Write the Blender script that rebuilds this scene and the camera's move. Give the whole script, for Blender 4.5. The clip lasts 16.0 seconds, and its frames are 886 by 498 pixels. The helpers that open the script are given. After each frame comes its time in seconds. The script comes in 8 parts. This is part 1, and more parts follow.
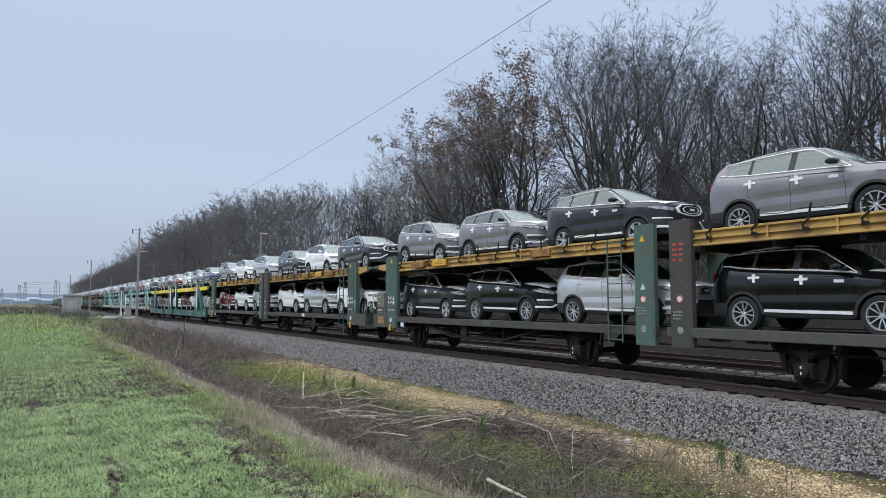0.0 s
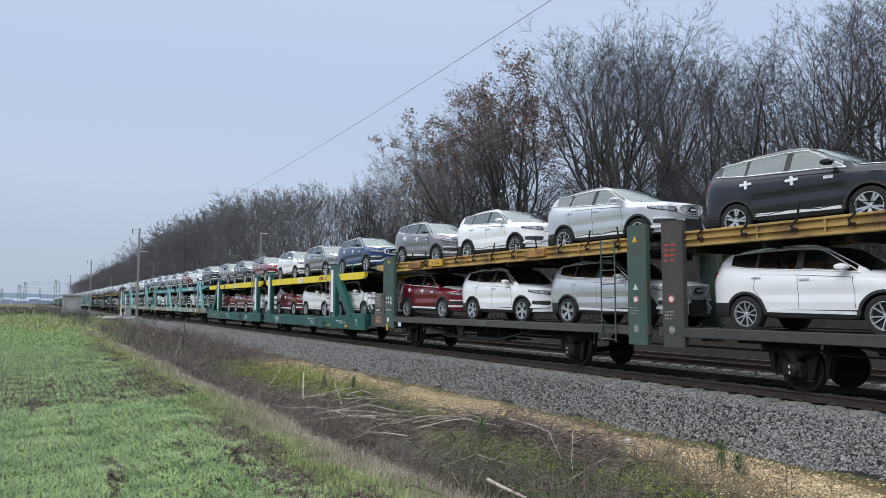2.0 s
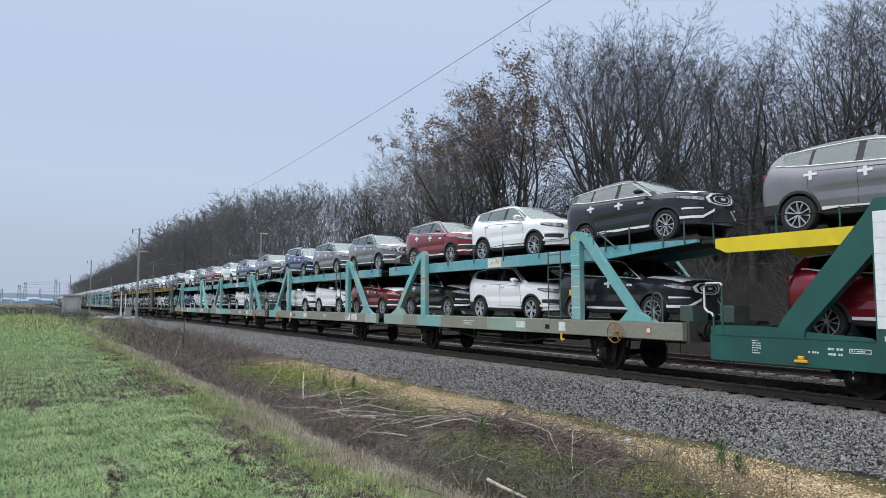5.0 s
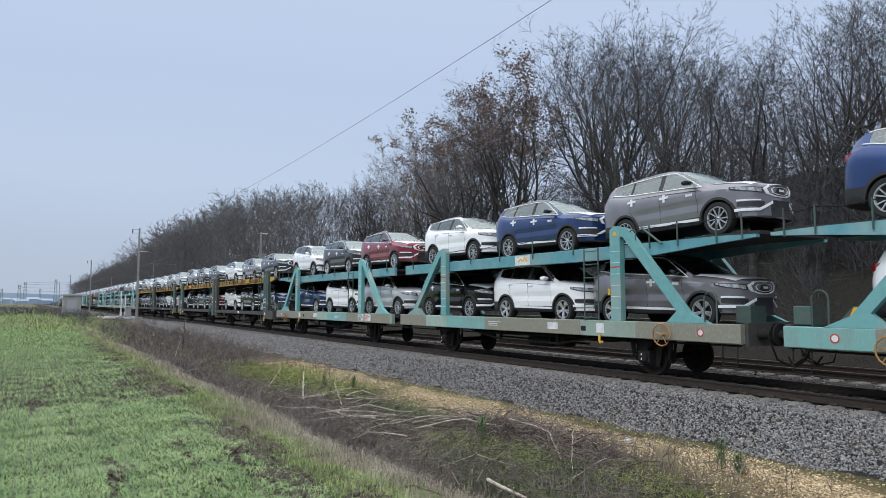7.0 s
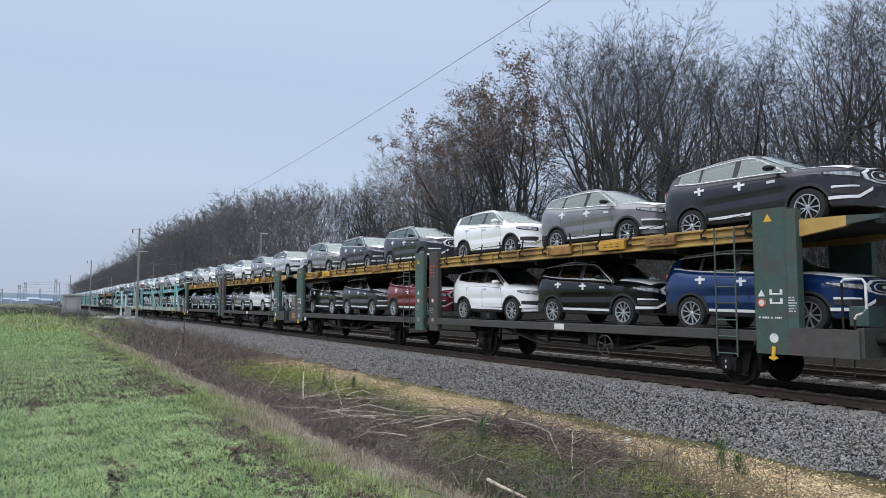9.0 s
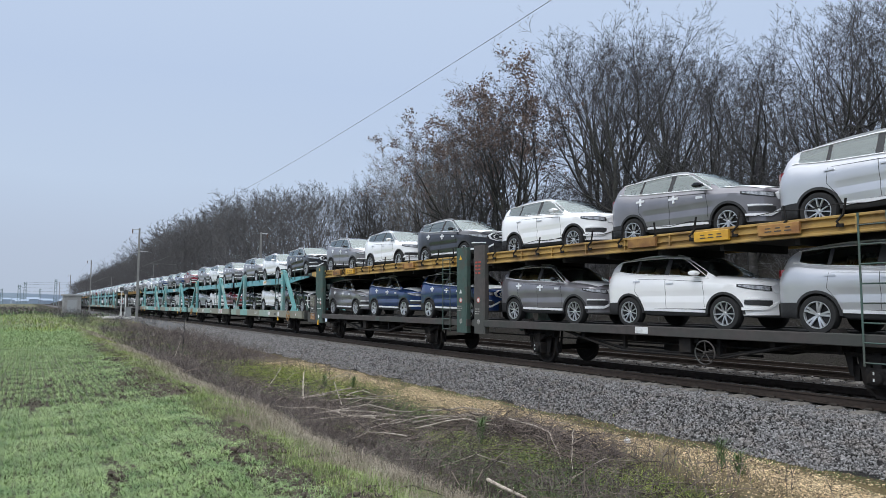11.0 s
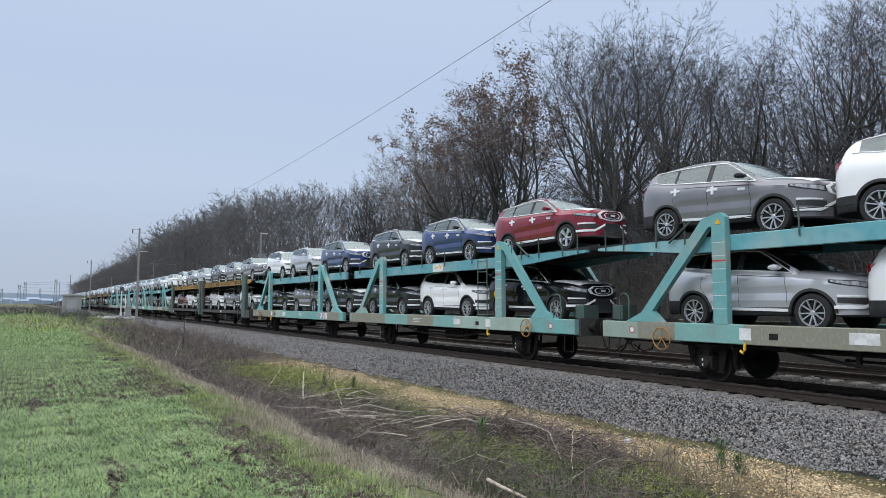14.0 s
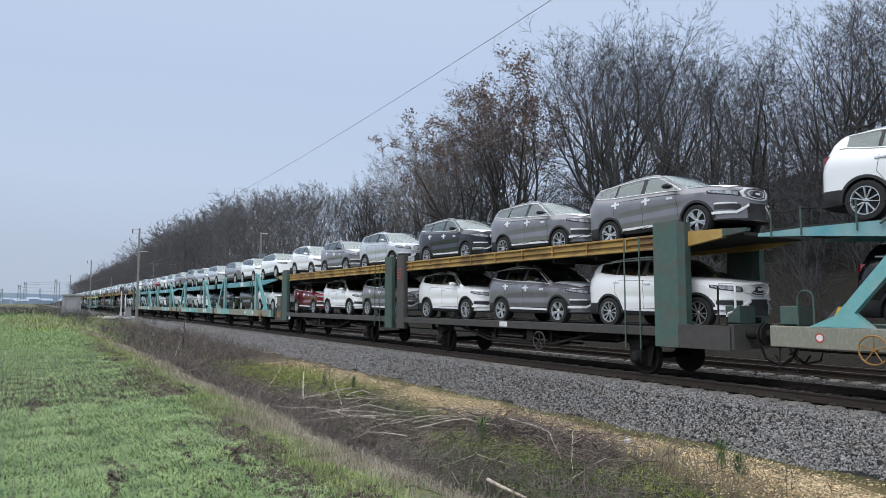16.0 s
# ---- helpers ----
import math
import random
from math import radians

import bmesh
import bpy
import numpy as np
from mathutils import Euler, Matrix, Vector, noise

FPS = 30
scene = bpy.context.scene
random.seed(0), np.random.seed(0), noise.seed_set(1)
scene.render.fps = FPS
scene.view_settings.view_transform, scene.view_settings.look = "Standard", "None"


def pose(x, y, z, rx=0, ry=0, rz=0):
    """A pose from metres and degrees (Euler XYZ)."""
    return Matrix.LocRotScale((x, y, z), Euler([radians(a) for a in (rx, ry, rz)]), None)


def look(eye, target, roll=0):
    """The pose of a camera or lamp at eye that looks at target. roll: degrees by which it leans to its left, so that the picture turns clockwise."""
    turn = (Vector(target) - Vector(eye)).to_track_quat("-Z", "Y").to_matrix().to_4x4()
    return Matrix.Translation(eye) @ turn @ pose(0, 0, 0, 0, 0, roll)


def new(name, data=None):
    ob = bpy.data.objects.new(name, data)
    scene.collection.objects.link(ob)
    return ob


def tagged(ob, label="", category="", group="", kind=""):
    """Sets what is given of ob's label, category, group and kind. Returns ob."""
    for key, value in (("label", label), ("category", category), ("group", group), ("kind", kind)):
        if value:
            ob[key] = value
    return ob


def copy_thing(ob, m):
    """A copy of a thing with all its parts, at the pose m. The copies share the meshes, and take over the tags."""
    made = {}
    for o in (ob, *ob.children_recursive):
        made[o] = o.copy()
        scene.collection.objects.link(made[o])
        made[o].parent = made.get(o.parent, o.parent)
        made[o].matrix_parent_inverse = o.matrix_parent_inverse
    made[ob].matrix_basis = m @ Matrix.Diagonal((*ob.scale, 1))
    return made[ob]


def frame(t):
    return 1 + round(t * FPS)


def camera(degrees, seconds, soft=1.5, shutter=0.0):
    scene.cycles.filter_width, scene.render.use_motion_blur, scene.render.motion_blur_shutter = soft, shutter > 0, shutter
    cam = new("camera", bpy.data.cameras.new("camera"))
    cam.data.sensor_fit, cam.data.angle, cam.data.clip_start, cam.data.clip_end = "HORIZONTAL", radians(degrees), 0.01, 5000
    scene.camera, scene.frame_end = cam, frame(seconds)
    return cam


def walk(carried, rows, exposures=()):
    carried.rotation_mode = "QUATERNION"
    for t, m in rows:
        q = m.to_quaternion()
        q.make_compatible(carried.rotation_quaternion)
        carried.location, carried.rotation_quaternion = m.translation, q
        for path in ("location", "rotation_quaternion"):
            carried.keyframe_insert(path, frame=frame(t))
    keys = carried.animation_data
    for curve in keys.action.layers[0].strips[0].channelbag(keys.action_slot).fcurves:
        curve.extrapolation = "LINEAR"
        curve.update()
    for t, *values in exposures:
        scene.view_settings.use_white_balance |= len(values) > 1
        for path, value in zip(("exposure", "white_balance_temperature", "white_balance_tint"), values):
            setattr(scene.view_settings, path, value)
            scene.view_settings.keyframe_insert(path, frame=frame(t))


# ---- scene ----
# The railway runs along x, z = 0 is the rail top, the camera stands at x = 0, y = 0.
CAM_Z = 1.68
TURN = 30.85          # degrees between the view and the track
cam = camera(65.5, 16.0, soft=0.65)
aim = Vector((-math.cos(radians(TURN)), math.sin(radians(TURN)), math.tan(radians(4.46))))
EYE = Vector((0, 0, CAM_Z))
walk(cam, [(0.0, look(EYE, EYE + aim)), (16.0, look(EYE, EYE + aim))])

# ---- world, sun, exposure ----
world = bpy.data.worlds.new("overcast_sky")
scene.world = world
world.use_nodes = True
wn, wl = world.node_tree.nodes, world.node_tree.links
wn.clear()
w_out = wn.new("ShaderNodeOutputWorld")
w_bg = wn.new("ShaderNodeBackground")
w_sky = wn.new("ShaderNodeTexSky")
w_sky.sky_type, w_sky.sun_disc = "NISHITA", False
w_sky.sun_elevation, w_sky.sun_rotation = radians(46), radians(161)
w_sky.dust_density, w_sky.air_density = 4.0, 1.0
w_co = wn.new("ShaderNodeTexCoord")
w_sep = wn.new("ShaderNodeSeparateXYZ")
w_ramp = wn.new("ShaderNodeValToRGB")
w_noise = wn.new("ShaderNodeTexNoise")
w_noise.inputs["Scale"].default_value, w_noise.inputs["Detail"].default_value = 1.6, 4
w_map = wn.new("ShaderNodeMapping")
w_map.inputs["Scale"].default_value = (1, 1, 2.5)
w_add = wn.new("ShaderNodeMath")
w_add.operation = "MULTIPLY_ADD"
w_add.inputs[1].default_value, w_add.inputs[2].default_value = 0.10, -0.05
w_sum = wn.new("ShaderNodeMath")
w_sum.operation = "ADD"
els = w_ramp.color_ramp.elements
els[0].position, els[0].color = 0.0, (0.475, 0.555, 0.69, 1)
els[1].position, els[1].color = 1.0, (1.75, 1.82, 1.95, 1)
for pos, col in ((0.07, (0.49, 0.575, 0.725, 1)), (0.16, (0.535, 0.645, 0.82, 1)), (0.30, (0.51, 0.625, 0.83, 1)), (0.44, (0.55, 0.665, 0.86, 1)), (0.64, (1.40, 1.48, 1.62, 1))):
    e = els.new(pos)
    e.color = col
w_mix = wn.new("ShaderNodeMix")
w_mix.data_type = "RGBA"
w_mix.inputs[0].default_value = 0.95
w_scale = wn.new("ShaderNodeVectorMath")
w_scale.operation = "SCALE"
w_scale.inputs["Scale"].default_value = 0.10
wl.new(w_co.outputs["Generated"], w_sep.inputs[0])
wl.new(w_co.outputs["Generated"], w_map.inputs[0])
wl.new(w_map.outputs[0], w_noise.inputs["Vector"])
wl.new(w_noise.outputs[0], w_add.inputs[0])
wl.new(w_sep.outputs["Z"], w_sum.inputs[0])
wl.new(w_add.outputs[0], w_sum.inputs[1])
wl.new(w_sum.outputs[0], w_ramp.inputs[0])
wl.new(w_sky.outputs[0], w_scale.inputs[0])
wl.new(w_scale.outputs[0], w_mix.inputs[6])
wl.new(w_ramp.outputs[0], w_mix.inputs[7])
wl.new(w_mix.outputs[2], w_bg.inputs["Color"])
w_bg.inputs["Strength"].default_value = 1.0
wl.new(w_bg.outputs[0], w_out.inputs["Surface"])
sun = new("sun", bpy.data.lights.new("sun", "SUN"))
sun.data.energy, sun.data.angle, sun.data.color = 1.75, radians(40), (0.94, 0.972, 1.0)
sun.matrix_world = look((0, 0, 42), (-13, 38, 0))
scene.view_settings.exposure = 0.0


# ---- materials ----
def rgb(c):
    return (c[0], c[1], c[2], 1.0)


def mat(name, c1, c2=None, rough=0.7, metal=0.0, scale=6.0, detail=5.0, bump=0.0, bscale=None, stain=None, sscale=1.2, samount=0.45,
        each=0.0, coat=0.0, spec=0.5, island=0.0, stretch=None, sedge=0.15):
    """A procedural surface: two colours mixed by fine noise, a stain colour by coarse noise, bump, and change from object to object."""
    m = bpy.data.materials.new(name)
    m.use_nodes = True
    n, l = m.node_tree.nodes, m.node_tree.links
    b = n["Principled BSDF"]
    b.inputs["Roughness"].default_value, b.inputs["Metallic"].default_value = rough, metal
    b.inputs["Coat Weight"].default_value, b.inputs["Coat Roughness"].default_value = coat, 0.04
    b.inputs["Specular IOR Level"].default_value = spec
    co = n.new("ShaderNodeTexCoord")
    src = co.outputs["Object"]
    if stretch:
        mp = n.new("ShaderNodeMapping")
        mp.inputs["Scale"].default_value = stretch
        l.new(src, mp.inputs[0])
        src = mp.outputs[0]
    fine = n.new("ShaderNodeTexNoise")
    fine.inputs["Scale"].default_value, fine.inputs["Detail"].default_value = scale, detail
    l.new(src, fine.inputs["Vector"])
    ramp = n.new("ShaderNodeMapRange")
    ramp.inputs[1].default_value, ramp.inputs[2].default_value = 0.3, 0.7
    l.new(fine.outputs[0], ramp.inputs[0])
    mix = n.new("ShaderNodeMix")
    mix.data_type = "RGBA"
    mix.inputs[6].default_value, mix.inputs[7].default_value = rgb(c1), rgb(c2 or c1)
    l.new(ramp.outputs[0], mix.inputs[0])
    col = mix.outputs[2]
    if stain:
        big = n.new("ShaderNodeTexNoise")
        big.inputs["Scale"].default_value, big.inputs["Detail"].default_value = sscale, 6
        l.new(src, big.inputs["Vector"])
        r2 = n.new("ShaderNodeMapRange")
        r2.inputs[1].default_value, r2.inputs[2].default_value, r2.inputs[4].default_value = 0.545 - sedge / 2, 0.545 + sedge / 2, samount
        l.new(big.outputs[0], r2.inputs[0])
        m2 = n.new("ShaderNodeMix")
        m2.data_type = "RGBA"
        m2.inputs[7].default_value = rgb(stain)
        l.new(r2.outputs[0], m2.inputs[0])
        l.new(col, m2.inputs[6])
        col = m2.outputs[2]
    if each or island:
        hsv = n.new("ShaderNodeHueSaturation")
        if island:
            rnd = n.new("ShaderNodeNewGeometry").outputs["Random Per Island"]
        else:
            rnd = n.new("ShaderNodeObjectInfo").outputs["Random"]
        amount = each or island
        r3 = n.new("ShaderNodeMapRange")
        r3.inputs[3].default_value, r3.inputs[4].default_value = 1 - amount, 1 + amount
        l.new(rnd, r3.inputs[0])
        l.new(r3.outputs[0], hsv.inputs["Value"])
        l.new(col, hsv.inputs["Color"])
        col = hsv.outputs[0]
    l.new(col, b.inputs["Base Color"])
    if bump:
        bn = n.new("ShaderNodeTexNoise")
        bn.inputs["Scale"].default_value, bn.inputs["Detail"].default_value = bscale or scale * 3, 4
        l.new(src, bn.inputs["Vector"])
        bu = n.new("ShaderNodeBump")
        bu.inputs["Strength"].default_value, bu.inputs["Distance"].default_value = bump, 0.02
        l.new(bn.outputs[0], bu.inputs["Height"])
        l.new(bu.outputs[0], b.inputs["Normal"])
    return m


def glazing(name, tint, ior=2.5):
    """Clear tinted glass: sees through, and mirrors the sky by its gloss."""
    m = bpy.data.materials.new(name)
    m.use_nodes = True
    n, l = m.node_tree.nodes, m.node_tree.links
    n.remove(n["Principled BSDF"])
    clear, gloss, mix, fr = n.new("ShaderNodeBsdfTransparent"), n.new("ShaderNodeBsdfGlossy"), n.new("ShaderNodeMixShader"), n.new("ShaderNodeFresnel")
    clear.inputs[0].default_value = rgb(tint)
    gloss.inputs["Roughness"].default_value = 0.03
    gloss.inputs["Color"].default_value = (0.91, 1.0, 0.97, 1)
    fr.inputs["IOR"].default_value = ior
    l.new(fr.outputs[0], mix.inputs[0])
    l.new(clear.outputs[0], mix.inputs[1])
    l.new(gloss.outputs[0], mix.inputs[2])
    l.new(mix.outputs[0], n["Material Output"].inputs["Surface"])
    return m


PAINT = {
    "white": mat("paint_white", (0.88, 0.88, 0.88), (0.85, 0.85, 0.85), 0.22, coat=1.0, scale=1.5, stain=(0.62, 0.62, 0.6), samount=0.10),
    "silver": mat("paint_silver", (0.62, 0.63, 0.66), (0.57, 0.58, 0.61), 0.34, 0.55, coat=1.0, scale=2, stain=(0.48, 0.48, 0.48), samount=0.06),
    "grey": mat("paint_grey", (0.238, 0.230, 0.246), (0.20, 0.193, 0.208), 0.34, 0.5, coat=1.0, scale=2, stain=(0.2, 0.19, 0.18), samount=0.06),
    "dgrey": mat("paint_dark_grey", (0.022, 0.0235, 0.031), (0.017, 0.018, 0.024), 0.28, 0.3, coat=0.7, spec=0.3, scale=2, stain=(0.07, 0.068, 0.068), samount=0.06),
    "black": mat("paint_black", (0.006, 0.0065, 0.008), (0.005, 0.0055, 0.007), 0.22, 0.3, coat=0.7, spec=0.3, scale=2, stain=(0.03, 0.029, 0.028), samount=0.05),
    "blue": mat("paint_blue", (0.008, 0.042, 0.165), (0.006, 0.032, 0.13), 0.30, 0.55, coat=1.0, scale=2, stain=(0.03, 0.045, 0.15), samount=0.06),
    "red": mat("paint_red", (0.30, 0.012, 0.030), (0.23, 0.010, 0.024), 0.30, 0.7, coat=1.0, scale=2, stain=(0.16, 0.02, 0.03), samount=0.06),
}
M_PLASTIC = mat("black_plastic", (0.018, 0.018, 0.019), (0.03, 0.03, 0.031), 0.6, scale=20)
M_CHASSIS = mat("underbody_black", (0.012, 0.012, 0.012), (0.02, 0.019, 0.018), 0.8, scale=8)
M_GLASS = glazing("tinted_window_glass", (0.86, 0.93, 0.92), 2.7)
M_SCREEN = glazing("windscreen_glass", (0.84, 0.90, 0.89), 3.9)
M_SEAT = mat("dark_cabin_cloth", (0.14, 0.138, 0.135), (0.20, 0.195, 0.19), 0.8, scale=15)
M_LINING = mat("pale_cabin_lining", (0.55, 0.55, 0.53), (0.62, 0.62, 0.60), 0.9, scale=15)
M_TYRE = mat("tyre_rubber", (0.012, 0.012, 0.0125), (0.02, 0.0195, 0.019), 0.85, scale=30)
M_RIM = mat("alloy_rim", (0.66, 0.67, 0.69), (0.5, 0.51, 0.53), 0.28, 0.7, scale=10)
M_RIMDARK = mat("rim_shadow_grey", (0.016, 0.016, 0.017), (0.01, 0.01, 0.011), 0.5, 0.4, scale=10)
M_CHROME = mat("chrome_trim", (0.84, 0.85, 0.86), (0.76, 0.77, 0.78), 0.3, 0.3, scale=10)
M_FILM = mat("white_protective_film", (0.78, 0.79, 0.80), (0.7, 0.71, 0.72), 0.45, scale=14, bump=0.25, bscale=20)
M_LAMP = mat("clear_lamp", (0.66, 0.68, 0.71), (0.16, 0.165, 0.175), 0.08, 0.2, scale=14, coat=1.0)
M_TAIL = mat("red_tail_lamp", (0.30, 0.012, 0.015), (0.2, 0.008, 0.01), 0.12, coat=1.0, scale=12)

M_TEAL = mat("turquoise_paint_worn", (0.13, 0.345, 0.35), (0.17, 0.39, 0.385), 0.55, scale=9, stain=(0.33, 0.36, 0.32), sscale=0.9, samount=0.75, bump=0.08, each=0.12)
def patchy(name, colours, cell, rough):
    """Paint touched up in upright blocks of several colours along x, with grime streaks."""
    m = bpy.data.materials.new(name)
    m.use_nodes = True
    n, l = m.node_tree.nodes, m.node_tree.links
    b = n["Principled BSDF"]
    b.inputs["Roughness"].default_value = rough
    co, info = n.new("ShaderNodeTexCoord"), n.new("ShaderNodeObjectInfo")
    sep = n.new("ShaderNodeSeparateXYZ")
    l.new(co.outputs["Object"], sep.inputs[0])
    shift = n.new("ShaderNodeMath")
    shift.operation = "MULTIPLY_ADD"
    shift.inputs[1].default_value = 37.0
    l.new(info.outputs["Random"], shift.inputs[0])
    l.new(sep.outputs["X"], shift.inputs[2])
    vor = n.new("ShaderNodeTexVoronoi")
    vor.voronoi_dimensions = "1D"
    vor.inputs["Scale"].default_value = 1 / cell
    l.new(shift.outputs[0], vor.inputs["W"])
    sc = n.new("ShaderNodeSeparateColor")
    l.new(vor.outputs["Color"], sc.inputs[0])
    ramp = n.new("ShaderNodeValToRGB")
    ramp.color_ramp.interpolation = "CONSTANT"
    e = ramp.color_ramp.elements
    for k, c in enumerate(colours):
        el = e[k] if k < 2 else e.new(0.5)
        el.position, el.color = k / len(colours), rgb(c)
    l.new(sc.outputs[0], ramp.inputs[0])
    col = ramp.outputs[0]
    for scale, stretch, lo, hi, amount, tint in ((2.2, (1, 1, 0.5), 0.47, 0.64, 0.35, (0.20, 0.19, 0.16)), (26, (1, 1, 0.4), 0.5, 0.7, 0.35, (0.36, 0.42, 0.39))):
        mp, t, r, mx = n.new("ShaderNodeMapping"), n.new("ShaderNodeTexNoise"), n.new("ShaderNodeMapRange"), n.new("ShaderNodeMix")
        mp.inputs["Scale"].default_value = stretch
        t.inputs["Scale"].default_value, t.inputs["Detail"].default_value = scale, 7
        r.inputs[1].default_value, r.inputs[2].default_value, r.inputs[4].default_value = lo, hi, amount
        mx.data_type = "RGBA"
        mx.inputs[7].default_value = rgb(tint)
        l.new(co.outputs["Object"], mp.inputs[0])
        l.new(mp.outputs[0], t.inputs["Vector"])
        l.new(t.outputs[0], r.inputs[0])
        l.new(r.outputs[0], mx.inputs[0])
        l.new(col, mx.inputs[6])
        col = mx.outputs[2]
    l.new(col, b.inputs["Base Color"])
    return m


M_TEALSILL = patchy("turquoise_sill_weathered", ((0.17, 0.36, 0.335), (0.14, 0.35, 0.335), (0.30, 0.40, 0.345), (0.215, 0.21, 0.16), (0.17, 0.37, 0.345), (0.25, 0.33, 0.275), (0.22, 0.37, 0.33)), 1.9, 0.6)
M_OLIVE = mat("weathered_olive_plate", (0.115, 0.115, 0.085), (0.165, 0.16, 0.12), 0.75, scale=7, stain=(0.07, 0.06, 0.048), sscale=2.0, samount=0.6, bump=0.1, each=0.15)
M_TEALTOP = mat("turquoise_beam_paint", (0.085, 0.27, 0.315), (0.125, 0.335, 0.37), 0.5, scale=5, stain=(0.32, 0.40, 0.38), sscale=0.8, samount=0.5, bump=0.06, each=0.12)
M_GREENA = mat("dark_green_paint_grimy", (0.042, 0.085, 0.072), (0.06, 0.10, 0.085), 0.65, scale=7, stain=(0.075, 0.068, 0.056), sscale=2.2, samount=0.6, bump=0.12, each=0.2, sedge=0.08)
M_PANEL = mat("bright_orange_panel", (0.66, 0.38, 0.03), (0.58, 0.30, 0.03), 0.55, scale=9, stain=(0.35, 0.17, 0.04), sscale=2.5, samount=0.5, each=0.15)
M_BROWN = mat("grimy_brown_steel", (0.052, 0.046, 0.044), (0.074, 0.064, 0.060), 0.8, scale=6, stain=(0.045, 0.055, 0.048), sscale=0.8, samount=0.6, bump=0.15, each=0.15)
M_OCHRE = mat("ochre_yellow_beam_worn", (0.38, 0.235, 0.062), (0.46, 0.30, 0.095), 0.6, scale=6, stain=(0.17, 0.095, 0.042), sscale=1.5, samount=0.8, bump=0.1, each=0.1)
M_ORANGE = mat("rust_stained_panel", (0.36, 0.20, 0.055), (0.27, 0.13, 0.04), 0.7, scale=7, stain=(0.15, 0.065, 0.03), sscale=2.2, samount=0.8, bump=0.1, each=0.2)
M_GREENB = mat("fresh_green_paint", (0.014, 0.082, 0.070), (0.019, 0.098, 0.083), 0.42, scale=4, stain=(0.02, 0.055, 0.05), sscale=1.0, samount=0.6, bump=0.04)
M_YELLOW = mat("bright_yellow_paint", (0.76, 0.60, 0.02), (0.70, 0.54, 0.02), 0.42, scale=4, stain=(0.5, 0.36, 0.03), sscale=0.9, samount=0.35)
M_STEELDK = mat("dark_running_gear", (0.010, 0.0098, 0.010), (0.019, 0.0175, 0.017), 0.85, scale=9, stain=(0.032, 0.025, 0.019), sscale=3, bump=0.1, spec=0.25)
M_DECK = mat("deck_plate_grime", (0.024, 0.023, 0.023), (0.045, 0.042, 0.04), 0.8, scale=5, bump=0.1)
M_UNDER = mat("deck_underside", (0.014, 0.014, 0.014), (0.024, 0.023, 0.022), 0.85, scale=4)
M_GALV = mat("galvanised_steel", (0.5, 0.51, 0.51), (0.42, 0.43, 0.43), 0.45, 0.6, scale=12)
M_WHITEP = mat("white_label_paint", (0.72, 0.73, 0.72), (0.6, 0.61, 0.6), 0.6, scale=20, stain=(0.4, 0.4, 0.38), sscale=6, samount=0.5)
M_TAPE = mat("white_wrinkled_tape", (0.80, 0.81, 0.81), (0.70, 0.71, 0.72), 0.4, scale=9, bump=0.4, bscale=14)
M_DARKP = mat("dark_label_print", (0.05, 0.055, 0.06), (0.08, 0.08, 0.08), 0.6, scale=20)
M_REDP = mat("red_label_print", (0.5, 0.05, 0.03), (0.42, 0.05, 0.03), 0.6, scale=20)
M_AMBER = mat("amber_paint", (0.7, 0.42, 0.03), (0.6, 0.34, 0.03), 0.5, scale=20)
M_SKYBLUE = mat("pale_blue_label", (0.55, 0.63, 0.72), (0.6, 0.67, 0.74), 0.6, scale=20)
M_FADED = mat("faded_white_lettering", (0.42, 0.42, 0.40), (0.24, 0.23, 0.21), 0.7, scale=30, stain=(0.1, 0.09, 0.08), sscale=9, samount=0.6)


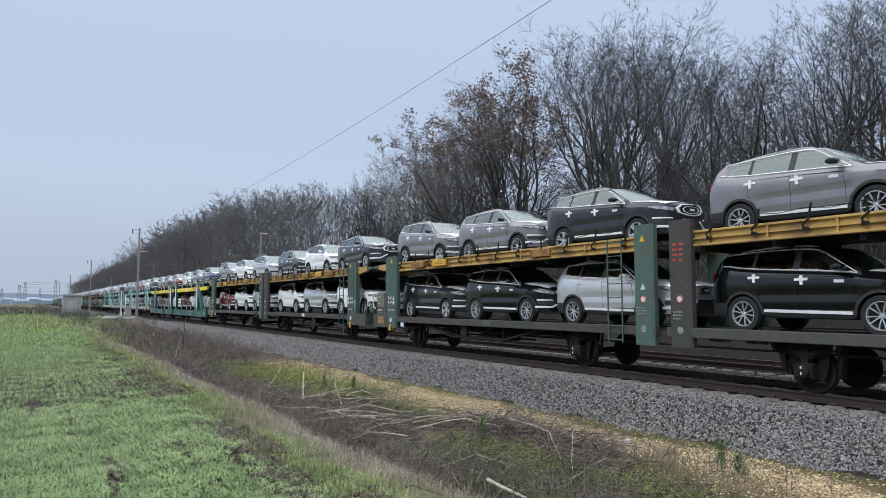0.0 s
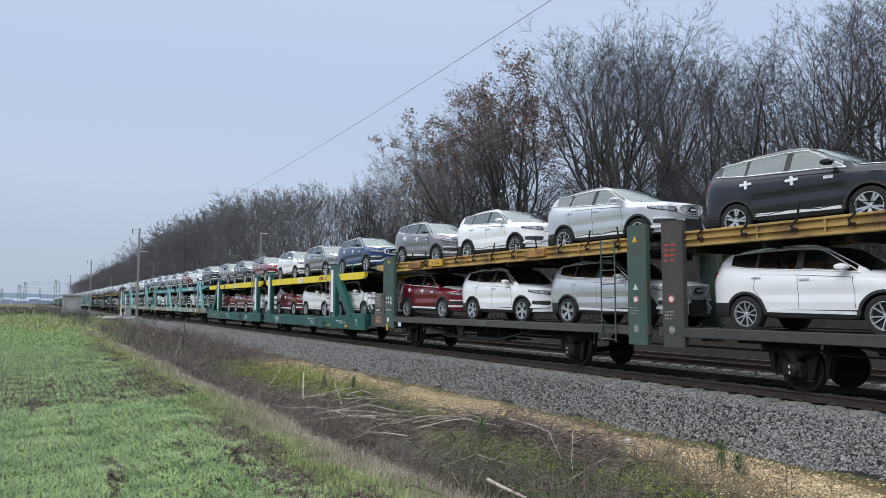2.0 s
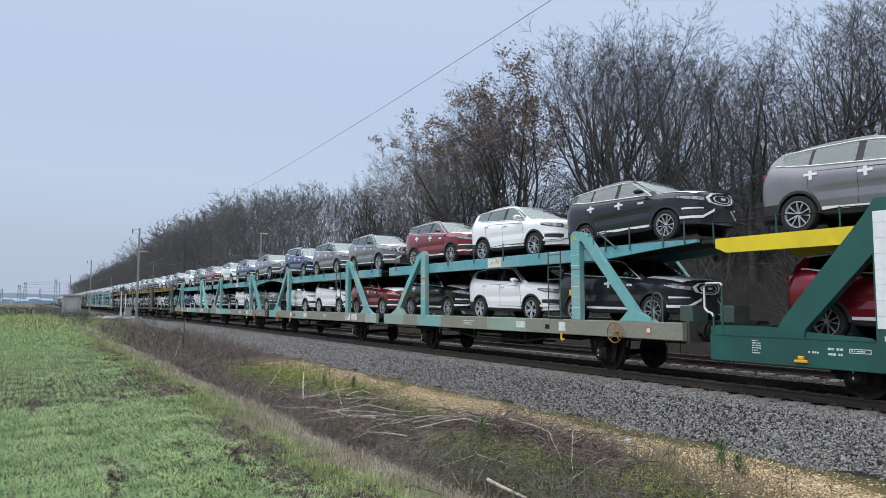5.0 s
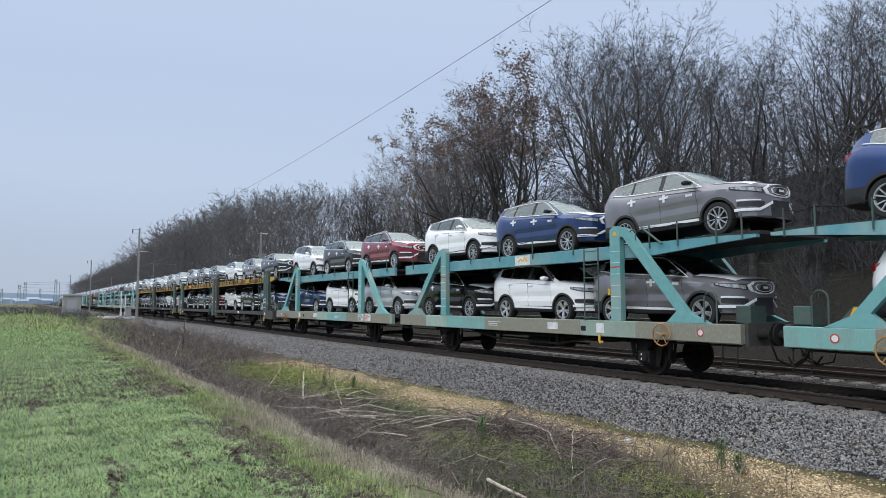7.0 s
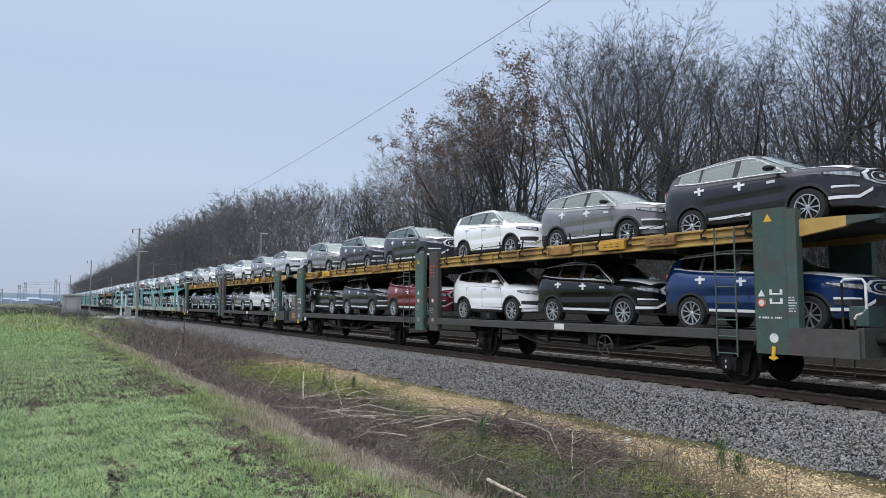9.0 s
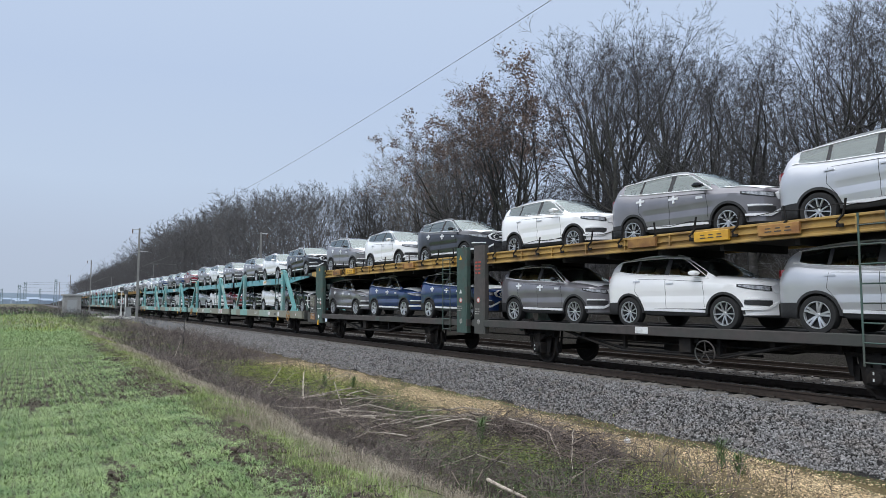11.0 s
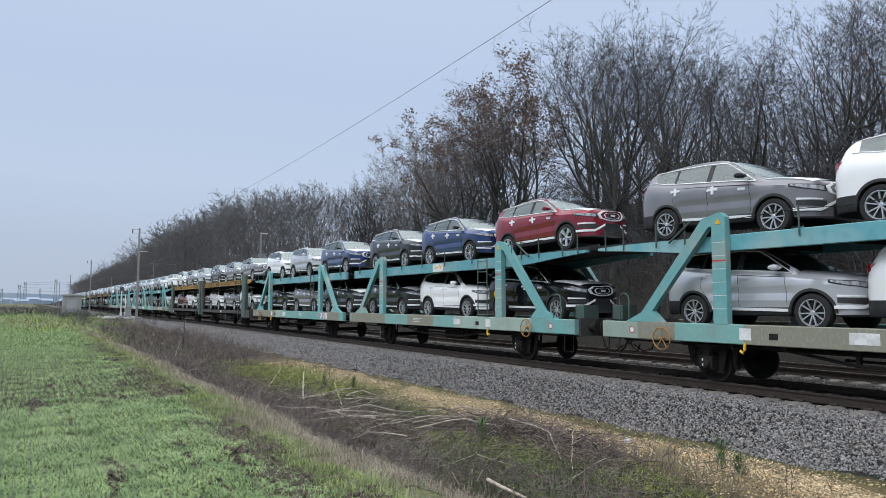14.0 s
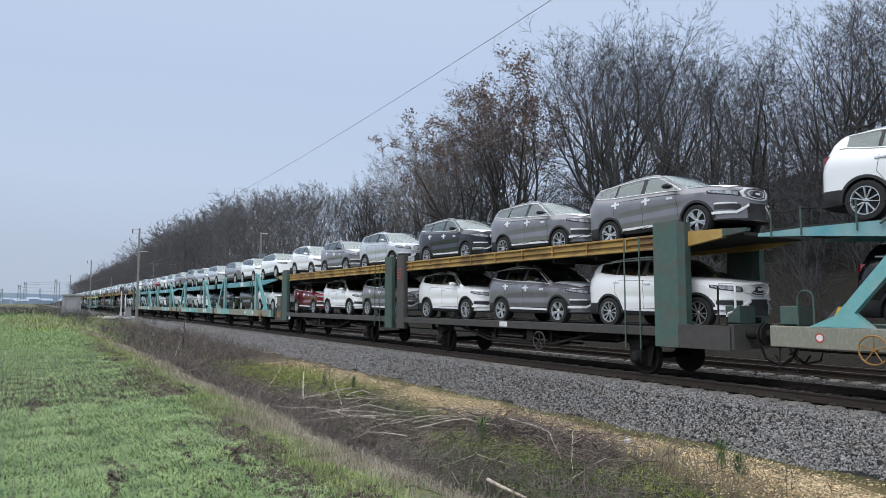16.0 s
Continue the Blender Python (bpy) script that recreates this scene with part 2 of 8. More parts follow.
# ---- mesh helpers ----
class MB:
    """Collects corners and faces for one mesh."""

    def __init__(self):
        self.v, self.f, self.smooth = [], [], False

    def add(self, verts, faces):
        o = len(self.v)
        self.v.extend(tuple(p) for p in verts)
        self.f.extend(tuple(i + o for i in q) for q in faces)
        return self

    def box(self, x0, x1, y0, y1, z0, z1, c=0.0):
        """A block; c: chamfer of its long edges along x."""
        if c <= 0:
            return self.prism([(x0, z0), (x1, z0), (x1, z1), (x0, z1)], y0, y1)
        sec = [(y0 + c, z0), (y1 - c, z0), (y1, z0 + c), (y1, z1 - c), (y1 - c, z1), (y0 + c, z1), (y0, z1 - c), (y0, z0 + c)]
        return self.loft([[(x0, y, z) for y, z in sec], [(x1, y, z) for y, z in sec]], True)

    def prism(self, poly, y0, y1):
        """A polygon in x, z extruded from y0 to y1."""
        n = len(poly)
        vs = [(x, y0, z) for x, z in poly] + [(x, y1, z) for x, z in poly]
        fs = [tuple(range(n)), tuple(range(2 * n - 1, n - 1, -1))]
        fs += [(i, i + n, (i + 1) % n + n, (i + 1) % n) for i in range(n)]
        return self.add(vs, fs)

    def loft(self, rings, closed_ends=False):
        n = len(rings[0])
        vs = [p for r in rings for p in r]
        fs = []
        for k in range(len(rings) - 1):
            for i in range(n):
                j = (i + 1) % n
                fs.append((k * n + i, k * n + j, (k + 1) * n + j, (k + 1) * n + i))
        if closed_ends:
            fs += [tuple(range(n - 1, -1, -1)), tuple(range((len(rings) - 1) * n, len(rings) * n))]
        return self.add(vs, fs)

    def tube(self, pts, r, n=6, r1=None):
        pts = [Vector(p) for p in pts]
        rings = []
        for k, p in enumerate(pts):
            d = (pts[min(k + 1, len(pts) - 1)] - pts[max(k - 1, 0)]).normalized()
            u = d.cross(Vector((0, 0, 1)) if abs(d.z) < 0.9 else Vector((1, 0, 0))).normalized()
            w = d.cross(u)
            rr = r if r1 is None else r + (r1 - r) * k / (len(pts) - 1)
            rings.append([p + (u * math.cos(a) + w * math.sin(a)) * rr for a in (2 * math.pi * i / n for i in range(n))])
        return self.loft(rings, True)

    def lathe(self, prof, n, cx, cz, flip=1):
        """A profile of (radius, y) turned round an axle along y at cx, cz."""
        rings = [[(cx + r * math.cos(a), y, cz + r * math.sin(a)) for a in (flip * 2 * math.pi * i / n for i in range(n))] for r, y in prof]
        return self.loft(rings, False)

    def mesh(self, name):
        me = bpy.data.meshes.new(name)
        me.from_pydata(self.v, [], self.f)
        bm = bmesh.new()
        bm.from_mesh(me)
        bmesh.ops.recalc_face_normals(bm, faces=bm.faces)
        bm.to_mesh(me)
        bm.free()
        if self.smooth:
            me.polygons.foreach_set("use_smooth", [True] * len(me.polygons))
            me.set_sharp_from_angle(angle=radians(38))
        return me


def part(name, mb, material, parent=None, label="", m=None):
    """Links a mesh as one object under a thing or a part."""
    me = mb.mesh(name) if isinstance(mb, MB) else mb
    if not me.materials:
        me.materials.append(material)
    ob = new(name, me)
    if material is not None and me.materials[0] is not material:
        ob.material_slots[0].link = "OBJECT"
        ob.material_slots[0].material = material
    if parent is not None:
        ob.parent = parent
    if m is not None:
        ob.matrix_basis = m
    return tagged(ob, label)


def thing(name, label, category, group="", kind=""):
    return tagged(new(name), label, category, group, kind)


def setting(name, mb, material, label="", category=""):
    me = mb.mesh(name) if isinstance(mb, MB) else mb
    if not me.materials:
        me.materials.append(material)
    return tagged(new(name, me), label, category, kind="structure")


def soup(name, verts, faces, material, smooth=False):
    """A mesh from arrays of corners and equal-sized faces."""
    verts, faces = np.asarray(verts, dtype=np.float32), np.asarray(faces, dtype=np.int32)
    me = bpy.data.meshes.new(name)
    k = faces.shape[1]
    me.vertices.add(len(verts))
    me.vertices.foreach_set("co", verts.ravel())
    me.loops.add(faces.size)
    me.loops.foreach_set("vertex_index", faces.ravel())
    me.polygons.add(len(faces))
    me.polygons.foreach_set("loop_start", np.arange(0, faces.size, k, dtype=np.int32))
    me.update(calc_edges=True)
    if smooth:
        me.polygons.foreach_set("use_smooth", [True] * len(faces))
    me.materials.append(material)
    return me


# ---- the ground ----
TRACK_Y, TRACK2_Y = 13.385, 17.75
SECTION = [(-400, 0.0), (-60, 0.0), (-8, 0.02), (0.5, 0.04), (1.7, 0.03), (2.6, 0.06), (3.3, -0.12), (4.2, -0.62), (5.1, -1.0), (6.2, -1.1), (7.4, -0.98),
           (8.2, -0.86), (9.9, -0.80), (10.25, -0.76), (11.45, -0.25), (11.75, -0.22), (15.4, -0.22), (16.0, -0.20), (19.6, -0.20), (20.6, -0.55),
           (21.6, -0.6), (22.6, 0.2), (25.5, 3.0), (28, 4.4), (36, 8.0), (45, 10.5), (90, 16.0), (400, 18.0)]


def base_z(y):
    return float(np.interp(y, [a for a, b in SECTION], [b for a, b in SECTION]))


def ground_z(x, y):
    """Height of the ground; the ditch and bank flatten out towards the level crossing."""
    z = base_z(y)
    if 2.5 < y < 9.9:
        far = min(1.0, max(0.0, (-x - 45) / 40))
        z = z * (1 - far) + (-0.35) * far
        z += 0.13 * noise.noise((x * 0.35, y * 0.5, 1.7)) + 0.05 * noise.noise((x * 1.3, y * 1.3, 5.0))
    elif y <= 2.5:
        z += 0.03 * noise.noise((x * 0.5, y * 0.8, 3.1)) + 0.02 * noise.noise((x * 2.1, y * 2.1, 8.0))
        if y > 1.0:
            z += 0.05 * noise.noise((x * 1.1, y * 1.4, 9.0))
    elif y > 21.5:
        z += 0.4 * noise.noise((x * 0.12, y * 0.12, 2.0)) + 0.12 * noise.noise((x * 0.6, y * 0.6, 4.0))
    return z


def ground_material():
    m = bpy.data.materials.new("ground_field_ditch_and_woodland")
    m.use_nodes = True
    n, l = m.node_tree.nodes, m.node_tree.links
    b = n["Principled BSDF"]
    b.inputs["Roughness"].default_value = 0.95
    b.inputs["Specular IOR Level"].default_value = 0.2
    co = n.new("ShaderNodeTexCoord")
    sep = n.new("ShaderNodeSeparateXYZ")
    l.new(co.outputs["Object"], sep.inputs[0])

    def noise_tex(scale, detail=5):
        t = n.new("ShaderNodeTexNoise")
        t.inputs["Scale"].default_value, t.inputs["Detail"].default_value = scale, detail
        l.new(co.outputs["Object"], t.inputs["Vector"])
        return t.outputs[0]

    def math_node(op, a, c):
        t = n.new("ShaderNodeMath")
        t.operation = op
        for i, s in enumerate((a, c)):
            if isinstance(s, (int, float)):
                t.inputs[i].default_value = s
            else:
                l.new(s, t.inputs[i])
        return t.outputs[0]

    def ramp(value, lo, hi, top=1.0):
        t = n.new("ShaderNodeMapRange")
        t.inputs[1].default_value, t.inputs[2].default_value, t.inputs[4].default_value = lo, hi, top
        l.new(value, t.inputs[0])
        return t.outputs[0]

    def blend(f, a, c):
        t = n.new("ShaderNodeMix")
        t.data_type = "RGBA"
        l.new(f, t.inputs[0])
        for i, s in ((6, a), (7, c)):
            if isinstance(s, tuple):
                t.inputs[i].default_value = rgb(s)
            else:
                l.new(s, t.inputs[i])
        return t.outputs[2]

    fine, mid, big, grit = noise_tex(14), noise_tex(3.2), noise_tex(0.45), noise_tex(60, 3)
    yy = math_node("ADD", sep.outputs["Y"], math_node("MULTIPLY", math_node("SUBTRACT", mid, 0.5), 1.3))
    soil = blend(ramp(fine, 0.35, 0.7), (0.035, 0.028, 0.022), (0.11, 0.09, 0.07))
    crop = blend(ramp(fine, 0.3, 0.65), (0.099, 0.135, 0.063), (0.162, 0.216, 0.104))
    field = blend(ramp(mid, 0.22, 0.46, 0.95), crop, soil)
    # far parts of the field read as closed green
    field = blend(ramp(sep.outputs["X"], -16, -60), field, blend(ramp(fine, 0.35, 0.65), (0.15, 0.245, 0.085), (0.235, 0.345, 0.14)))
    field = blend(ramp(sep.outputs["X"], -95, -112), field, blend(ramp(mid, 0.35, 0.65), (0.12, 0.12, 0.07), (0.17, 0.165, 0.10)))
    verge = blend(ramp(mid, 0.4, 0.6), blend(ramp(fine, 0.35, 0.65), (0.112, 0.088, 0.060), (0.208, 0.168, 0.116)), blend(ramp(fine, 0.35, 0.65), (0.064, 0.100, 0.028), (0.120, 0.172, 0.048)))
    ditch = blend(ramp(mid, 0.46, 0.66, 0.8), blend(ramp(fine, 0.35, 0.7), (0.019, 0.015, 0.013), (0.064, 0.049, 0.038)), blend(ramp(fine, 0.35, 0.65), (0.051, 0.072, 0.019), (0.119, 0.145, 0.034)))
    chips = blend(ramp(grit, 0.38, 0.62), (0.145, 0.106, 0.060), (0.374, 0.297, 0.170))
    chips = blend(ramp(mid, 0.42, 0.6, 0.6), chips, blend(ramp(fine, 0.4, 0.6), (0.060, 0.048, 0.028), (0.136, 0.108, 0.060)))
    # near ground: shade of the gaps between stones painted dark; farther off, stone grey
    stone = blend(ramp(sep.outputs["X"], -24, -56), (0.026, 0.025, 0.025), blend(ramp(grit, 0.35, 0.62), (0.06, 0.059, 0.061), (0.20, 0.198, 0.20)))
    bed = blend(ramp(grit, 0.35, 0.65), (0.032, 0.027, 0.024), (0.098, 0.089, 0.081))
    litter = blend(ramp(fine, 0.35, 0.65), (0.015, 0.0135, 0.012), (0.038, 0.033, 0.029))
    litter = blend(ramp(mid, 0.45, 0.65, 0.6), litter, (0.028, 0.028, 0.02))
    field = blend(math_node("MULTIPLY", math_node("MULTIPLY", ramp(yy, 1.75, 1.95), ramp(big, 0.44, 0.56)), ramp(sep.outputs["X"], -45, -30, 0.9)), field, blend(ramp(fine, 0.35, 0.7), (0.03, 0.023, 0.018), (0.085, 0.066, 0.052)))
    col = blend(ramp(yy, 2.3, 2.6), field, verge)
    col = blend(ramp(yy, 3.3, 4.0), col, ditch)
    scrub = blend(ramp(fine, 0.35, 0.65), (0.045, 0.035, 0.030), (0.12, 0.095, 0.08))
    chips = blend(ramp(math_node("ADD", sep.outputs["X"], math_node("MULTIPLY", mid, 6)), -25, -28), chips, scrub)
    col = blend(ramp(yy, 7.9, 8.6), col, chips)
    y2 = math_node("ADD", sep.outputs["Y"], math_node("MULTIPLY", math_node("SUBTRACT", mid, 0.5), 0.35))
    col = blend(ramp(y2, 9.72, 9.95, 0.85), col, blend(ramp(fine, 0.35, 0.65), (0.060, 0.046, 0.024), (0.15, 0.122, 0.058)))
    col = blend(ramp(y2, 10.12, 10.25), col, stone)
    col = blend(ramp(y2, 11.9, 12.6), col, bed)
    col = blend(ramp(y2, 20.8, 21.6), col, litter)
    hsv = n.new("ShaderNodeHueSaturation")
    l.new(ramp(big, 0.3, 0.7, 1.0), hsv.inputs["Fac"])
    hsv.inputs["Value"].default_value = 0.86
    l.new(col, hsv.inputs["Color"])
    l.new(hsv.outputs[0], b.inputs["Base Color"])
    bu = n.new("ShaderNodeBump")
    bu.inputs["Strength"].default_value, bu.inputs["Distance"].default_value = 0.6, 0.05
    l.new(math_node("ADD", grit, fine), bu.inputs["Height"])
    l.new(bu.outputs[0], b.inputs["Normal"])
    return m


def build_ground():
    ys = sorted(set([-3000, -1200, -400, -150, -60, -30, -16, -10, -7] + list(np.arange(-5, 1.0, 0.5)) + list(np.arange(1.0, 10.4, 0.15)) +
                    [10.6, 10.9, 11.2, 11.45, 11.6, 11.75, 12.2, 14.5, 15.4, 16, 17.7, 19.6, 20.1, 20.6, 21, 21.6, 22.1] + list(np.arange(22.6, 30, 0.7)) +
                    [32, 35, 40, 46, 55, 70, 90, 140, 250, 400, 900, 3000]))
    xs = sorted(set(list(np.arange(-36, 6, 0.22)) + list(np.arange(-70, -36, 0.6)) + list(np.arange(-130, -70, 2.0)) +
                    [-3500, -2200, -1400, -900, -650, -500, -400, -330, -280, -240, -200, -175, -150, 8, 12, 20, 40, 80, 160, 400, 1200, 3000]))
    vs = []
    for x in xs:
        for y in ys:
            z = ground_z(float(x), float(y))
            if x < -700:
                z *= max(0.0, 1 - (-700 - x) / 800)
            vs.append((x, y, z))
    ny = len(ys)
    fs = [(i * ny + j, (i + 1) * ny + j, (i + 1) * ny + j + 1, i * ny + j + 1) for i in range(len(xs) - 1) for j in range(ny - 1)]
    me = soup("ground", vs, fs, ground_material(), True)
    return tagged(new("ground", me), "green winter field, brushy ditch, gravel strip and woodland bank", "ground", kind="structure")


build_ground()

M_RAIL = mat("rusty_rail_side", (0.036, 0.027, 0.022), (0.058, 0.042, 0.033), 0.7, 0.3, scale=10, bump=0.1)
M_RAILTOP = mat("polished_rail_head", (0.3, 0.29, 0.28), (0.24, 0.23, 0.22), 0.35, 0.8, scale=6)
M_SLEEPER = mat("weathered_concrete_sleeper", (0.15, 0.138, 0.122), (0.24, 0.222, 0.198), 0.9, scale=7, stain=(0.10, 0.08, 0.065), sscale=3, samount=0.7, bump=0.2, each=0.2)
M_CLIP = mat("rail_clip_steel", (0.03, 0.026, 0.022), (0.05, 0.04, 0.03), 0.8, scale=20)


def build_track(y, label):
    root = tagged(new("railway_track"), label, "railway track", kind="structure")
    sec = [(-0.07, -0.165), (0.07, -0.165), (0.07, -0.15), (0.012, -0.13), (0.012, -0.045), (0.036, -0.035), (0.036, -0.004), (0.03, 0.0), (-0.03, 0.0),
           (-0.036, -0.004), (-0.036, -0.035), (-0.012, -0.045), (-0.012, -0.13), (-0.07, -0.15)]
    for side in (-0.7535, 0.7535):
        mb = MB().loft([[(x, y + side + a, b) for a, b in sec] for x in (-900, -120, 30)], True)
        rail = part("rail", mb, M_RAIL, root)
        part("rail_head", MB().box(-900, 30, y + side - 0.024, y + side + 0.024, -0.002, 0.003), M_RAILTOP, rail, "worn shiny running surface")
    sl = MB()
    top = [(-1.3, -0.215), (-1.25, -0.175), (-0.42, -0.175), (-0.3, -0.2), (0.3, -0.2), (0.42, -0.175), (1.25, -0.175), (1.3, -0.215)]
    rings = []
    for x in (-0.14, -0.11, 0.11, 0.14):
        low = 0.03 if abs(x) > 0.12 else 0.0
        rings.append([(x, a, b - low) for a, b in top] + [(x, 1.3, -0.36), (x, -1.3, -0.36)])
    sl.loft(rings, True)
    me = sl.mesh("sleeper")
    clip = MB()
    for s in (-1, 1):
        for o in (-0.11, 0.11):
            clip.box(-0.055, 0.055, s * 0.7535 + o - 0.035, s * 0.7535 + o + 0.035, -0.176, -0.135, 0.012)
    cme = clip.mesh("rail_clip")
    k = 0
    x = 9.0
    while x > (-75 if y < 15 else -40):
        ob = part("sleeper", me, M_SLEEPER, root, m=pose(x + 0.02 * math.sin(k * 7.1), y, 0.0, 0, 0, 0.4 * math.sin(k * 3.3)))
        if x > -32 and y < 15:
            part("rail_clip", cme, M_CLIP, ob)
        x -= 0.6
        k += 1
    return root


build_track(TRACK_Y, "rusty rails on concrete sleepers in grey ballast")
build_track(TRACK2_Y, "second parallel railway track on concrete sleepers")


# ---- the cars on the train: one model of sport utility vehicle in seven paints ----
AX = 1.335            # half the wheelbase
W_PLAN = [(-2.22, 0.64), (-2.17, 0.74), (-2.07, 0.82), (-1.9, 0.875), (-1.6, 0.905), (-0.5, 0.915), (0.8, 0.915), (1.4, 0.912), (1.68, 0.895), (1.83, 0.855), (1.94, 0.785), (2.03, 0.69), (2.08, 0.60)]
NOSE_X, NOSE_W, NOSE_B = 2.08, 0.60, 0.16
T_TOP = [(-2.22, 1.02), (-2.19, 1.10), (-2.13, 1.22), (-1.97, 1.42), (-1.86, 1.53), (-1.76, 1.60), (-1.6, 1.63), (-1.3, 1.66), (-0.9, 1.685), (-0.3, 1.695), (0.05, 1.675), (0.3, 1.625),
         (0.6, 1.45), (0.95, 1.235), (1.06, 1.19), (1.25, 1.17), (1.6, 1.135), (1.8, 1.105), (1.95, 1.06), (2.03, 1.03), (2.08, 0.99)]
BELT = [(-2.22, 0.98), (-2.1, 1.19), (-1.95, 1.31), (-1.8, 1.345), (-1.62, 1.335), (-1.45, 1.30), (-1.05, 1.26), (-0.25, 1.21), (0.4, 1.17), (0.9, 1.125), (1.06, 1.095), (1.5, 1.055), (1.8, 1.01), (1.95, 0.97), (2.08, 0.90)]
SIDE_Z = [0.25, 0.38, 0.46, 0.59, 0.605, 0.73, 0.745, 0.855, 0.87, 0.98, 1.10, 1.14, 1.35]
SIDE_F = [0.94, 0.958, 0.966, 0.985, 0.986, 0.966, 0.9655, 0.990, 0.992, 1.0, 0.990, 0.985, 0.955]     # along the doors
SIDE_E = [0.94, 0.965, 0.970, 0.978, 0.979, 0.986, 0.987, 0.994, 0.995, 1.0, 0.990, 0.985, 0.955]     # over the wheels and at the ends
ROWS = (0.46, 0.59, 0.605, 0.73, 0.745, 0.855, 0.87, 0.98)


def at(table, x):
    return float(np.interp(x, [a for a, b in table], [b for a, b in table]))


def bulge(x, y):
    w = at(W_PLAN, x)
    s = max(0.0, 1 - (y / w) ** 2)
    if x > 1.45:
        return NOSE_B * s * ((x - 1.45) / (NOSE_X - 1.45)) ** 2
    if x < -1.9:
        return -0.07 * s * ((-1.9 - x) / 0.32)
    return 0.0


def arch(x):
    """Lower edge of the body side, with the wheel openings."""
    z = 0.30
    if x > 1.78:
        z = 0.30 + 0.02 * (x - 1.78)
    for c in (-AX, AX):
        d = abs(x - c)
        if d < 0.415:
            z = max(z, 0.355 + math.sqrt(0.415 ** 2 - d * d))
    return z


def side_y(x, z):
    """Half width of the body side at a height below the belt: hollow over the sill, a crease along the doors."""
    k = min(1.0, max(0.0, (1.02 - abs(x)) / 0.12))
    return at(W_PLAN, x) * (k * float(np.interp(z, SIDE_Z, SIDE_F)) + (1 - k) * float(np.interp(z, SIDE_Z, SIDE_E)))


def greenhouse(x):
    """Half width at the belt and at the roof edge, the belt's height and that of the roof over it."""
    w, top = at(W_PLAN, x), at(T_TOP, x)
    belt = min(at(BELT, x), top)
    return 0.93 * w, (0.93 - 0.225 * min(1.0, (top - belt) / 0.44)) * w, belt, top - belt


def ring(x, s):
    w, top, zb = at(W_PLAN, x), at(T_TOP, x), arch(x)
    y_belt, y_roof, belt, h = greenhouse(x)
    lo = zb + 0.03
    crease = belt - 0.075
    zs = [min(z, crease - 0.012 * (9 - k)) for k, z in enumerate((lo, *ROWS))]
    for k in range(9):
        zs[k] = max(zs[k], lo + 0.008 * k)
    crease = max(crease, zs[-1] + 0.008)
    pts = [(0, 0.3), (0.6 * w, zb if zb > 0.4 else 0.28), (0.93 * w, zb)]
    pts += [(side_y(x, z), z) for z in zs]
    pts += [(w * 0.984, crease), (w * 0.962, crease + 0.018), (y_belt, max(belt, crease + 0.024))]
    h = max(0.004, top - pts[-1][1])
    if h > 0.10:
        zt = pts[-1][1] + h * 0.90
        pts += [(y_belt + (y_roof - y_belt) * 0.93, pts[-1][1] + h * 0.84), (y_roof, zt), (y_roof - 0.07, zt + h * 0.06), (0.45 * w, top - 0.012), (0, top)]
    else:
        b = pts[-1][1]
        pts += [(0.88 * w, b + 0.35 * h), (0.82 * w, b + 0.55 * h), (0.72 * w, b + 0.78 * h), (0.42 * w, b + 0.95 * h), (0, b + h)]
    bow = 0.13 * math.sin(math.pi * min(1.0, max(0.0, (x - 0.22) / 0.84)))
    return [(x + bulge(x, y) + (bow * max(0.0, 1 - (y / 0.66) ** 2) if k > 15 else 0.0), s * y, z) for k, (y, z) in enumerate(pts)]


STATIONS = sorted(set([-2.22, -2.19, -2.13, -2.05, -1.95, -1.86, -1.80, -1.75, -1.68, -1.62, -1.56, -1.45, -1.335, -1.22, -1.14, -1.07, -1.0, -0.95, -0.92, -0.8, -0.55, -0.27,
                       -0.14, 0.05, 0.3, 0.5, 0.7, 0.80, 0.88, 0.92, 0.95, 1.01, 1.06, 1.11, 1.22, 1.335, 1.45, 1.56, 1.66, 1.72, 1.75, 1.80, 1.85, 1.90, 1.94, 1.98, 2.03, 2.06, 2.08]))


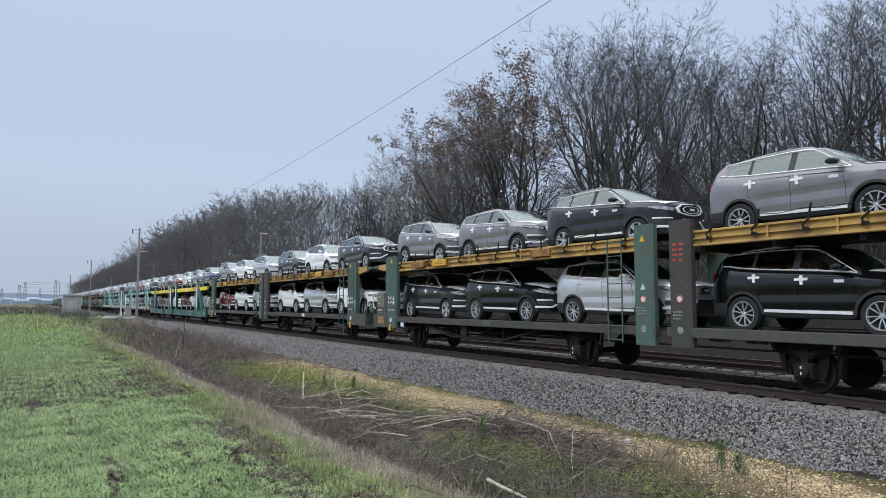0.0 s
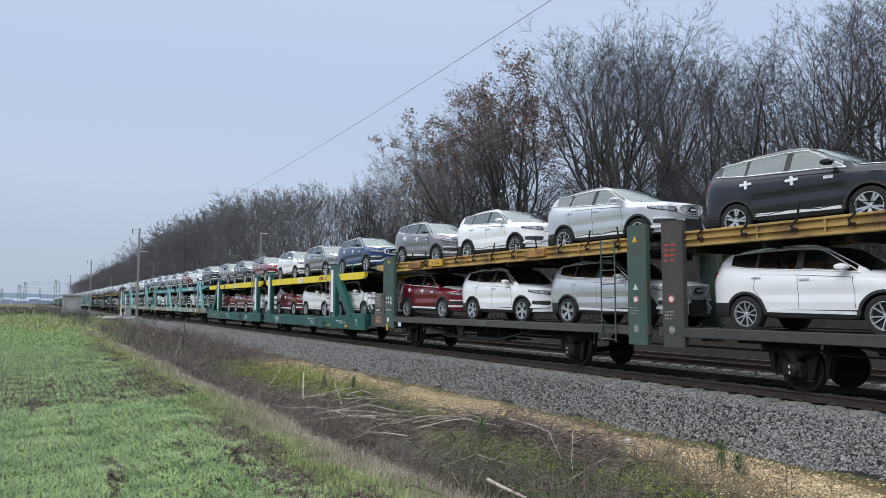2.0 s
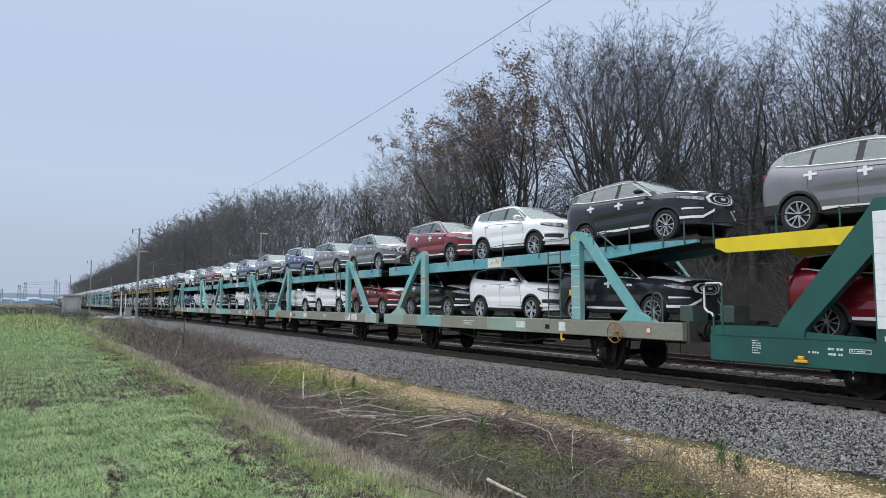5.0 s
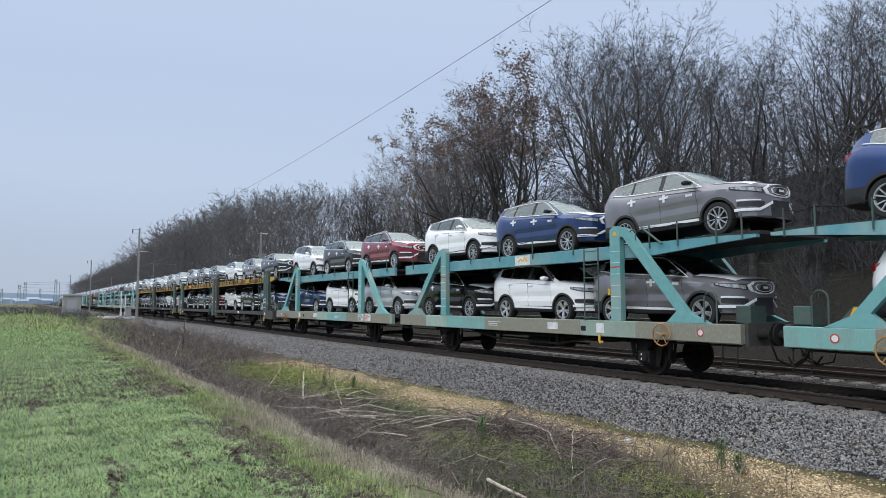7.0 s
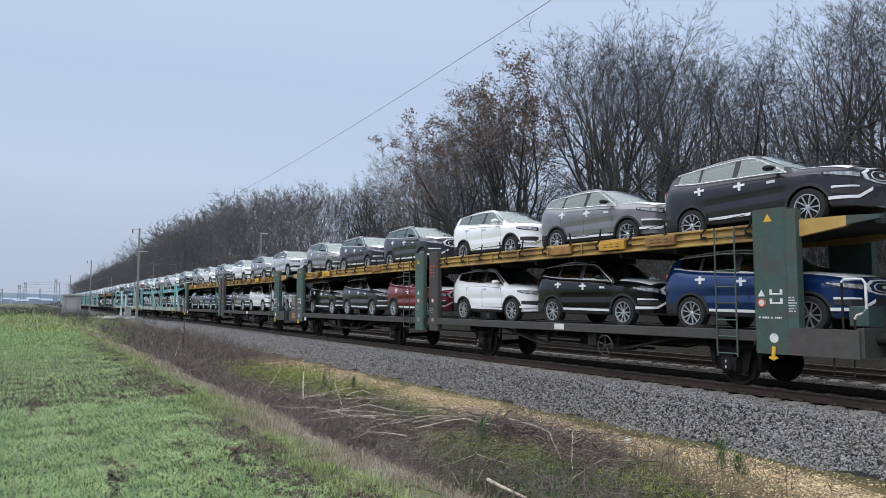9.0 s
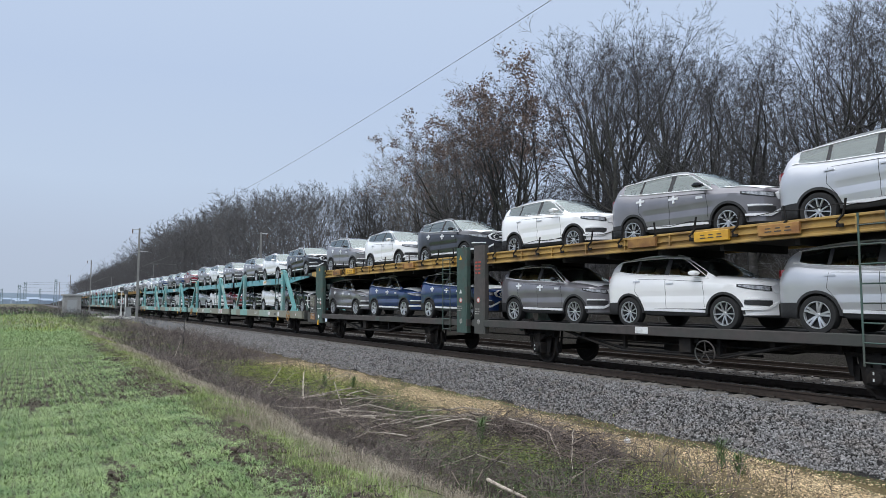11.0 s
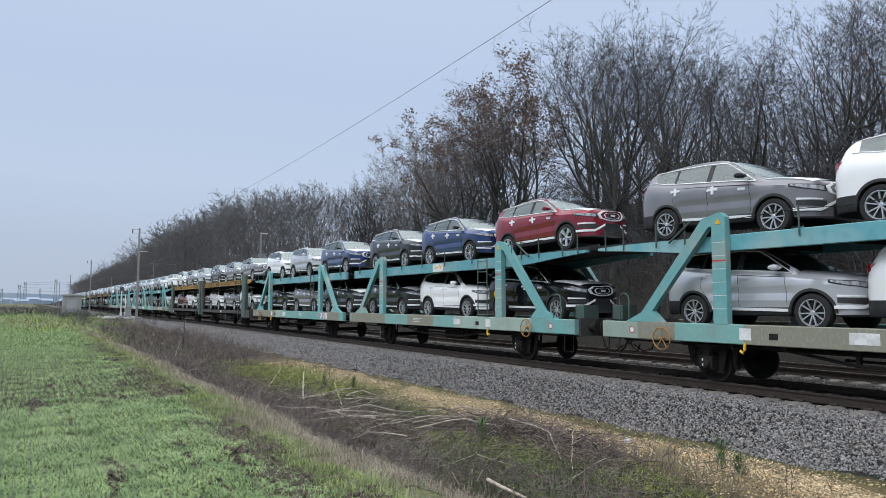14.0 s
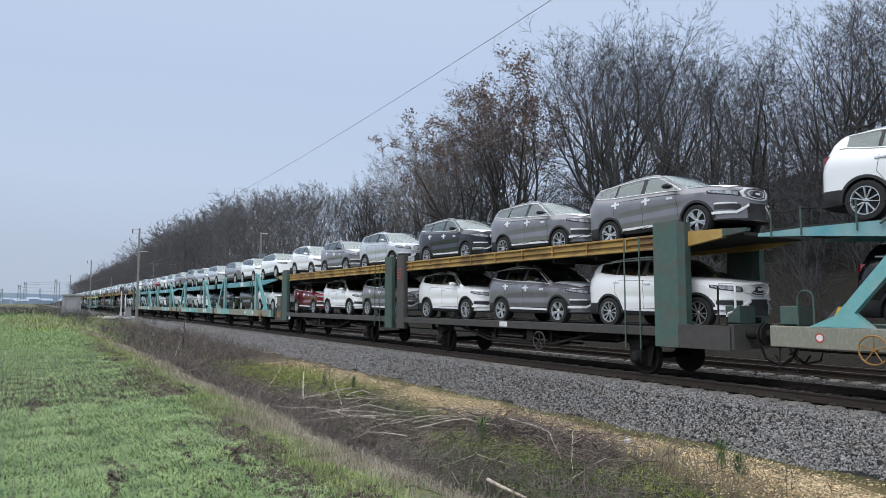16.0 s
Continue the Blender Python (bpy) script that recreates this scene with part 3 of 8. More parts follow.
def body_meshes():
    """Faces of the hull sorted into painted body, black trim, windows and screens."""
    out = {k: MB() for k in ("body", "trim", "front", "rear", "quarter", "windscreen", "back_window")}
    sides = {}
    for s in (-1, 1):
        rings = [ring(x, s) for x in STATIONS]
        for i in range(len(rings) - 1):
            xm = 0.5 * (STATIONS[i] + STATIONS[i + 1])
            for j in range(len(rings[0]) - 1):
                key = "body"
                if j <= 2:
                    key = "trim"
                elif (j == 3 and (zbelow(xm) or xm < -1.72)) or (j == 4 and xm < -1.75):
                    key = "trim"
                elif j == 14:
                    if -0.14 < xm < 0.87:
                        key = "front"
                    elif -1.07 < xm < -0.27:
                        key = "rear"
                    elif -1.68 < xm < -1.14:
                        key = "quarter"
                    elif -1.2 < xm < 0.9:
                        key = "trim"
                elif j >= 16 and 0.3 < xm < 1.06:
                    key = "windscreen"
                elif j >= 16 and -2.13 < xm < -1.86:
                    key = "back_window"
                q = [rings[i][j], rings[i + 1][j], rings[i + 1][j + 1], rings[i][j + 1]]
                if j == 14 and -1.68 < xm < 0.87:
                    q2 = [rings[i][j], rings[i + 1][j], rings[i + 1][j + 1], rings[i][j + 1]]
                    if s > 0:
                        key = "glazing"
                    else:
                        sides.setdefault("glazing_n", MB()).add(q2, [(0, 1, 2, 3)])
                name = key + "_n" if key in ("front", "rear", "quarter") else key
                sides.setdefault(name, MB()).add(q, [(0, 1, 2, 3)])
        for x, rg in ((STATIONS[0], rings[0]), (STATIONS[-1], rings[-1])):
            for j in range(1, len(rg) - 1):
                yz = [rg[j], rg[j + 1]]
                o = [(at_nose(x, p[2]), 0.0, p[2]) for p in yz]
                mid = [((yz[k][0] + o[k][0]) / 2 + (0.045 if x > 0 else -0.02), yz[k][1] * 0.55, yz[k][2]) for k in (0, 1)]
                key = "trim" if yz[1][2] < (0.66 if x > 0 else 0.60) else "body"
                outer = "body" if x > 0 and yz[1][2] > 0.38 else key
                sides.setdefault(outer, MB()).add([yz[0], yz[1], mid[1], mid[0]], [(0, 1, 2, 3)])
                sides.setdefault(key, MB())
                sides[key].add([mid[0], mid[1], o[1], o[0]], [(0, 1, 2, 3)])
    res = {}
    for name, mb in sides.items():
        mb.smooth = True
        me = mb.mesh("car_" + name)
        bm = bmesh.new()
        bm.from_mesh(me)
        bmesh.ops.remove_doubles(bm, verts=bm.verts, dist=0.0008)
        bmesh.ops.recalc_face_normals(bm, faces=bm.faces)
        bm.to_mesh(me)
        bm.free()
        outward = sum((f.center - Vector((-0.2, 0, 0.75))).dot(f.normal) * f.area for f in me.polygons)
        if outward < 0:
            me.flip_normals()
        me.polygons.foreach_set("use_smooth", [True] * len(me.polygons))
        me.set_sharp_from_angle(angle=radians(48))
        res[name] = me
    return res


def zbelow(x):
    return abs(abs(x) - AX) < 0.415 or -1.0 < x < 1.0


def at_nose(x, z):
    return x + (NOSE_B if x > 0 else -0.07)


def nose_path(n=24):
    """The plan line round the front corner of the car: centre of the nose to the front wheel."""
    pts = [(NOSE_X + NOSE_B * (1 - (y / NOSE_W) ** 2), y) for y in np.linspace(0, NOSE_W, n)]
    pts += [(x, at(W_PLAN, x)) for x in (2.065, 2.03, 1.985, 1.94, 1.9, 1.85, 1.8, 1.75, 1.7, 1.66)]
    return pts


def wrap(s, y0, x1, lower, upper, proud=0.012, thick=0.02):
    """A raised strip on the nose from y0 round the corner to x1; lower and upper give heights along it."""
    path = [p for p in nose_path() if p[1] >= y0 - 1e-6 and p[0] >= x1]
    mb = MB()
    rings = []
    n = len(path)
    for k, (x, y) in enumerate(path):
        a, b = path[max(0, k - 1)], path[min(n - 1, k + 1)]
        d = Vector((b[0] - a[0], b[1] - a[1], 0)).normalized()
        nx, ny = d.y, -d.x
        u = k / max(1, n - 1)
        z0, z1 = lower(u), upper(u)
        o, q = proud, -thick
        rings.append([(x + nx * q, s * (y + ny * q), z0), (x + nx * o, s * (y + ny * o), z0 + 0.004), (x + nx * o, s * (y + ny * o), z1 - 0.004), (x + nx * q, s * (y + ny * q), z1)])
    mb.loft(rings, True)
    mb.smooth = True
    return mb


def patch_top(x0, x1, yfrac, proud=0.006):
    """A thin sheet lying on the bonnet."""
    mb = MB()
    xs = np.linspace(x0, x1, 7)
    rings = []
    for x in xs:
        w, top, belt = at(W_PLAN, x), at(T_TOP, x), at(BELT, x)
        h = top - min(belt, top)
        row = []
        for k in np.linspace(-1, 1, 9):
            y = k * yfrac * w
            z = belt + h * float(np.interp(abs(y) / w, [0, 0.42, 0.72, 0.82, 0.88, 0.93], [1, 0.95, 0.78, 0.55, 0.35, 0]))
            row.append((x + bulge(x, y), y, z + proud))
        rings.append(row)
    for i in range(6):
        for j in range(8):
            mb.add([rings[i][j], rings[i + 1][j], rings[i + 1][j + 1], rings[i][j + 1]], [(0, 1, 2, 3)])
    mb.smooth = True
    return mb


def side_strip(s, pts, width, proud=0.006):
    """A raised band along points (x, z) of the body side."""
    mb = MB()
    rings = []
    for k, (x, z) in enumerate(pts):
        a, b = pts[max(0, k - 1)], pts[min(len(pts) - 1, k + 1)]
        dx, dz = b[0] - a[0], b[1] - a[1]
        ln = math.hypot(dx, dz)
        px, pz = -dz / ln * width / 2, dx / ln * width / 2
        row = []
        for sg, pr in ((-1, -0.01), (-1, proud), (1, proud), (1, -0.01)):
            xx, zz = x + sg * px, z + sg * pz
            row.append((xx, s * (side_y(xx, zz) + pr), zz))
        rings.append(row)
    return mb.loft(rings, True)


def glass_y(x, f):
    """Point on the side window plane: f = 0 at the belt, 1 at the roof edge."""
    y_belt, y_roof, belt, h = greenhouse(x)
    return y_belt + (y_roof - y_belt) * f, belt + h * 0.90 * f


def window_trim(s, f, x0, x1, r=0.011):
    """A bright bead along the windows, that runs down the front pillar to the belt."""
    pts = []
    for x in np.linspace(x0, x1, 18):
        y, z = glass_y(x, f)
        if f > 0.5 and x > 0.2:
            low = at(BELT, x)
            z2 = min(z, 1.12 + (0.95 - x) * 0.60)
            y += (z - z2) * 0.4
            z = max(z2, low)
        pts.append((x, s * (y + 0.006), z + 0.004))
    mb = MB().tube(pts, r, 5)
    mb.smooth = True
    return mb


def tyre_mesh():
    mb = MB()
    prof = [(0.252, -0.10), (0.30, -0.112), (0.345, -0.106), (0.363, -0.07), (0.363, 0.07), (0.34, 0.108), (0.24, 0.10), (0.0, 0.05)]
    mb.lathe(prof, 22, 0, 0)
    mb.smooth = True
    return mb.mesh("tyre")


def rim_mesh(kind):
    """Kind 0: ten slim spokes in pairs; kind 1: five broad spokes."""
    mb = MB()
    mb.lathe([(0.253, -0.096), (0.256, -0.106), (0.243, -0.106), (0.238, -0.085), (0.232, -0.06)], 22, 0, 0)
    mb.lathe([(0.0, -0.088), (0.034, -0.088), (0.045, -0.078), (0.055, -0.06)], 12, 0, 0)

    def spoke(a0, a1, w0, w1):
        c0, s0, c1, s1 = math.cos(a0), math.sin(a0), math.cos(a1), math.sin(a1)
        p0, p1 = (c0 * 0.04, s0 * 0.04), (c1 * 0.243, s1 * 0.243)
        rings = []
        for (px, pz), w, y in ((p0, w0, -0.080), (((p0[0] + p1[0]) / 2, (p0[1] + p1[1]) / 2), (w0 + w1) / 2, -0.094), (p1, w1, -0.100)):
            d = Vector((p1[0] - p0[0], 0, p1[1] - p0[1])).normalized()
            u = Vector((-d.z, 0, d.x))
            c = Vector((px, 0, pz))
            rings.append([c + u * w + Vector((0, y + 0.03, 0)), c + u * w * 0.8 + Vector((0, y, 0)), c - u * w * 0.8 + Vector((0, y, 0)), c - u * w + Vector((0, y + 0.03, 0))])
        mb.loft(rings, True)

    for k in range(5):
        a = 2 * math.pi * k / 5 + math.pi / 2
        if kind == 0:
            spoke(a - 0.16, a - 0.27, 0.011, 0.014)
            spoke(a + 0.16, a + 0.27, 0.011, 0.014)
        else:
            spoke(a - 0.13, a - 0.16, 0.021, 0.025)
            spoke(a + 0.13, a + 0.16, 0.021, 0.025)
    n_bright = len(mb.f)
    # disc behind the spokes, coloured near-black as the shade inside the wheel
    mb.lathe([(0.0, -0.030), (0.236, -0.05)], 14, 0, 0)
    me = mb.mesh("rim")
    me.materials.append(M_RIM)
    me.materials.append(M_RIMDARK)
    for k, q in enumerate(me.polygons):
        q.material_index = 1 if k >= n_bright else 0
    return me


CAR_MESH = {}


def car_meshes():
    """Every mesh of the car, made once and shared by all of them."""
    d = CAR_MESH
    d.update(body_meshes())
    d["tyre"], d["rim0"], d["rim1"] = tyre_mesh(), rim_mesh(0), rim_mesh(1)
    ft = MB()
    ft.lathe([(0.0, -0.10), (0.30, -0.112), (0.363, -0.07), (0.363, 0.07), (0.3, 0.11)], 14, 0, 0)
    d["far_tyre"] = ft.mesh("far_tyre")
    fr = MB()
    fr.lathe([(0.0, -0.105), (0.24, -0.117)], 12, 0, 0)
    d["far_rim"] = fr.mesh("far_rim")
    for s, k in ((-1, "n"), (1, "f")):
        lamp = wrap(s, 0.47, 1.68, lambda u: 0.835 + 0.10 * u * u, lambda u: 0.915 + 0.05 * u, 0.014)
        bright = len(lamp.f)
        bezel = wrap(s, 0.44, 1.66, lambda u: 0.815 + 0.10 * u * u, lambda u: 0.928 + 0.05 * u, 0.006)
        lamp.add(bezel.v, bezel.f)
        me = lamp.mesh("headlight")
        me.materials.append(M_LAMP)
        me.materials.append(M_PLASTIC)
        for q, face in enumerate(me.polygons):
            face.material_index = 1 if q >= bright else 0
        d["headlight_" + k] = me
        fog = wrap(s, 0.50, 1.80, lambda u: 0.648, lambda u: 0.682 + 0.012 * u, 0.016)
        d["fog_" + k] = fog.mesh("bumper_blade")
        d["intake_" + k] = wrap(s, 0.44, 1.80, lambda u: 0.50 + 0.05 * u, lambda u: 0.64, 0.007).mesh("bumper_intake")
        d["skirt_" + k] = wrap(s, 0.24, 1.72, lambda u: 0.435 + 0.30 * max(0, 0.52 - u), lambda u: 0.500 + 0.30 * max(0, 0.52 - u), 0.022).mesh("bumper_lip")
        tl = MB()
        row = []
        for x in (-1.74, -1.85, -1.96, -2.07, -2.15, -2.2):
            y = 0.965 * at(W_PLAN, x)
            lo, hi = 1.225 + (x + 1.74) * 0.36, 1.245 + (x + 1.74) * 0.06
            row.append([(x, s * (y - 0.03), lo), (x - 0.004, s * (y + 0.014), lo), (x - 0.004, s * (y + 0.008), hi), (x, s * (y - 0.03), hi)])
        for y in (0.55, 0.4):
            row.append([(-2.2, s * y, 1.06), (-2.262, s * y, 1.06), (-2.25, s * y, 1.17), (-2.2, s * y, 1.17)])
        tl.loft(row, True)
        d["tail_" + k] = tl.mesh("tail_light")
        mi = MB()
        y0 = 0.87
        rings = []
        for t, (hx, hz) in ((0.0, (0.03, 0.02)), (0.07, (0.06, 0.03)), (0.11, (0.105, 0.058)), (0.19, (0.115, 0.062)), (0.23, (0.095, 0.05)), (0.24, (0.05, 0.03))):
            rings.append([(0.72 + hx * math.cos(a) * 1.1 - 0.05 * t, s * (y0 + t), 1.235 + hz * math.sin(a)) for a in (2 * math.pi * i / 10 for i in range(10))])
        mi.loft(rings, True)
        mi.smooth = True
        d["mirror_" + k] = mi.mesh("wing_mirror")
        rr = MB()
        pts = []
        for x in np.linspace(0.10, -1.68, 12):
            w, top = at(W_PLAN, x), at(T_TOP, x)
            e = 0.03 * math.sin(math.pi * min(1, max(0, (0.10 - x) / 1.85))) ** 0.35
            pts.append((x, s * (0.705 * w - 0.10), top - 0.045 + e + 0.02))
        rr.tube(pts, 0.022, 5)
        d["rail_" + k] = rr.mesh("roof_rail")
        sm = MB()
        for xs in ([(-0.20, 0.46), (-0.20, 1.13)], [(0.85, 0.5), (0.84, 0.8), (0.82, 1.05)], [(-1.13, 0.86), (-1.08, 1.18)], [(-0.92, 0.48), (-0.95, 0.62), (-1.13, 0.86)], [(-1.7, 1.17), (-1.1, 1.15), (-0.2, 1.115), (0.8, 1.05)]):
            pts = []
            for (xa, za), (xb, zb) in zip(xs[:-1], xs[1:]):
                n = max(2, int(math.hypot(xb - xa, zb - za) / 0.035))
                pts += [(xa + (xb - xa) * i / n, za + (zb - za) * i / n) for i in range(n)]
            st = side_strip(s, pts + [xs[-1]], 0.008, 0.0025)
            sm.add(st.v, st.f)
        d["seam_" + k] = sm.mesh("door_gaps")
        d["sill_" + k] = side_strip(s, [(-0.86, 0.435), (-0.3, 0.425), (0.3, 0.415), (0.86, 0.405)], 0.058, 0.018).mesh("sill_strip")
        d["belt_" + k] = window_trim(s, 0.0, -1.80, 0.95, 0.014).mesh("window_trim")
        d["roofline_" + k] = window_trim(s, 0.945, -1.74, 0.95, 0.012).mesh("roof_trim")
        for nm, x, z in (("front", -0.06, 1.03), ("rear", -1.06, 1.09)):
            tp = MB()
            a = side_strip(s, [(x - 0.13, z), (x + 0.13, z + 0.004)], 0.05, 0.016)
            b = side_strip(s, [(x + 0.01, z - 0.10), (x, z + 0.075)], 0.06, 0.02)
            tp.add(a.v, a.f)
            tp.add(b.v, b.f)
            d["tape_" + nm + "_" + k] = tp.mesh("tape_cross")
            d["handle_" + nm + "_" + k] = side_strip(s, [(x - 0.10, z), (x + 0.10, z + 0.003)], 0.028, 0.022).mesh("door_handle")
        d["sticker_" + k] = side_strip(s, [(0.56, 0.985), (0.74, 0.98)], 0.055, 0.006).mesh("door_sticker")
        for nm, c in (("rear", -AX), ("front", AX)):
            al = MB()
            row = []
            for i in range(15):
                a = math.pi * i / 14
                q = []
                for r, pr in ((0.412, -0.02), (0.412, 0.012), (0.465, 0.008), (0.465, -0.012)):
                    x, z = c + r * math.cos(a), max(0.32, 0.355 + r * math.sin(a))
                    q.append((x, s * (side_y(x, z) + pr), z))
                row.append(q)
            al.loft(row, True)
            d["arch_" + nm + "_" + k] = al.mesh("wheel_arch_trim")
    gr = MB()
    oct_out = [(0.0, 1.005), (0.33, 0.995), (0.47, 0.91), (0.40, 0.79), (0.18, 0.735), (0.0, 0.725)]

    def on_nose(y, z, p):
        return (NOSE_X + NOSE_B * (1 - (min(abs(y), NOSE_W) / NOSE_W) ** 2) + p - 0.14 * max(0, z - 0.91), y, z)

    loop = [(y, z) for y, z in oct_out] + [(-y, z) for y, z in oct_out[-2:0:-1]]
    cy, cz = 0.0, 0.865
    rings = []
    for sc, p in ((1.0, 0.0), (1.0, 0.020), (0.84, 0.024), (0.80, 0.004)):
        rings.append([on_nose(cy + (y - cy) * sc, cz + (z - cz) * sc, p) for y, z in loop])
    gr.loft(rings)
    d["grille_frame"] = gr.mesh("grille_frame")
    gi = MB()
    inner = [on_nose(y * 0.82, cz + (z - cz) * 0.82, 0.006) for y, z in loop]
    gi.add(inner + [on_nose(0, cz, 0.012)], [(i, (i + 1) % len(inner), len(inner)) for i in range(len(inner))])
    d["grille"] = gi.mesh("grille")
    gb = MB()
    for sc in (0.62,):
        rr = []
        for q, p in ((sc, 0.008), (sc, 0.016), (sc - 0.07, 0.016), (sc - 0.07, 0.008)):
            rr.append([on_nose(y * q, cz + (z - cz) * q, p) for y, z in loop])
        gb.loft(rr)
    gb.add([on_nose(y, z, 0.024) for y, z in ((-0.07, 0.845), (0.07, 0.845), (0.085, 0.895), (-0.085, 0.895))], [(0, 1, 2, 3)])
    d["grille_bars"] = gb.mesh("grille_bars")
    d["bonnet_film"] = patch_top(1.10, 1.98, 0.86, 0.018).mesh("bonnet_film")
    d["plate_panel"] = MB().prism([(2.10, 0.42), (2.225, 0.45), (2.246, 0.66), (2.10, 0.68)], -0.26, 0.26).mesh("bumper_centre")
    st = MB()
    for yy in (-0.38, 0.38):
        st.box(-0.25, 0.28, yy - 0.25, yy + 0.25, 0.45, 0.70, 0.05)
        st.prism([(-0.30, 0.65), (-0.10, 0.65), (-0.28, 1.20), (-0.42, 1.20)], yy - 0.24, yy + 0.24)
        st.prism([(-0.36, 1.20), (-0.30, 1.20), (-0.36, 1.40), (-0.46, 1.40)], yy - 0.13, yy + 0.13)
    st.box(-1.25, -0.75, -0.62, 0.62, 0.45, 0.70, 0.05)
    st.prism([(-1.30, 0.65), (-1.12, 0.65), (-1.30, 1.18), (-1.44, 1.18)], -0.62, 0.62)
    for yy in (-0.4, 0.0, 0.4):
        st.box(-1.45, -1.36, yy - 0.12, yy + 0.12, 1.18, 1.34, 0.03)
    st.prism([(0.62, 0.6), (1.05, 0.6), (1.0, 1.14), (0.80, 1.16), (0.66, 1.06)], -0.74, 0.74)
    st.box(-2.05, 0.9, -0.78, 0.78, 0.42, 0.46)
    seat_faces = len(st.f)
    rows_ = []
    for x in (-1.75, -1.4, -0.9, -0.3, 0.05, 0.28):
        w, top = at(W_PLAN, x), at(T_TOP, x)
        rows_.append([(x, k * 0.66 * w, top - 0.05 - 0.07 * abs(k) ** 3) for k in (-1, -0.6, 0, 0.6, 1)])
    for a, b in zip(rows_[:-1], rows_[1:]):
        for j in range(4):
            st.add([a[j], b[j], b[j + 1], a[j + 1]], [(0, 1, 2, 3)])
    me = st.mesh("seats")
    me.materials.append(M_SEAT)
    me.materials.append(M_LINING)
    for q, face in enumerate(me.polygons):
        face.material_index = 1 if q >= seat_faces else 0
    d["seats"] = me
    fl = MB()
    fl.box(-2.0, 1.85, -0.66, 0.66, 0.20, 0.31, 0.03)
    fl.tube([(-AX, -0.75, 0.363), (-AX, 0.75, 0.363)], 0.05, 6)
    fl.tube([(AX, -0.75, 0.363), (AX, 0.75, 0.363)], 0.04, 6)
    d["underbody"] = fl.mesh("underbody")
    def joined(name, keys):
        mb = MB()
        for k in keys:
            o = d.pop(k)
            mb.add([v.co[:] for v in o.vertices], [tuple(q.vertices) for q in o.polygons])
        d[name] = mb.mesh(name)

    joined("glazing", ("glazing", "back_window"))
    joined("intake", ("intake_n", "intake_f", "plate_panel"))
    joined("window_surround", ("belt_n", "roofline_n"))
    joined("grille_frame", ("grille_frame", "grille_bars"))
    for k, me in d.items():
        me.name = k


car_meshes()
CAR_LABEL = {
    "white": "white sport utility car with black wheel arches", "silver": "silver sport utility car with black wheel arches", "grey": "warm grey sport utility car with white tape crosses",
    "dgrey": "dark grey sport utility car with white tape crosses", "black": "black sport utility car with white protective tape", "blue": "deep blue sport utility car with white tape crosses",
    "red": "dark red sport utility car with white tape crosses"}


def painted(key, colour):
    """The mesh of that key in one of the paints."""
    name = key + "_" + colour
    if name not in CAR_MESH:
        me = CAR_MESH[key].copy()
        me.name = name
        me.materials.clear()
        me.materials.append(PAINT[colour])
        CAR_MESH[name] = me
    return CAR_MESH[name]


def build_car(colour, rim, near):
    """A car with its parts; those that stay far off carry only what shows from there."""
    d = CAR_MESH
    root = thing("car", CAR_LABEL[colour], "car", "cars on the train")
    part("body", painted("body", colour), None, root)
    part("black_trim", d["trim"], M_PLASTIC, root)
    for k in ("front_n", "rear_n", "quarter_n", "glazing") if near else ("glazing_n", "glazing"):
        part("side_window", d[k], M_GLASS, root)
    for k in ("n", "f") if near else ("n",):
        part("headlight", d["headlight_" + k], None, root, "clear glass headlight")
        if near and k == "n":
            part("wing_mirror", painted("mirror_" + k, colour if colour in ("white", "red", "silver") else "black"), None, root)
    part("windscreen", d["windscreen"], M_SCREEN, root)
    for c in (-AX, AX):
        for s in (-1, 1) if near else (-1,):
            ty = part("tyre", d["tyre" if near else "far_tyre"], M_TYRE, root, m=pose(c, s * 0.79, 0.363, 0, 0, 0 if s < 0 else 180))
            if s < 0:
                part("rim", d["rim%d" % rim if near else "far_rim"], None if near else M_GALV, ty, "silver alloy rim", m=pose(0, -0.005, 0, 0, 23 * (c > 0) + 11, 0))
    if not near:
        return root
    part("seats", d["seats"], None, root, "dark cloth seats and pale roof lining")
    part("grille", d["grille"], M_PLASTIC, root)
    part("grille_frame", d["grille_frame"], M_FILM if colour != "white" else M_CHROME, root)
    part("bumper_intake", d["intake"], M_PLASTIC, root, "black lower intake of the bumper")
    for k in ("n", "f"):
        if k == "n":
            part("tail_light", d["tail_" + k], M_TAIL, root)
        part("bumper_lip", d["skirt_" + k], M_FILM if colour != "white" else PAINT["white"], root)
        part("bumper_blade", d["fog_" + k], M_FILM if colour != "white" else PAINT["white"], root)
        if k == "n":
            part("roof_rail", d["rail_" + k], M_GALV if colour != "white" else PAINT["silver"], root)
    part("wheel_arch_trim", d["arch_front_n"], M_PLASTIC, root)
    part("wheel_arch_trim", d["arch_rear_n"], M_PLASTIC, root)
    tagged(part("door_seam", d["seam_n"], M_CHASSIS, root), kind="stuff")
    part("sill_strip", d["sill_n"], M_FILM, root, "white film on the sill")
    part("window_trim", d["window_surround"], M_CHROME if colour != "white" else PAINT["white"], root)
    if colour not in ("white", "silver"):
        part("tape_cross", d["tape_front_n"], M_FILM, root, "white tape over the handle")
        part("tape_cross", d["tape_rear_n"], M_FILM, root, "white tape over the handle")
        part("door_sticker", d["sticker_n"], M_FILM, root, "white paper sticker on the door")
        part("bonnet_film", d["bonnet_film"], M_FILM, root, "white film on the bonnet")
    else:
        part("door_handle", painted("handle_front_n", "silver"), None, root)
        part("door_handle", painted("handle_rear_n", "silver"), None, root)
    return root


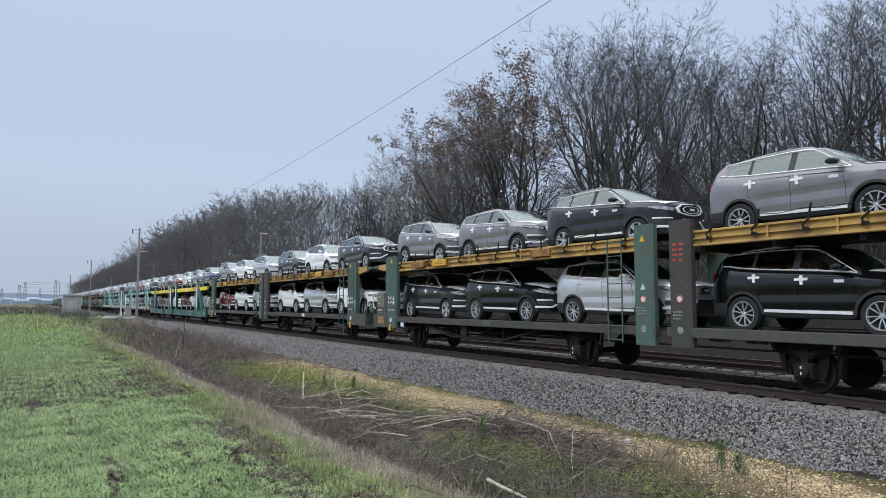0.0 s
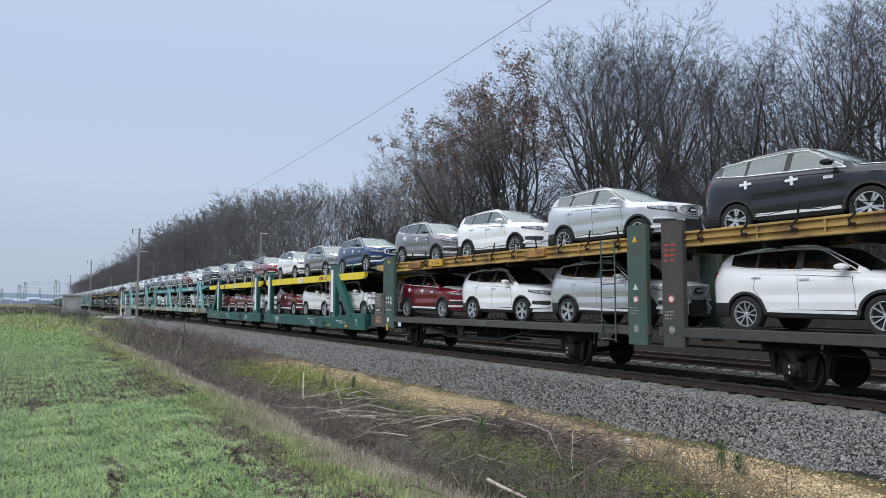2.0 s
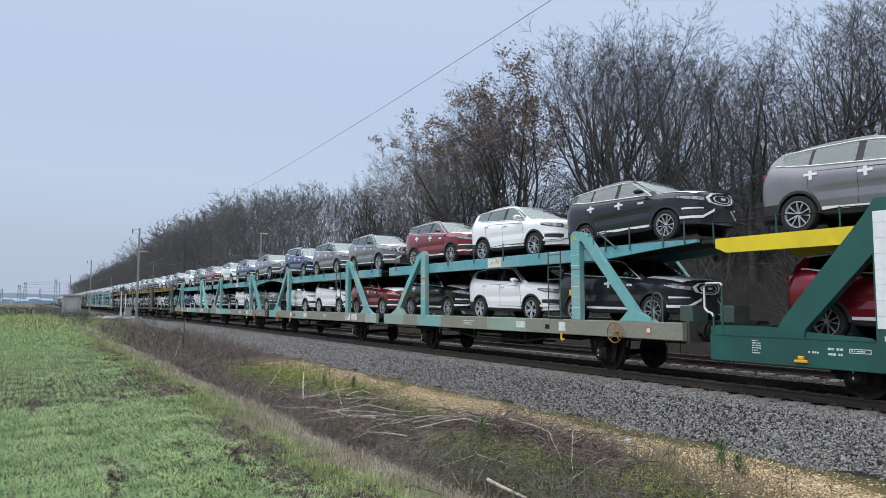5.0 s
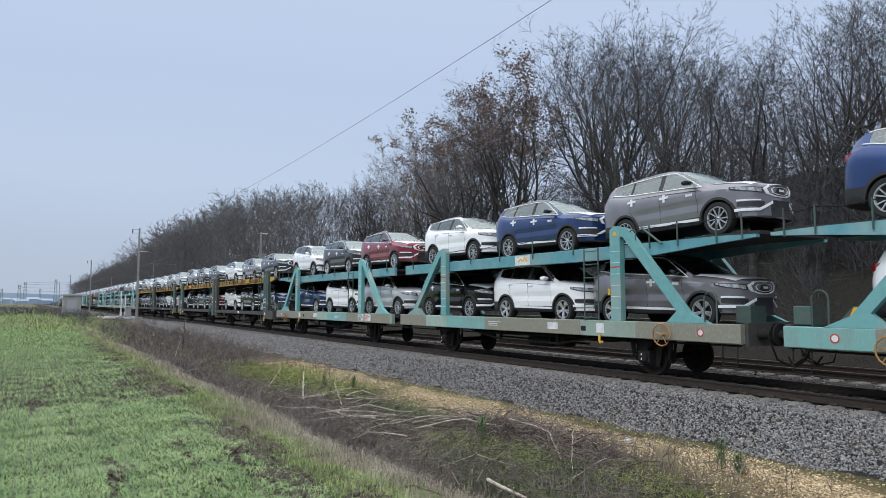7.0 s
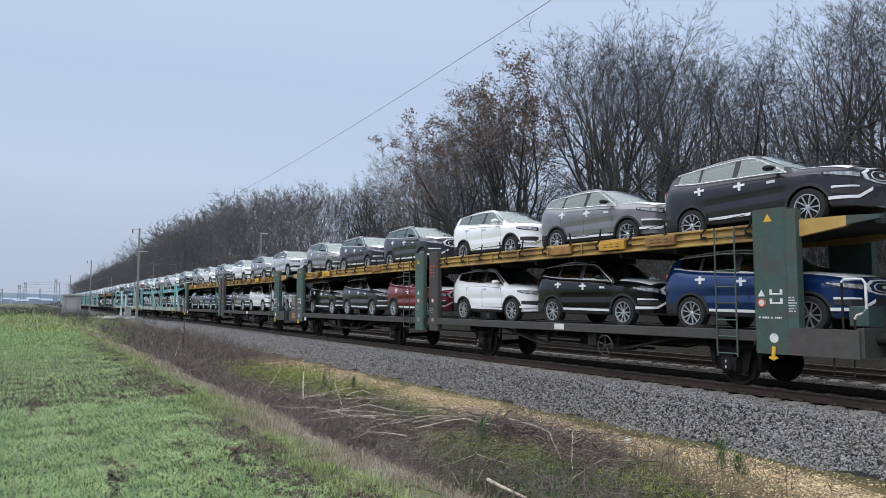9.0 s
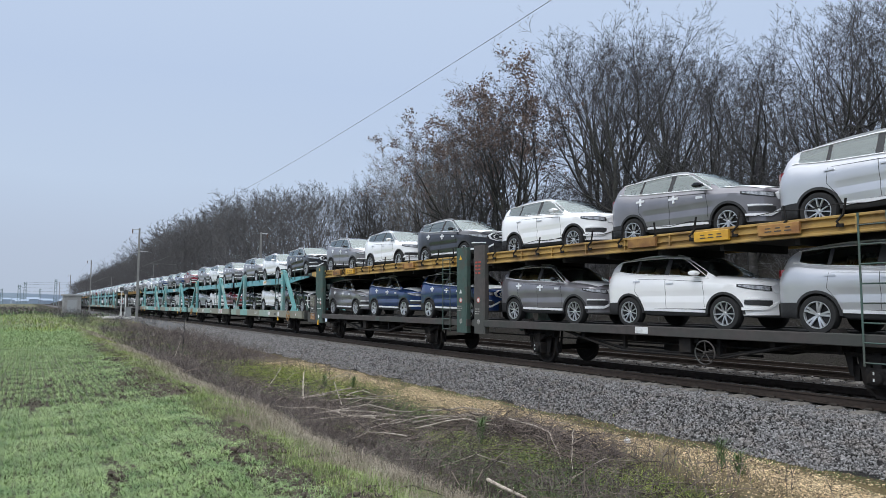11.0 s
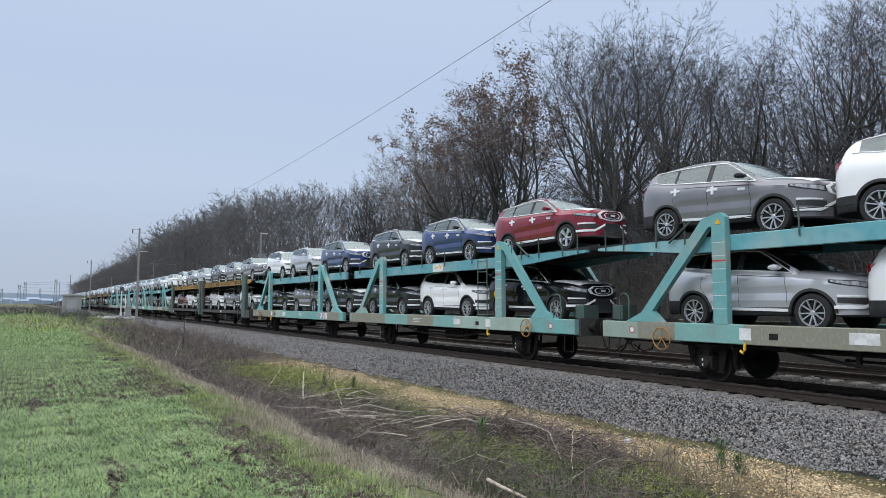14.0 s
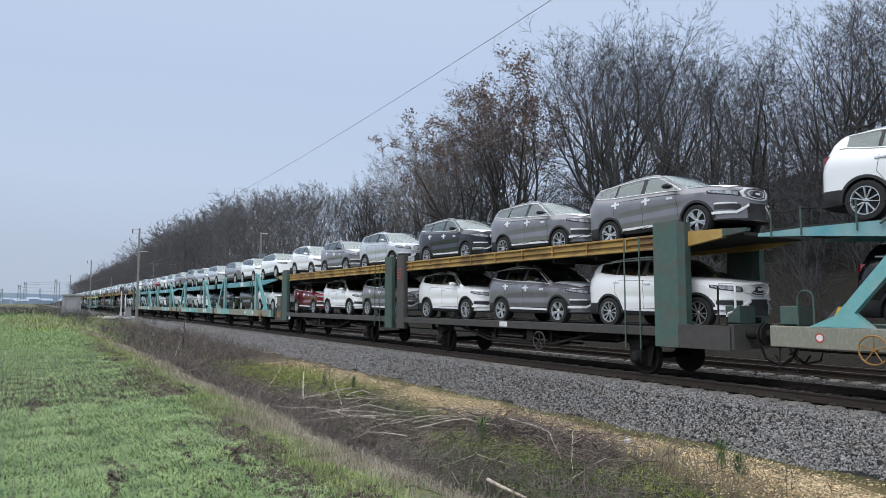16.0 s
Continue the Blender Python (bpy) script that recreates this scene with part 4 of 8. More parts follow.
# ---- the car-carrier wagons: local x forward, y across, z up from the rail ----
HALF = 1.385


WHEEL_R = 0.42


def wheelset_mesh():
    mb = MB()
    for s in (-1, 1):
        y = s * 0.7535
        prof = [(0.06, y + s * 0.09), (0.10, y + s * 0.09), (0.12, y + s * 0.035), (0.32, y + s * 0.02), (0.36, y + s * 0.055), (0.415, y + s * 0.055), (0.42, y - s * 0.02), (0.44, y - s * 0.035),
                (0.44, y - s * 0.06), (0.36, y - s * 0.06), (0.32, y - s * 0.02), (0.10, y - s * 0.04)]
        mb.lathe(prof, 24, 0, 0)
        for k in range(3):
            a = 2.0944 * k
            mb.tube([(0.22 * math.cos(a), y + s * 0.02, 0.22 * math.sin(a)), (0.22 * math.cos(a), y + s * 0.035, 0.22 * math.sin(a))], 0.03, 8)
    mb.tube([(0, -1.0, 0), (0, 1.0, 0)], 0.075, 12)
    mb.smooth = True
    return mb.mesh("wheelset")


ME_WHEELSET = wheelset_mesh()
AXLES = (12.15, 3.1, -3.1, -12.15)
WHEELSETS = []


def axle_gear(x, s):
    """Axle box with its bolted cover, leaf spring with shackles and the broad flared horn plate of one wheel."""
    y = s * 1.02
    box = MB().box(x - 0.17, x + 0.17, y - 0.11, y + 0.11, 0.28, 0.57, 0.04)
    box.lathe([(0.0, y + s * 0.19), (0.07, y + s * 0.185), (0.115, y + s * 0.165), (0.135, y + s * 0.11)], 14, x, 0.42)
    spring = MB()
    for k in range(5):
        ln = 0.62 - 0.1 * k
        z = 0.76 - 0.03 * k
        spring.loft([[(x + u * ln, y + a, z + 0.06 * u * u + b) for a, b in ((-0.05, 0), (0.05, 0), (0.05, 0.028), (-0.05, 0.028))] for u in (-1, -0.5, 0, 0.5, 1)], True)
    spring.box(x - 0.07, x + 0.07, y - 0.065, y + 0.065, 0.55, 0.82)
    for q in (-1, 1):
        spring.prism([(x + q * 0.60, 0.98), (x + q * 0.70, 0.98), (x + q * 0.64, 0.76), (x + q * 0.56, 0.76)], y - 0.05, y + 0.05)
    plate_ = MB()
    yp = y - s * 0.10
    for q in (-1, 1):
        plate_.prism([(x + q * 0.46, 0.97), (x + q * 0.30, 0.30), (x + q * 0.18, 0.22), (x + q * 0.18, 0.62), (x + q * 0.10, 0.66), (x + q * 0.10, 0.97)], yp - 0.014, yp + 0.014)
    plate_.box(x - 0.30, x + 0.30, yp - 0.02, yp + 0.02, 0.215, 0.25)
    plate_.box(x - 0.12, x + 0.12, yp - 0.013, yp + 0.013, 0.66, 0.97)
    return box, spring, plate_


def brake_shoe(x, q, s):
    mb = MB().box(x + q * 0.49 - 0.05, x + q * 0.49 + 0.05, s * 0.7535 - 0.05, s * 0.7535 + 0.05, 0.30, 0.60, 0.01)
    mb.tube([(x + q * 0.52, s * 0.72, 0.33), (x + q * 0.60, s * 0.72, 0.95)], 0.035, 6)
    return mb.prism([(x + q * 0.50, 0.95), (x + q * 0.68, 0.95), (x + q * 0.56, 0.40), (x + q * 0.50, 0.40)], s * 0.88 - 0.02, s * 0.88 + 0.02)


def axle_mark(x, s):
    """White paint dashes on the axle box cover."""
    mb = MB()
    for z in (0.36, 0.47):
        mb.box(x - 0.012, x + 0.012, s * 1.215 - 0.004, s * 1.215 + 0.004, z, z + 0.05)
    return mb


def running_gear(root):
    for x in AXLES:
        ws = part("wheelset", ME_WHEELSET, M_STEELDK, root, "steel wheels on their axle", m=pose(x, 0, WHEEL_R))
        ws["axle_at"] = x
    for x in AXLES:
        box, spring, plate_ = axle_gear(x, -1)
        guard = part("horn_plate", plate_, M_STEELDK, root, "grimy plate guiding the axle box")
        part("axle_box", box, M_STEELDK, guard)
        part("leaf_spring", spring, M_STEELDK, guard)
        part("axle_mark", axle_mark(x, -1), M_WHITEP, guard)
        for q in (-1, 1):
            part("brake_shoe", brake_shoe(x, q, -1), M_STEELDK, root)
    pipe = MB().tube([(-14.6, -0.95, 0.80), (-6, -0.95, 0.74), (6, -0.95, 0.74), (14.6, -0.95, 0.80)], 0.022, 6)
    part("brake_pipe", pipe, M_STEELDK, root)
    for x in (-7.6, 7.6):
        rig = MB()
        rig.tube([(x - 2.0, -0.45, 0.62), (x + 2.0, -0.45, 0.58)], 0.03, 6)
        rig.prism([(x - 0.35, 0.92), (x + 0.1, 0.92), (x - 0.05, 0.45), (x - 0.2, 0.45)], -0.50, -0.40)
        part("brake_rigging", rig, M_STEELDK, root, "dark rods and levers of the brake")


def buffers(root, x_end, z=1.06):
    for q in (-1, 1):
        for s in (-1, 1):
            mb = MB()
            y = s * 0.875
            prof = [(0.0, 0.0), (0.16, 0.0), (0.16, 0.02), (0.105, 0.03), (0.105, 0.22), (0.085, 0.23), (0.085, 0.36), (0.22, 0.37), (0.225, 0.395), (0.0, 0.42)]
            rings = [[(q * (x_end + d), y + r * math.cos(a), z + r * math.sin(a)) for a in (2 * math.pi * i / 16 for i in range(16))] for r, d in prof]
            mb.loft(rings)
            mb.smooth = True
            part("buffer", mb, M_STEELDK, root, "round greasy steel buffer")
        cp = MB()
        cp.tube([(q * x_end, 0, 1.0), (q * (x_end + 0.35), 0, 0.98)], 0.05, 8)
        cp.tube([(q * (x_end + 0.30), 0.10, 0.96), (q * (x_end + 0.42), 0.08, 0.7), (q * (x_end + 0.5), 0, 0.62)], 0.03, 6)
        cp.tube([(q * x_end, -0.45, 0.85), (q * (x_end + 0.15), -0.5, 0.55), (q * (x_end + 0.4), -0.42, 0.42), (q * (x_end + 0.6), -0.3, 0.6)], 0.022, 6)
        cp.tube([(q * x_end, 0.45, 0.85), (q * (x_end + 0.15), 0.5, 0.5), (q * (x_end + 0.4), 0.42, 0.42), (q * (x_end + 0.6), 0.3, 0.6)], 0.022, 6)
        part("coupling", cp, M_STEELDK, root)
        bx = MB().box(min(q * (x_end - 0.35), q * (x_end - 0.02)), max(q * (x_end - 0.35), q * (x_end - 0.02)), -1.05, -0.55, 1.26, 1.62, 0.02)
        part("end_box_cover", bx, M_GREENA, root, "dark green box over the buffer")
        step = MB().tube([(q * (x_end - 0.5), -1.3, 0.86), (q * (x_end - 0.5), -1.33, 0.42), (q * (x_end - 0.15), -1.33, 0.42), (q * (x_end - 0.15), -1.3, 0.86)], 0.018, 5)
        part("foot_step", step, M_STEELDK, root)


def ladder(root, x, material, z0, z1, y=-HALF - 0.03, w=0.42, hoop=False, r=0.018):
    lad = None
    for o in (-w / 2, w / 2):
        pts = [(x + o, y, z0), (x + o, y, z1)]
        if hoop:
            pts += [(x + o, y - 0.0, z1 + 0.28), (x + o - 0.03, y + 0.05, z1 + 0.36), (x + o - 0.03, y + 0.16, z1 + 0.36), (x + o - 0.03, y + 0.2, z1 + 0.28), (x + o - 0.03, y + 0.2, z1)]
        mb = MB().tube(pts, r, 6)
        mb.smooth = True
        stile = part("ladder" if lad is None else "stile", mb, material, lad or root)
        lad = lad or stile
    z = z0 + 0.06
    while z < z1:
        part("rung", MB().tube([(x - w / 2, y, z), (x + w / 2, y, z)], r * 0.8, 5), material, lad)
        z += 0.33
    return lad


def hoop_rail(root, x, material, z0, z1, y=-HALF + 0.02, w=0.30, r=0.018):
    mb = MB()
    pts = [(x - w / 2, y, z0)] + [(x - w / 2 * math.cos(a), y, z1 + w / 2 * math.sin(a)) for a in np.linspace(0, math.pi, 9)] + [(x + w / 2, y, z0)]
    mb.tube(pts, r, 6)
    mb.smooth = True
    return part("grab_rail", mb, material, root)


def end_rail(root, x0, x1, material, z0, z1, y=-HALF + 0.04, r=0.02):
    """Dark stanchion at the wagon's end with a white bent rail that reaches out over the coupling."""
    mb = MB().tube([(x0, y, z0 - 0.2), (x0, y, z1 - 0.04)], r, 6)
    mid = x0 + (x1 - x0) * 0.5
    mb.tube([(mid, y, z0 - 0.2), (mid, y, z0 + 0.22)], r, 6)
    mb.smooth = True
    pole = part("stanchion", mb, material, root)
    bend = MB().tube([(x0, y, z1 - 0.05), (x0 + (x1 - x0) * 0.1, y, z1), (x1 - (x1 - x0) * 0.12, y, z1), (x1, y, z1 - 0.08), (x1, y, z1 - 0.5), (x1 - (x1 - x0) * 0.15, y, z1 - 0.58),
                      (mid + (x1 - x0) * 0.1, y, z0 + 0.27), (mid, y, z0 + 0.2)], r * 1.15, 6)
    bend.smooth = True
    part("grab_rail", bend, M_WHITEP, pole, "white bent grab rail")


def plate(x0, x1, z0, z1, y, t=0.004):
    return MB().box(x0, x1, y - t, y + 0.002, z0, z1)


def ring_plate(x, z, w, h, y, t=0.012):
    """A thin rectangular outline."""
    mb = MB()
    for z1 in (z - h / 2, z + h / 2 - t):
        mb.box(x - w / 2, x + w / 2, y - 0.004, y + 0.002, z1, z1 + t)
    for x1 in (x - w / 2, x + w / 2 - t):
        mb.box(x1, x1 + t, y - 0.004, y + 0.002, z - h / 2 + t, z + h / 2 - t)
    return mb


def bars(x0, x1, z0, z1, rows, y, seed, fill=0.8, cols=1):
    """Lines of writing too small to read, as bars."""
    rnd = random.Random(seed)
    mb = MB()
    dz = (z1 - z0) / rows
    dx = (x1 - x0) / cols
    for c in range(cols):
        for k in range(rows):
            x = x0 + c * dx
            end = x0 + c * dx + dx * rnd.uniform(fill * 0.6, fill)
            zc = z0 + (k + 0.5) * dz
            while x < end:
                ln = min(rnd.uniform(0.25, 0.55) * dz, end - x)
                if ln > 0.1 * dz:
                    mb.box(x, x + ln, y - 0.004, y, zc - 0.22 * dz, zc + 0.22 * dz)
                x += ln + (0.14 if rnd.random() < 0.75 else 0.5) * dz
    return mb


def disc(x, z, r, y, n=14, t=0.004):
    mb = MB()
    mb.prism([(x + r * math.cos(2 * math.pi * i / n), z + r * math.sin(2 * math.pi * i / n)) for i in range(n)], y - t, y + 0.001)
    return mb


def ring_sign(x, z, r, y, n=16):
    mb = MB()
    out = [(x + r * math.cos(2 * math.pi * i / n), z + r * math.sin(2 * math.pi * i / n)) for i in range(n)]
    inn = [(x + r * 0.72 * math.cos(2 * math.pi * i / n), z + r * 0.72 * math.sin(2 * math.pi * i / n)) for i in range(n)]
    vs = [(a, y - 0.007, b) for a, b in out] + [(a, y - 0.007, b) for a, b in inn]
    mb.add(vs, [(i, (i + 1) % n, (i + 1) % n + n, i + n) for i in range(n)])
    return mb


def triangle(x, z, h, y):
    return MB().prism([(x - 0.58 * h, z), (x + 0.58 * h, z), (x, z + h)], y - 0.005, y + 0.001)


def handwheel(root, x, z, material, y=-HALF - 0.10, r=0.24):
    mb = MB()
    n = 18
    mb.tube([(x + r * math.cos(2 * math.pi * i / n), y, z + r * math.sin(2 * math.pi * i / n)) for i in range(n + 1)], 0.016, 6)
    for k in range(5):
        a = 2 * math.pi * k / 5 + 0.3
        mb.tube([(x, y + 0.02, z), (x + r * math.cos(a), y, z + r * math.sin(a))], 0.012, 5)
    mb.tube([(x, y - 0.02, z), (x, y + 0.3, z)], 0.03, 8)
    mb.smooth = True
    return part("handwheel", mb, material, root, "round brake handwheel")


def stakes(root, xs, z, material, h=0.42, lean=0.0, y=-HALF + 0.06):
    for i, x in enumerate(xs):
        mb = MB()
        top = (x + lean * (1 if i % 2 else -0.2), y, z + h)
        mb.tube([(x, y, z - 0.12), top], 0.018, 5)
        part("deck_stake", mb, material, root)


def rope(root, xs, z, material, y=-HALF + 0.06, r=0.008):
    pts = []
    for a, b in zip(xs[:-1], xs[1:]):
        for u in (0.0, 0.5):
            pts.append((a + (b - a) * u, y, z - (0.05 if u else 0.0)))
    pts.append((xs[-1], y, z))
    part("wire_rope", MB().tube(pts, r, 4), material, root)


def wheel_chocks(root, z, xs):
    for x in xs:
        mb = MB().prism([(x - 0.12, z), (x + 0.12, z), (x + 0.05, z + 0.10), (x - 0.05, z + 0.10)], -1.0, -0.72)
        part("wheel_chock", mb, M_STEELDK, root)


def underframe(root, a, b, z, depth, material):
    """Truss rods and cross members below a unit between x = a and b."""
    mb = MB()
    m = 0.5 * (a + b)
    for y in (-1.05, 1.05):
        mb.tube([(a, y, z), (a + (m - a) * 0.62, y, z - depth), (m + (b - m) * 0.38, y, z - depth), (b, y, z)], 0.035, 6)
        for u in (0.31, 0.69):
            x = a + (b - a) * u
            mb.box(x - 0.04, x + 0.04, y - 0.04, y + 0.04, z - depth, z)
    mb.box(a, b, -0.25, -0.12, z - 0.22, z)
    mb.box(a, b, 0.12, 0.25, z - 0.22, z)
    for k in range(4):
        x = a + (b - a) * (k + 0.5) / 4
        mb.box(x - 0.05, x + 0.05, -1.2, 1.2, z - 0.12, z)
    mb.tube([(m - 0.5, -0.5, z - 0.32), (m + 0.5, -0.5, z - 0.32)], 0.16, 12)
    mb.box(m + 0.9, m + 1.3, -0.8, -0.4, z - 0.42, z - 0.1, 0.03)
    part("underframe", mb, material, root, "grimy rods, tank and cross members")


def deck_plate(x_in, x_out, half, z, ribs, lift=0.11):
    """An upper deck of one unit, flat along the middle and rising to the wagon's end, with ribs below."""
    q = 1 if x_out > 0 else -1
    top = [(x_in, z), (q * 11.1, z), (q * 13.9, z + lift), (x_out, z + lift)]
    mb = MB().prism(top + [(x, h - 0.07) for x, h in reversed(top)], -half, half)
    for k in range(ribs):
        xx = x_in + q * (0.5 + 1.65 * k)
        if abs(xx) < 11:
            mb.box(xx - 0.05, xx + 0.05, -half, half, z - 0.24, z - 0.07)
    return mb


def wagon_teal():
    """Turquoise two-unit wagon with A-shaped frames."""
    root = thing("car_carrier_wagon", "weathered turquoise two-deck car carrier wagon with A-shaped frames", "railway wagon", "wagons of the train")
    running_gear(root)
    buffers(root, 14.92)
    y = -HALF
    for q in (1, -1):
        X = lambda v: q * v
        lo, hi = sorted((X(0.37), X(14.9)))
        for s in (-1, 1):
            ys = sorted((s * HALF, s * (HALF - 0.14)))
            side = MB().box(lo, hi, ys[0], ys[1], 0.86, 1.25, 0.015)
            part("side_sill", side, M_TEALSILL, root, "long sill with faded turquoise and brown patches")
            yb = sorted((s * (HALF - 0.17), s * (HALF - 0.27)))
            bl = sorted((X(0.45), X(12.2)))
            beam = MB().box(bl[0], bl[1], yb[0], yb[1], 2.73, 3.06, 0.012)
            poly = [(X(12.2), 2.73), (X(14.2), 2.90), (X(15.2), 2.97), (X(15.2), 3.03), (X(14.3), 3.06), (X(12.2), 3.06)]
            beam.prism(poly, yb[0], yb[1])
            part("deck_beam", beam, M_TEALTOP, root, "turquoise upper deck edge beam")
            for xu, out in ((11.55, 1), (3.52 if q > 0 else 3.4, -1)):
                ya = sorted((s * (HALF + 0.002), s * (HALF - 0.15)))
                up = MB()
                up.prism([(X(xu - 0.165), 1.25), (X(xu + 0.165), 1.25), (X(xu + 0.155), 3.36), (X(xu + 0.10), 3.50), (X(xu - 0.06), 3.52), (X(xu - 0.17), 3.42)], ya[0], ya[1])
                yc = sorted((s * (HALF - 0.004), s * (HALF - 0.144)))
                f = out * 1.95
                up.prism([(X(xu), 3.52), (X(xu + out * 0.40), 3.42), (X(xu + f + out * 0.16), 1.46), (X(xu + f + out * 0.65), 1.25), (X(xu + f - out * 0.45), 1.25), (X(xu + f - out * 0.16), 1.5), (X(xu + out * 0.24), 3.24), (X(xu + out * 0.1), 3.26)], yc[0], yc[1])
                part("a_frame", up, M_TEAL, root, "turquoise upright with slanted brace")
                if s < 0:
                    tp = MB()
                    for k in range(6):
                        zc = 1.55 + 0.27 * k
                        tp.box(X(xu) - 0.16, X(xu) + 0.16, y - 0.006, y - 0.001, zc, zc + 0.012)
                    part("height_marks", tp, M_WHITEP, root)
                    if out > 0 or q > 0:
                        part("red_band", MB().box(X(xu) - 0.16, X(xu) + 0.16, y - 0.006, y - 0.001, 2.52, 2.55), M_REDP, root)
        dl = sorted((X(0.42), X(14.8)))
        part("lower_deck", MB().box(dl[0], dl[1], -HALF + 0.15, HALF - 0.15, 1.08, 1.14), M_DECK, root, "dark grimy lower deck")
        dk = deck_plate(X(0.5), X(15.2), HALF - 0.28, 3.0, 7)
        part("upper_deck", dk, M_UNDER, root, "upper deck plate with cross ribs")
        end = MB().box(X(14.9) - 0.06, X(14.9) + 0.06, -HALF + 0.15, HALF - 0.15, 0.82, 1.28)
        part("end_beam", end, M_BROWN, root)
        underframe(root, *sorted((X(4.2), X(11.2))), 0.9, 0.32, M_STEELDK)
        ladder(root, X(10.75) if q > 0 else X(4.3), M_GREENA, 1.25, 3.05, w=0.5)
        hoop_rail(root, X(14.2), M_GREENA, 1.25, 1.75)
        hoop_rail(root, X(12.1 if q > 0 else 2.7), M_GREENA, 3.06, 3.28, w=0.2, r=0.014)
        sx = [X(v) for v in (1.1, 2.6, 5.0, 6.6, 8.2, 9.9, 12.5, 13.3, 14.3, 14.9)]
        stakes(root, sx, 3.04, M_GREENA, 0.42, 0.0, y + 0.14)
        rope(root, sx, 3.42, M_STEELDK, y + 0.14)
        st = MB().tube([(X(12.9), y + 0.1, 3.0), (X(12.3), y + 0.1, 3.42)], 0.025, 6)
        part("brace_bar", st, M_GREENA, root)
        wheel_chocks(root, 1.14, [X(v) for v in (2.2, 6.6, 11.2)])
        if q > 0:
            part("info_panel", plate(9.0, 9.42, 0.98, 1.16, y), M_WHITEP, root)
            part("logo_panel", plate(7.35, 8.05, 2.76, 3.03, y + 0.165), M_WHITEP, root, "white panel with an amber roof shape")
            lg = MB().prism([(7.45, 2.86), (7.62, 2.96), (7.72, 2.90), (7.82, 3.0), (7.97, 2.86), (7.88, 2.86), (7.80, 2.93), (7.72, 2.86), (7.62, 2.92), (7.54, 2.86)], y + 0.155, y + 0.162)
            part("logo_shape", lg, M_AMBER, root)
        else:
            for k, xa in enumerate((-3.0, -2.3)):
                pl = part("info_panel", plate(xa - 0.6 + 0.02, xa, 0.93, 1.2, y), M_WHITEP, root)
                part("info_writing", bars(xa - 0.55, xa - 0.05, 0.95, 1.18, 5, y - 0.004, 31 + k, 1.0), M_REDP if k else M_DARKP, pl)
            part("logo_panel", plate(-9.0, -8.5, 0.97, 1.17, y), M_WHITEP, root)
        part("warning_triangle", triangle(X(11.55), 3.28, 0.13, y - 0.003), M_AMBER, root)
        part("prohibition_sign", ring_sign(X(13.95), 1.06, 0.085, y), M_REDP, root)
        part("prohibition_disc", disc(X(13.95), 1.06, 0.08, y), M_WHITEP, root)
        part("label_text", bars(X(6.2), X(6.2) + 0.7, 0.98, 1.14, 3, y, 7, 0.95), M_WHITEP, root)
        part("socket_box", plate(X(10.4) - 0.09, X(10.4) + 0.09, 0.98, 1.10, y), M_STEELDK, root)
        part("sign_panel", plate(X(11.0) - 0.13, X(11.0) + 0.13, 0.95, 1.18, y - 0.001), M_WHITEP, root)
        if q < 0:
            hz = part("end_wedge", MB().prism([(-14.2, 1.14), (-13.45, 1.14), (-13.45, 1.62), (-13.75, 1.62)], y + 0.25, y + 0.40), M_DARKP, root, "black and amber striped end wedge")
            st2 = MB()
            for xa in (-13.95, -13.68):
                st2.prism([(xa, 1.16), (xa + 0.13, 1.16), (xa + 0.34, 1.60), (xa + 0.21, 1.60)] if xa < -13.8 else [(xa, 1.16), (xa + 0.13, 1.16), (xa + 0.22, 1.36), (xa + 0.22, 1.60)], y + 0.243, y + 0.249)
            part("hazard_stripes", st2, M_AMBER, hz)
        hk = MB().tube([(X(11.0), y - 0.02, 0.9), (X(11.0), y - 0.03, 0.76), (X(11.04), y - 0.03, 0.70), (X(11.1), y - 0.03, 0.74)], 0.03, 6)
        part("tow_hook", hk, M_AMBER, root)
        if q < 0:
            continue
        lamp = MB().box(X(11.2) - 0.035, X(11.2) + 0.035, y + 0.12, y + 0.2, 1.86, 2.02, 0.015)
        part("lashing_winch", lamp, M_AMBER, root)
    handwheel(root, 13.0, 0.98, M_ORANGE)
    handwheel(root, -13.0, 0.90, M_ORANGE)
    return root


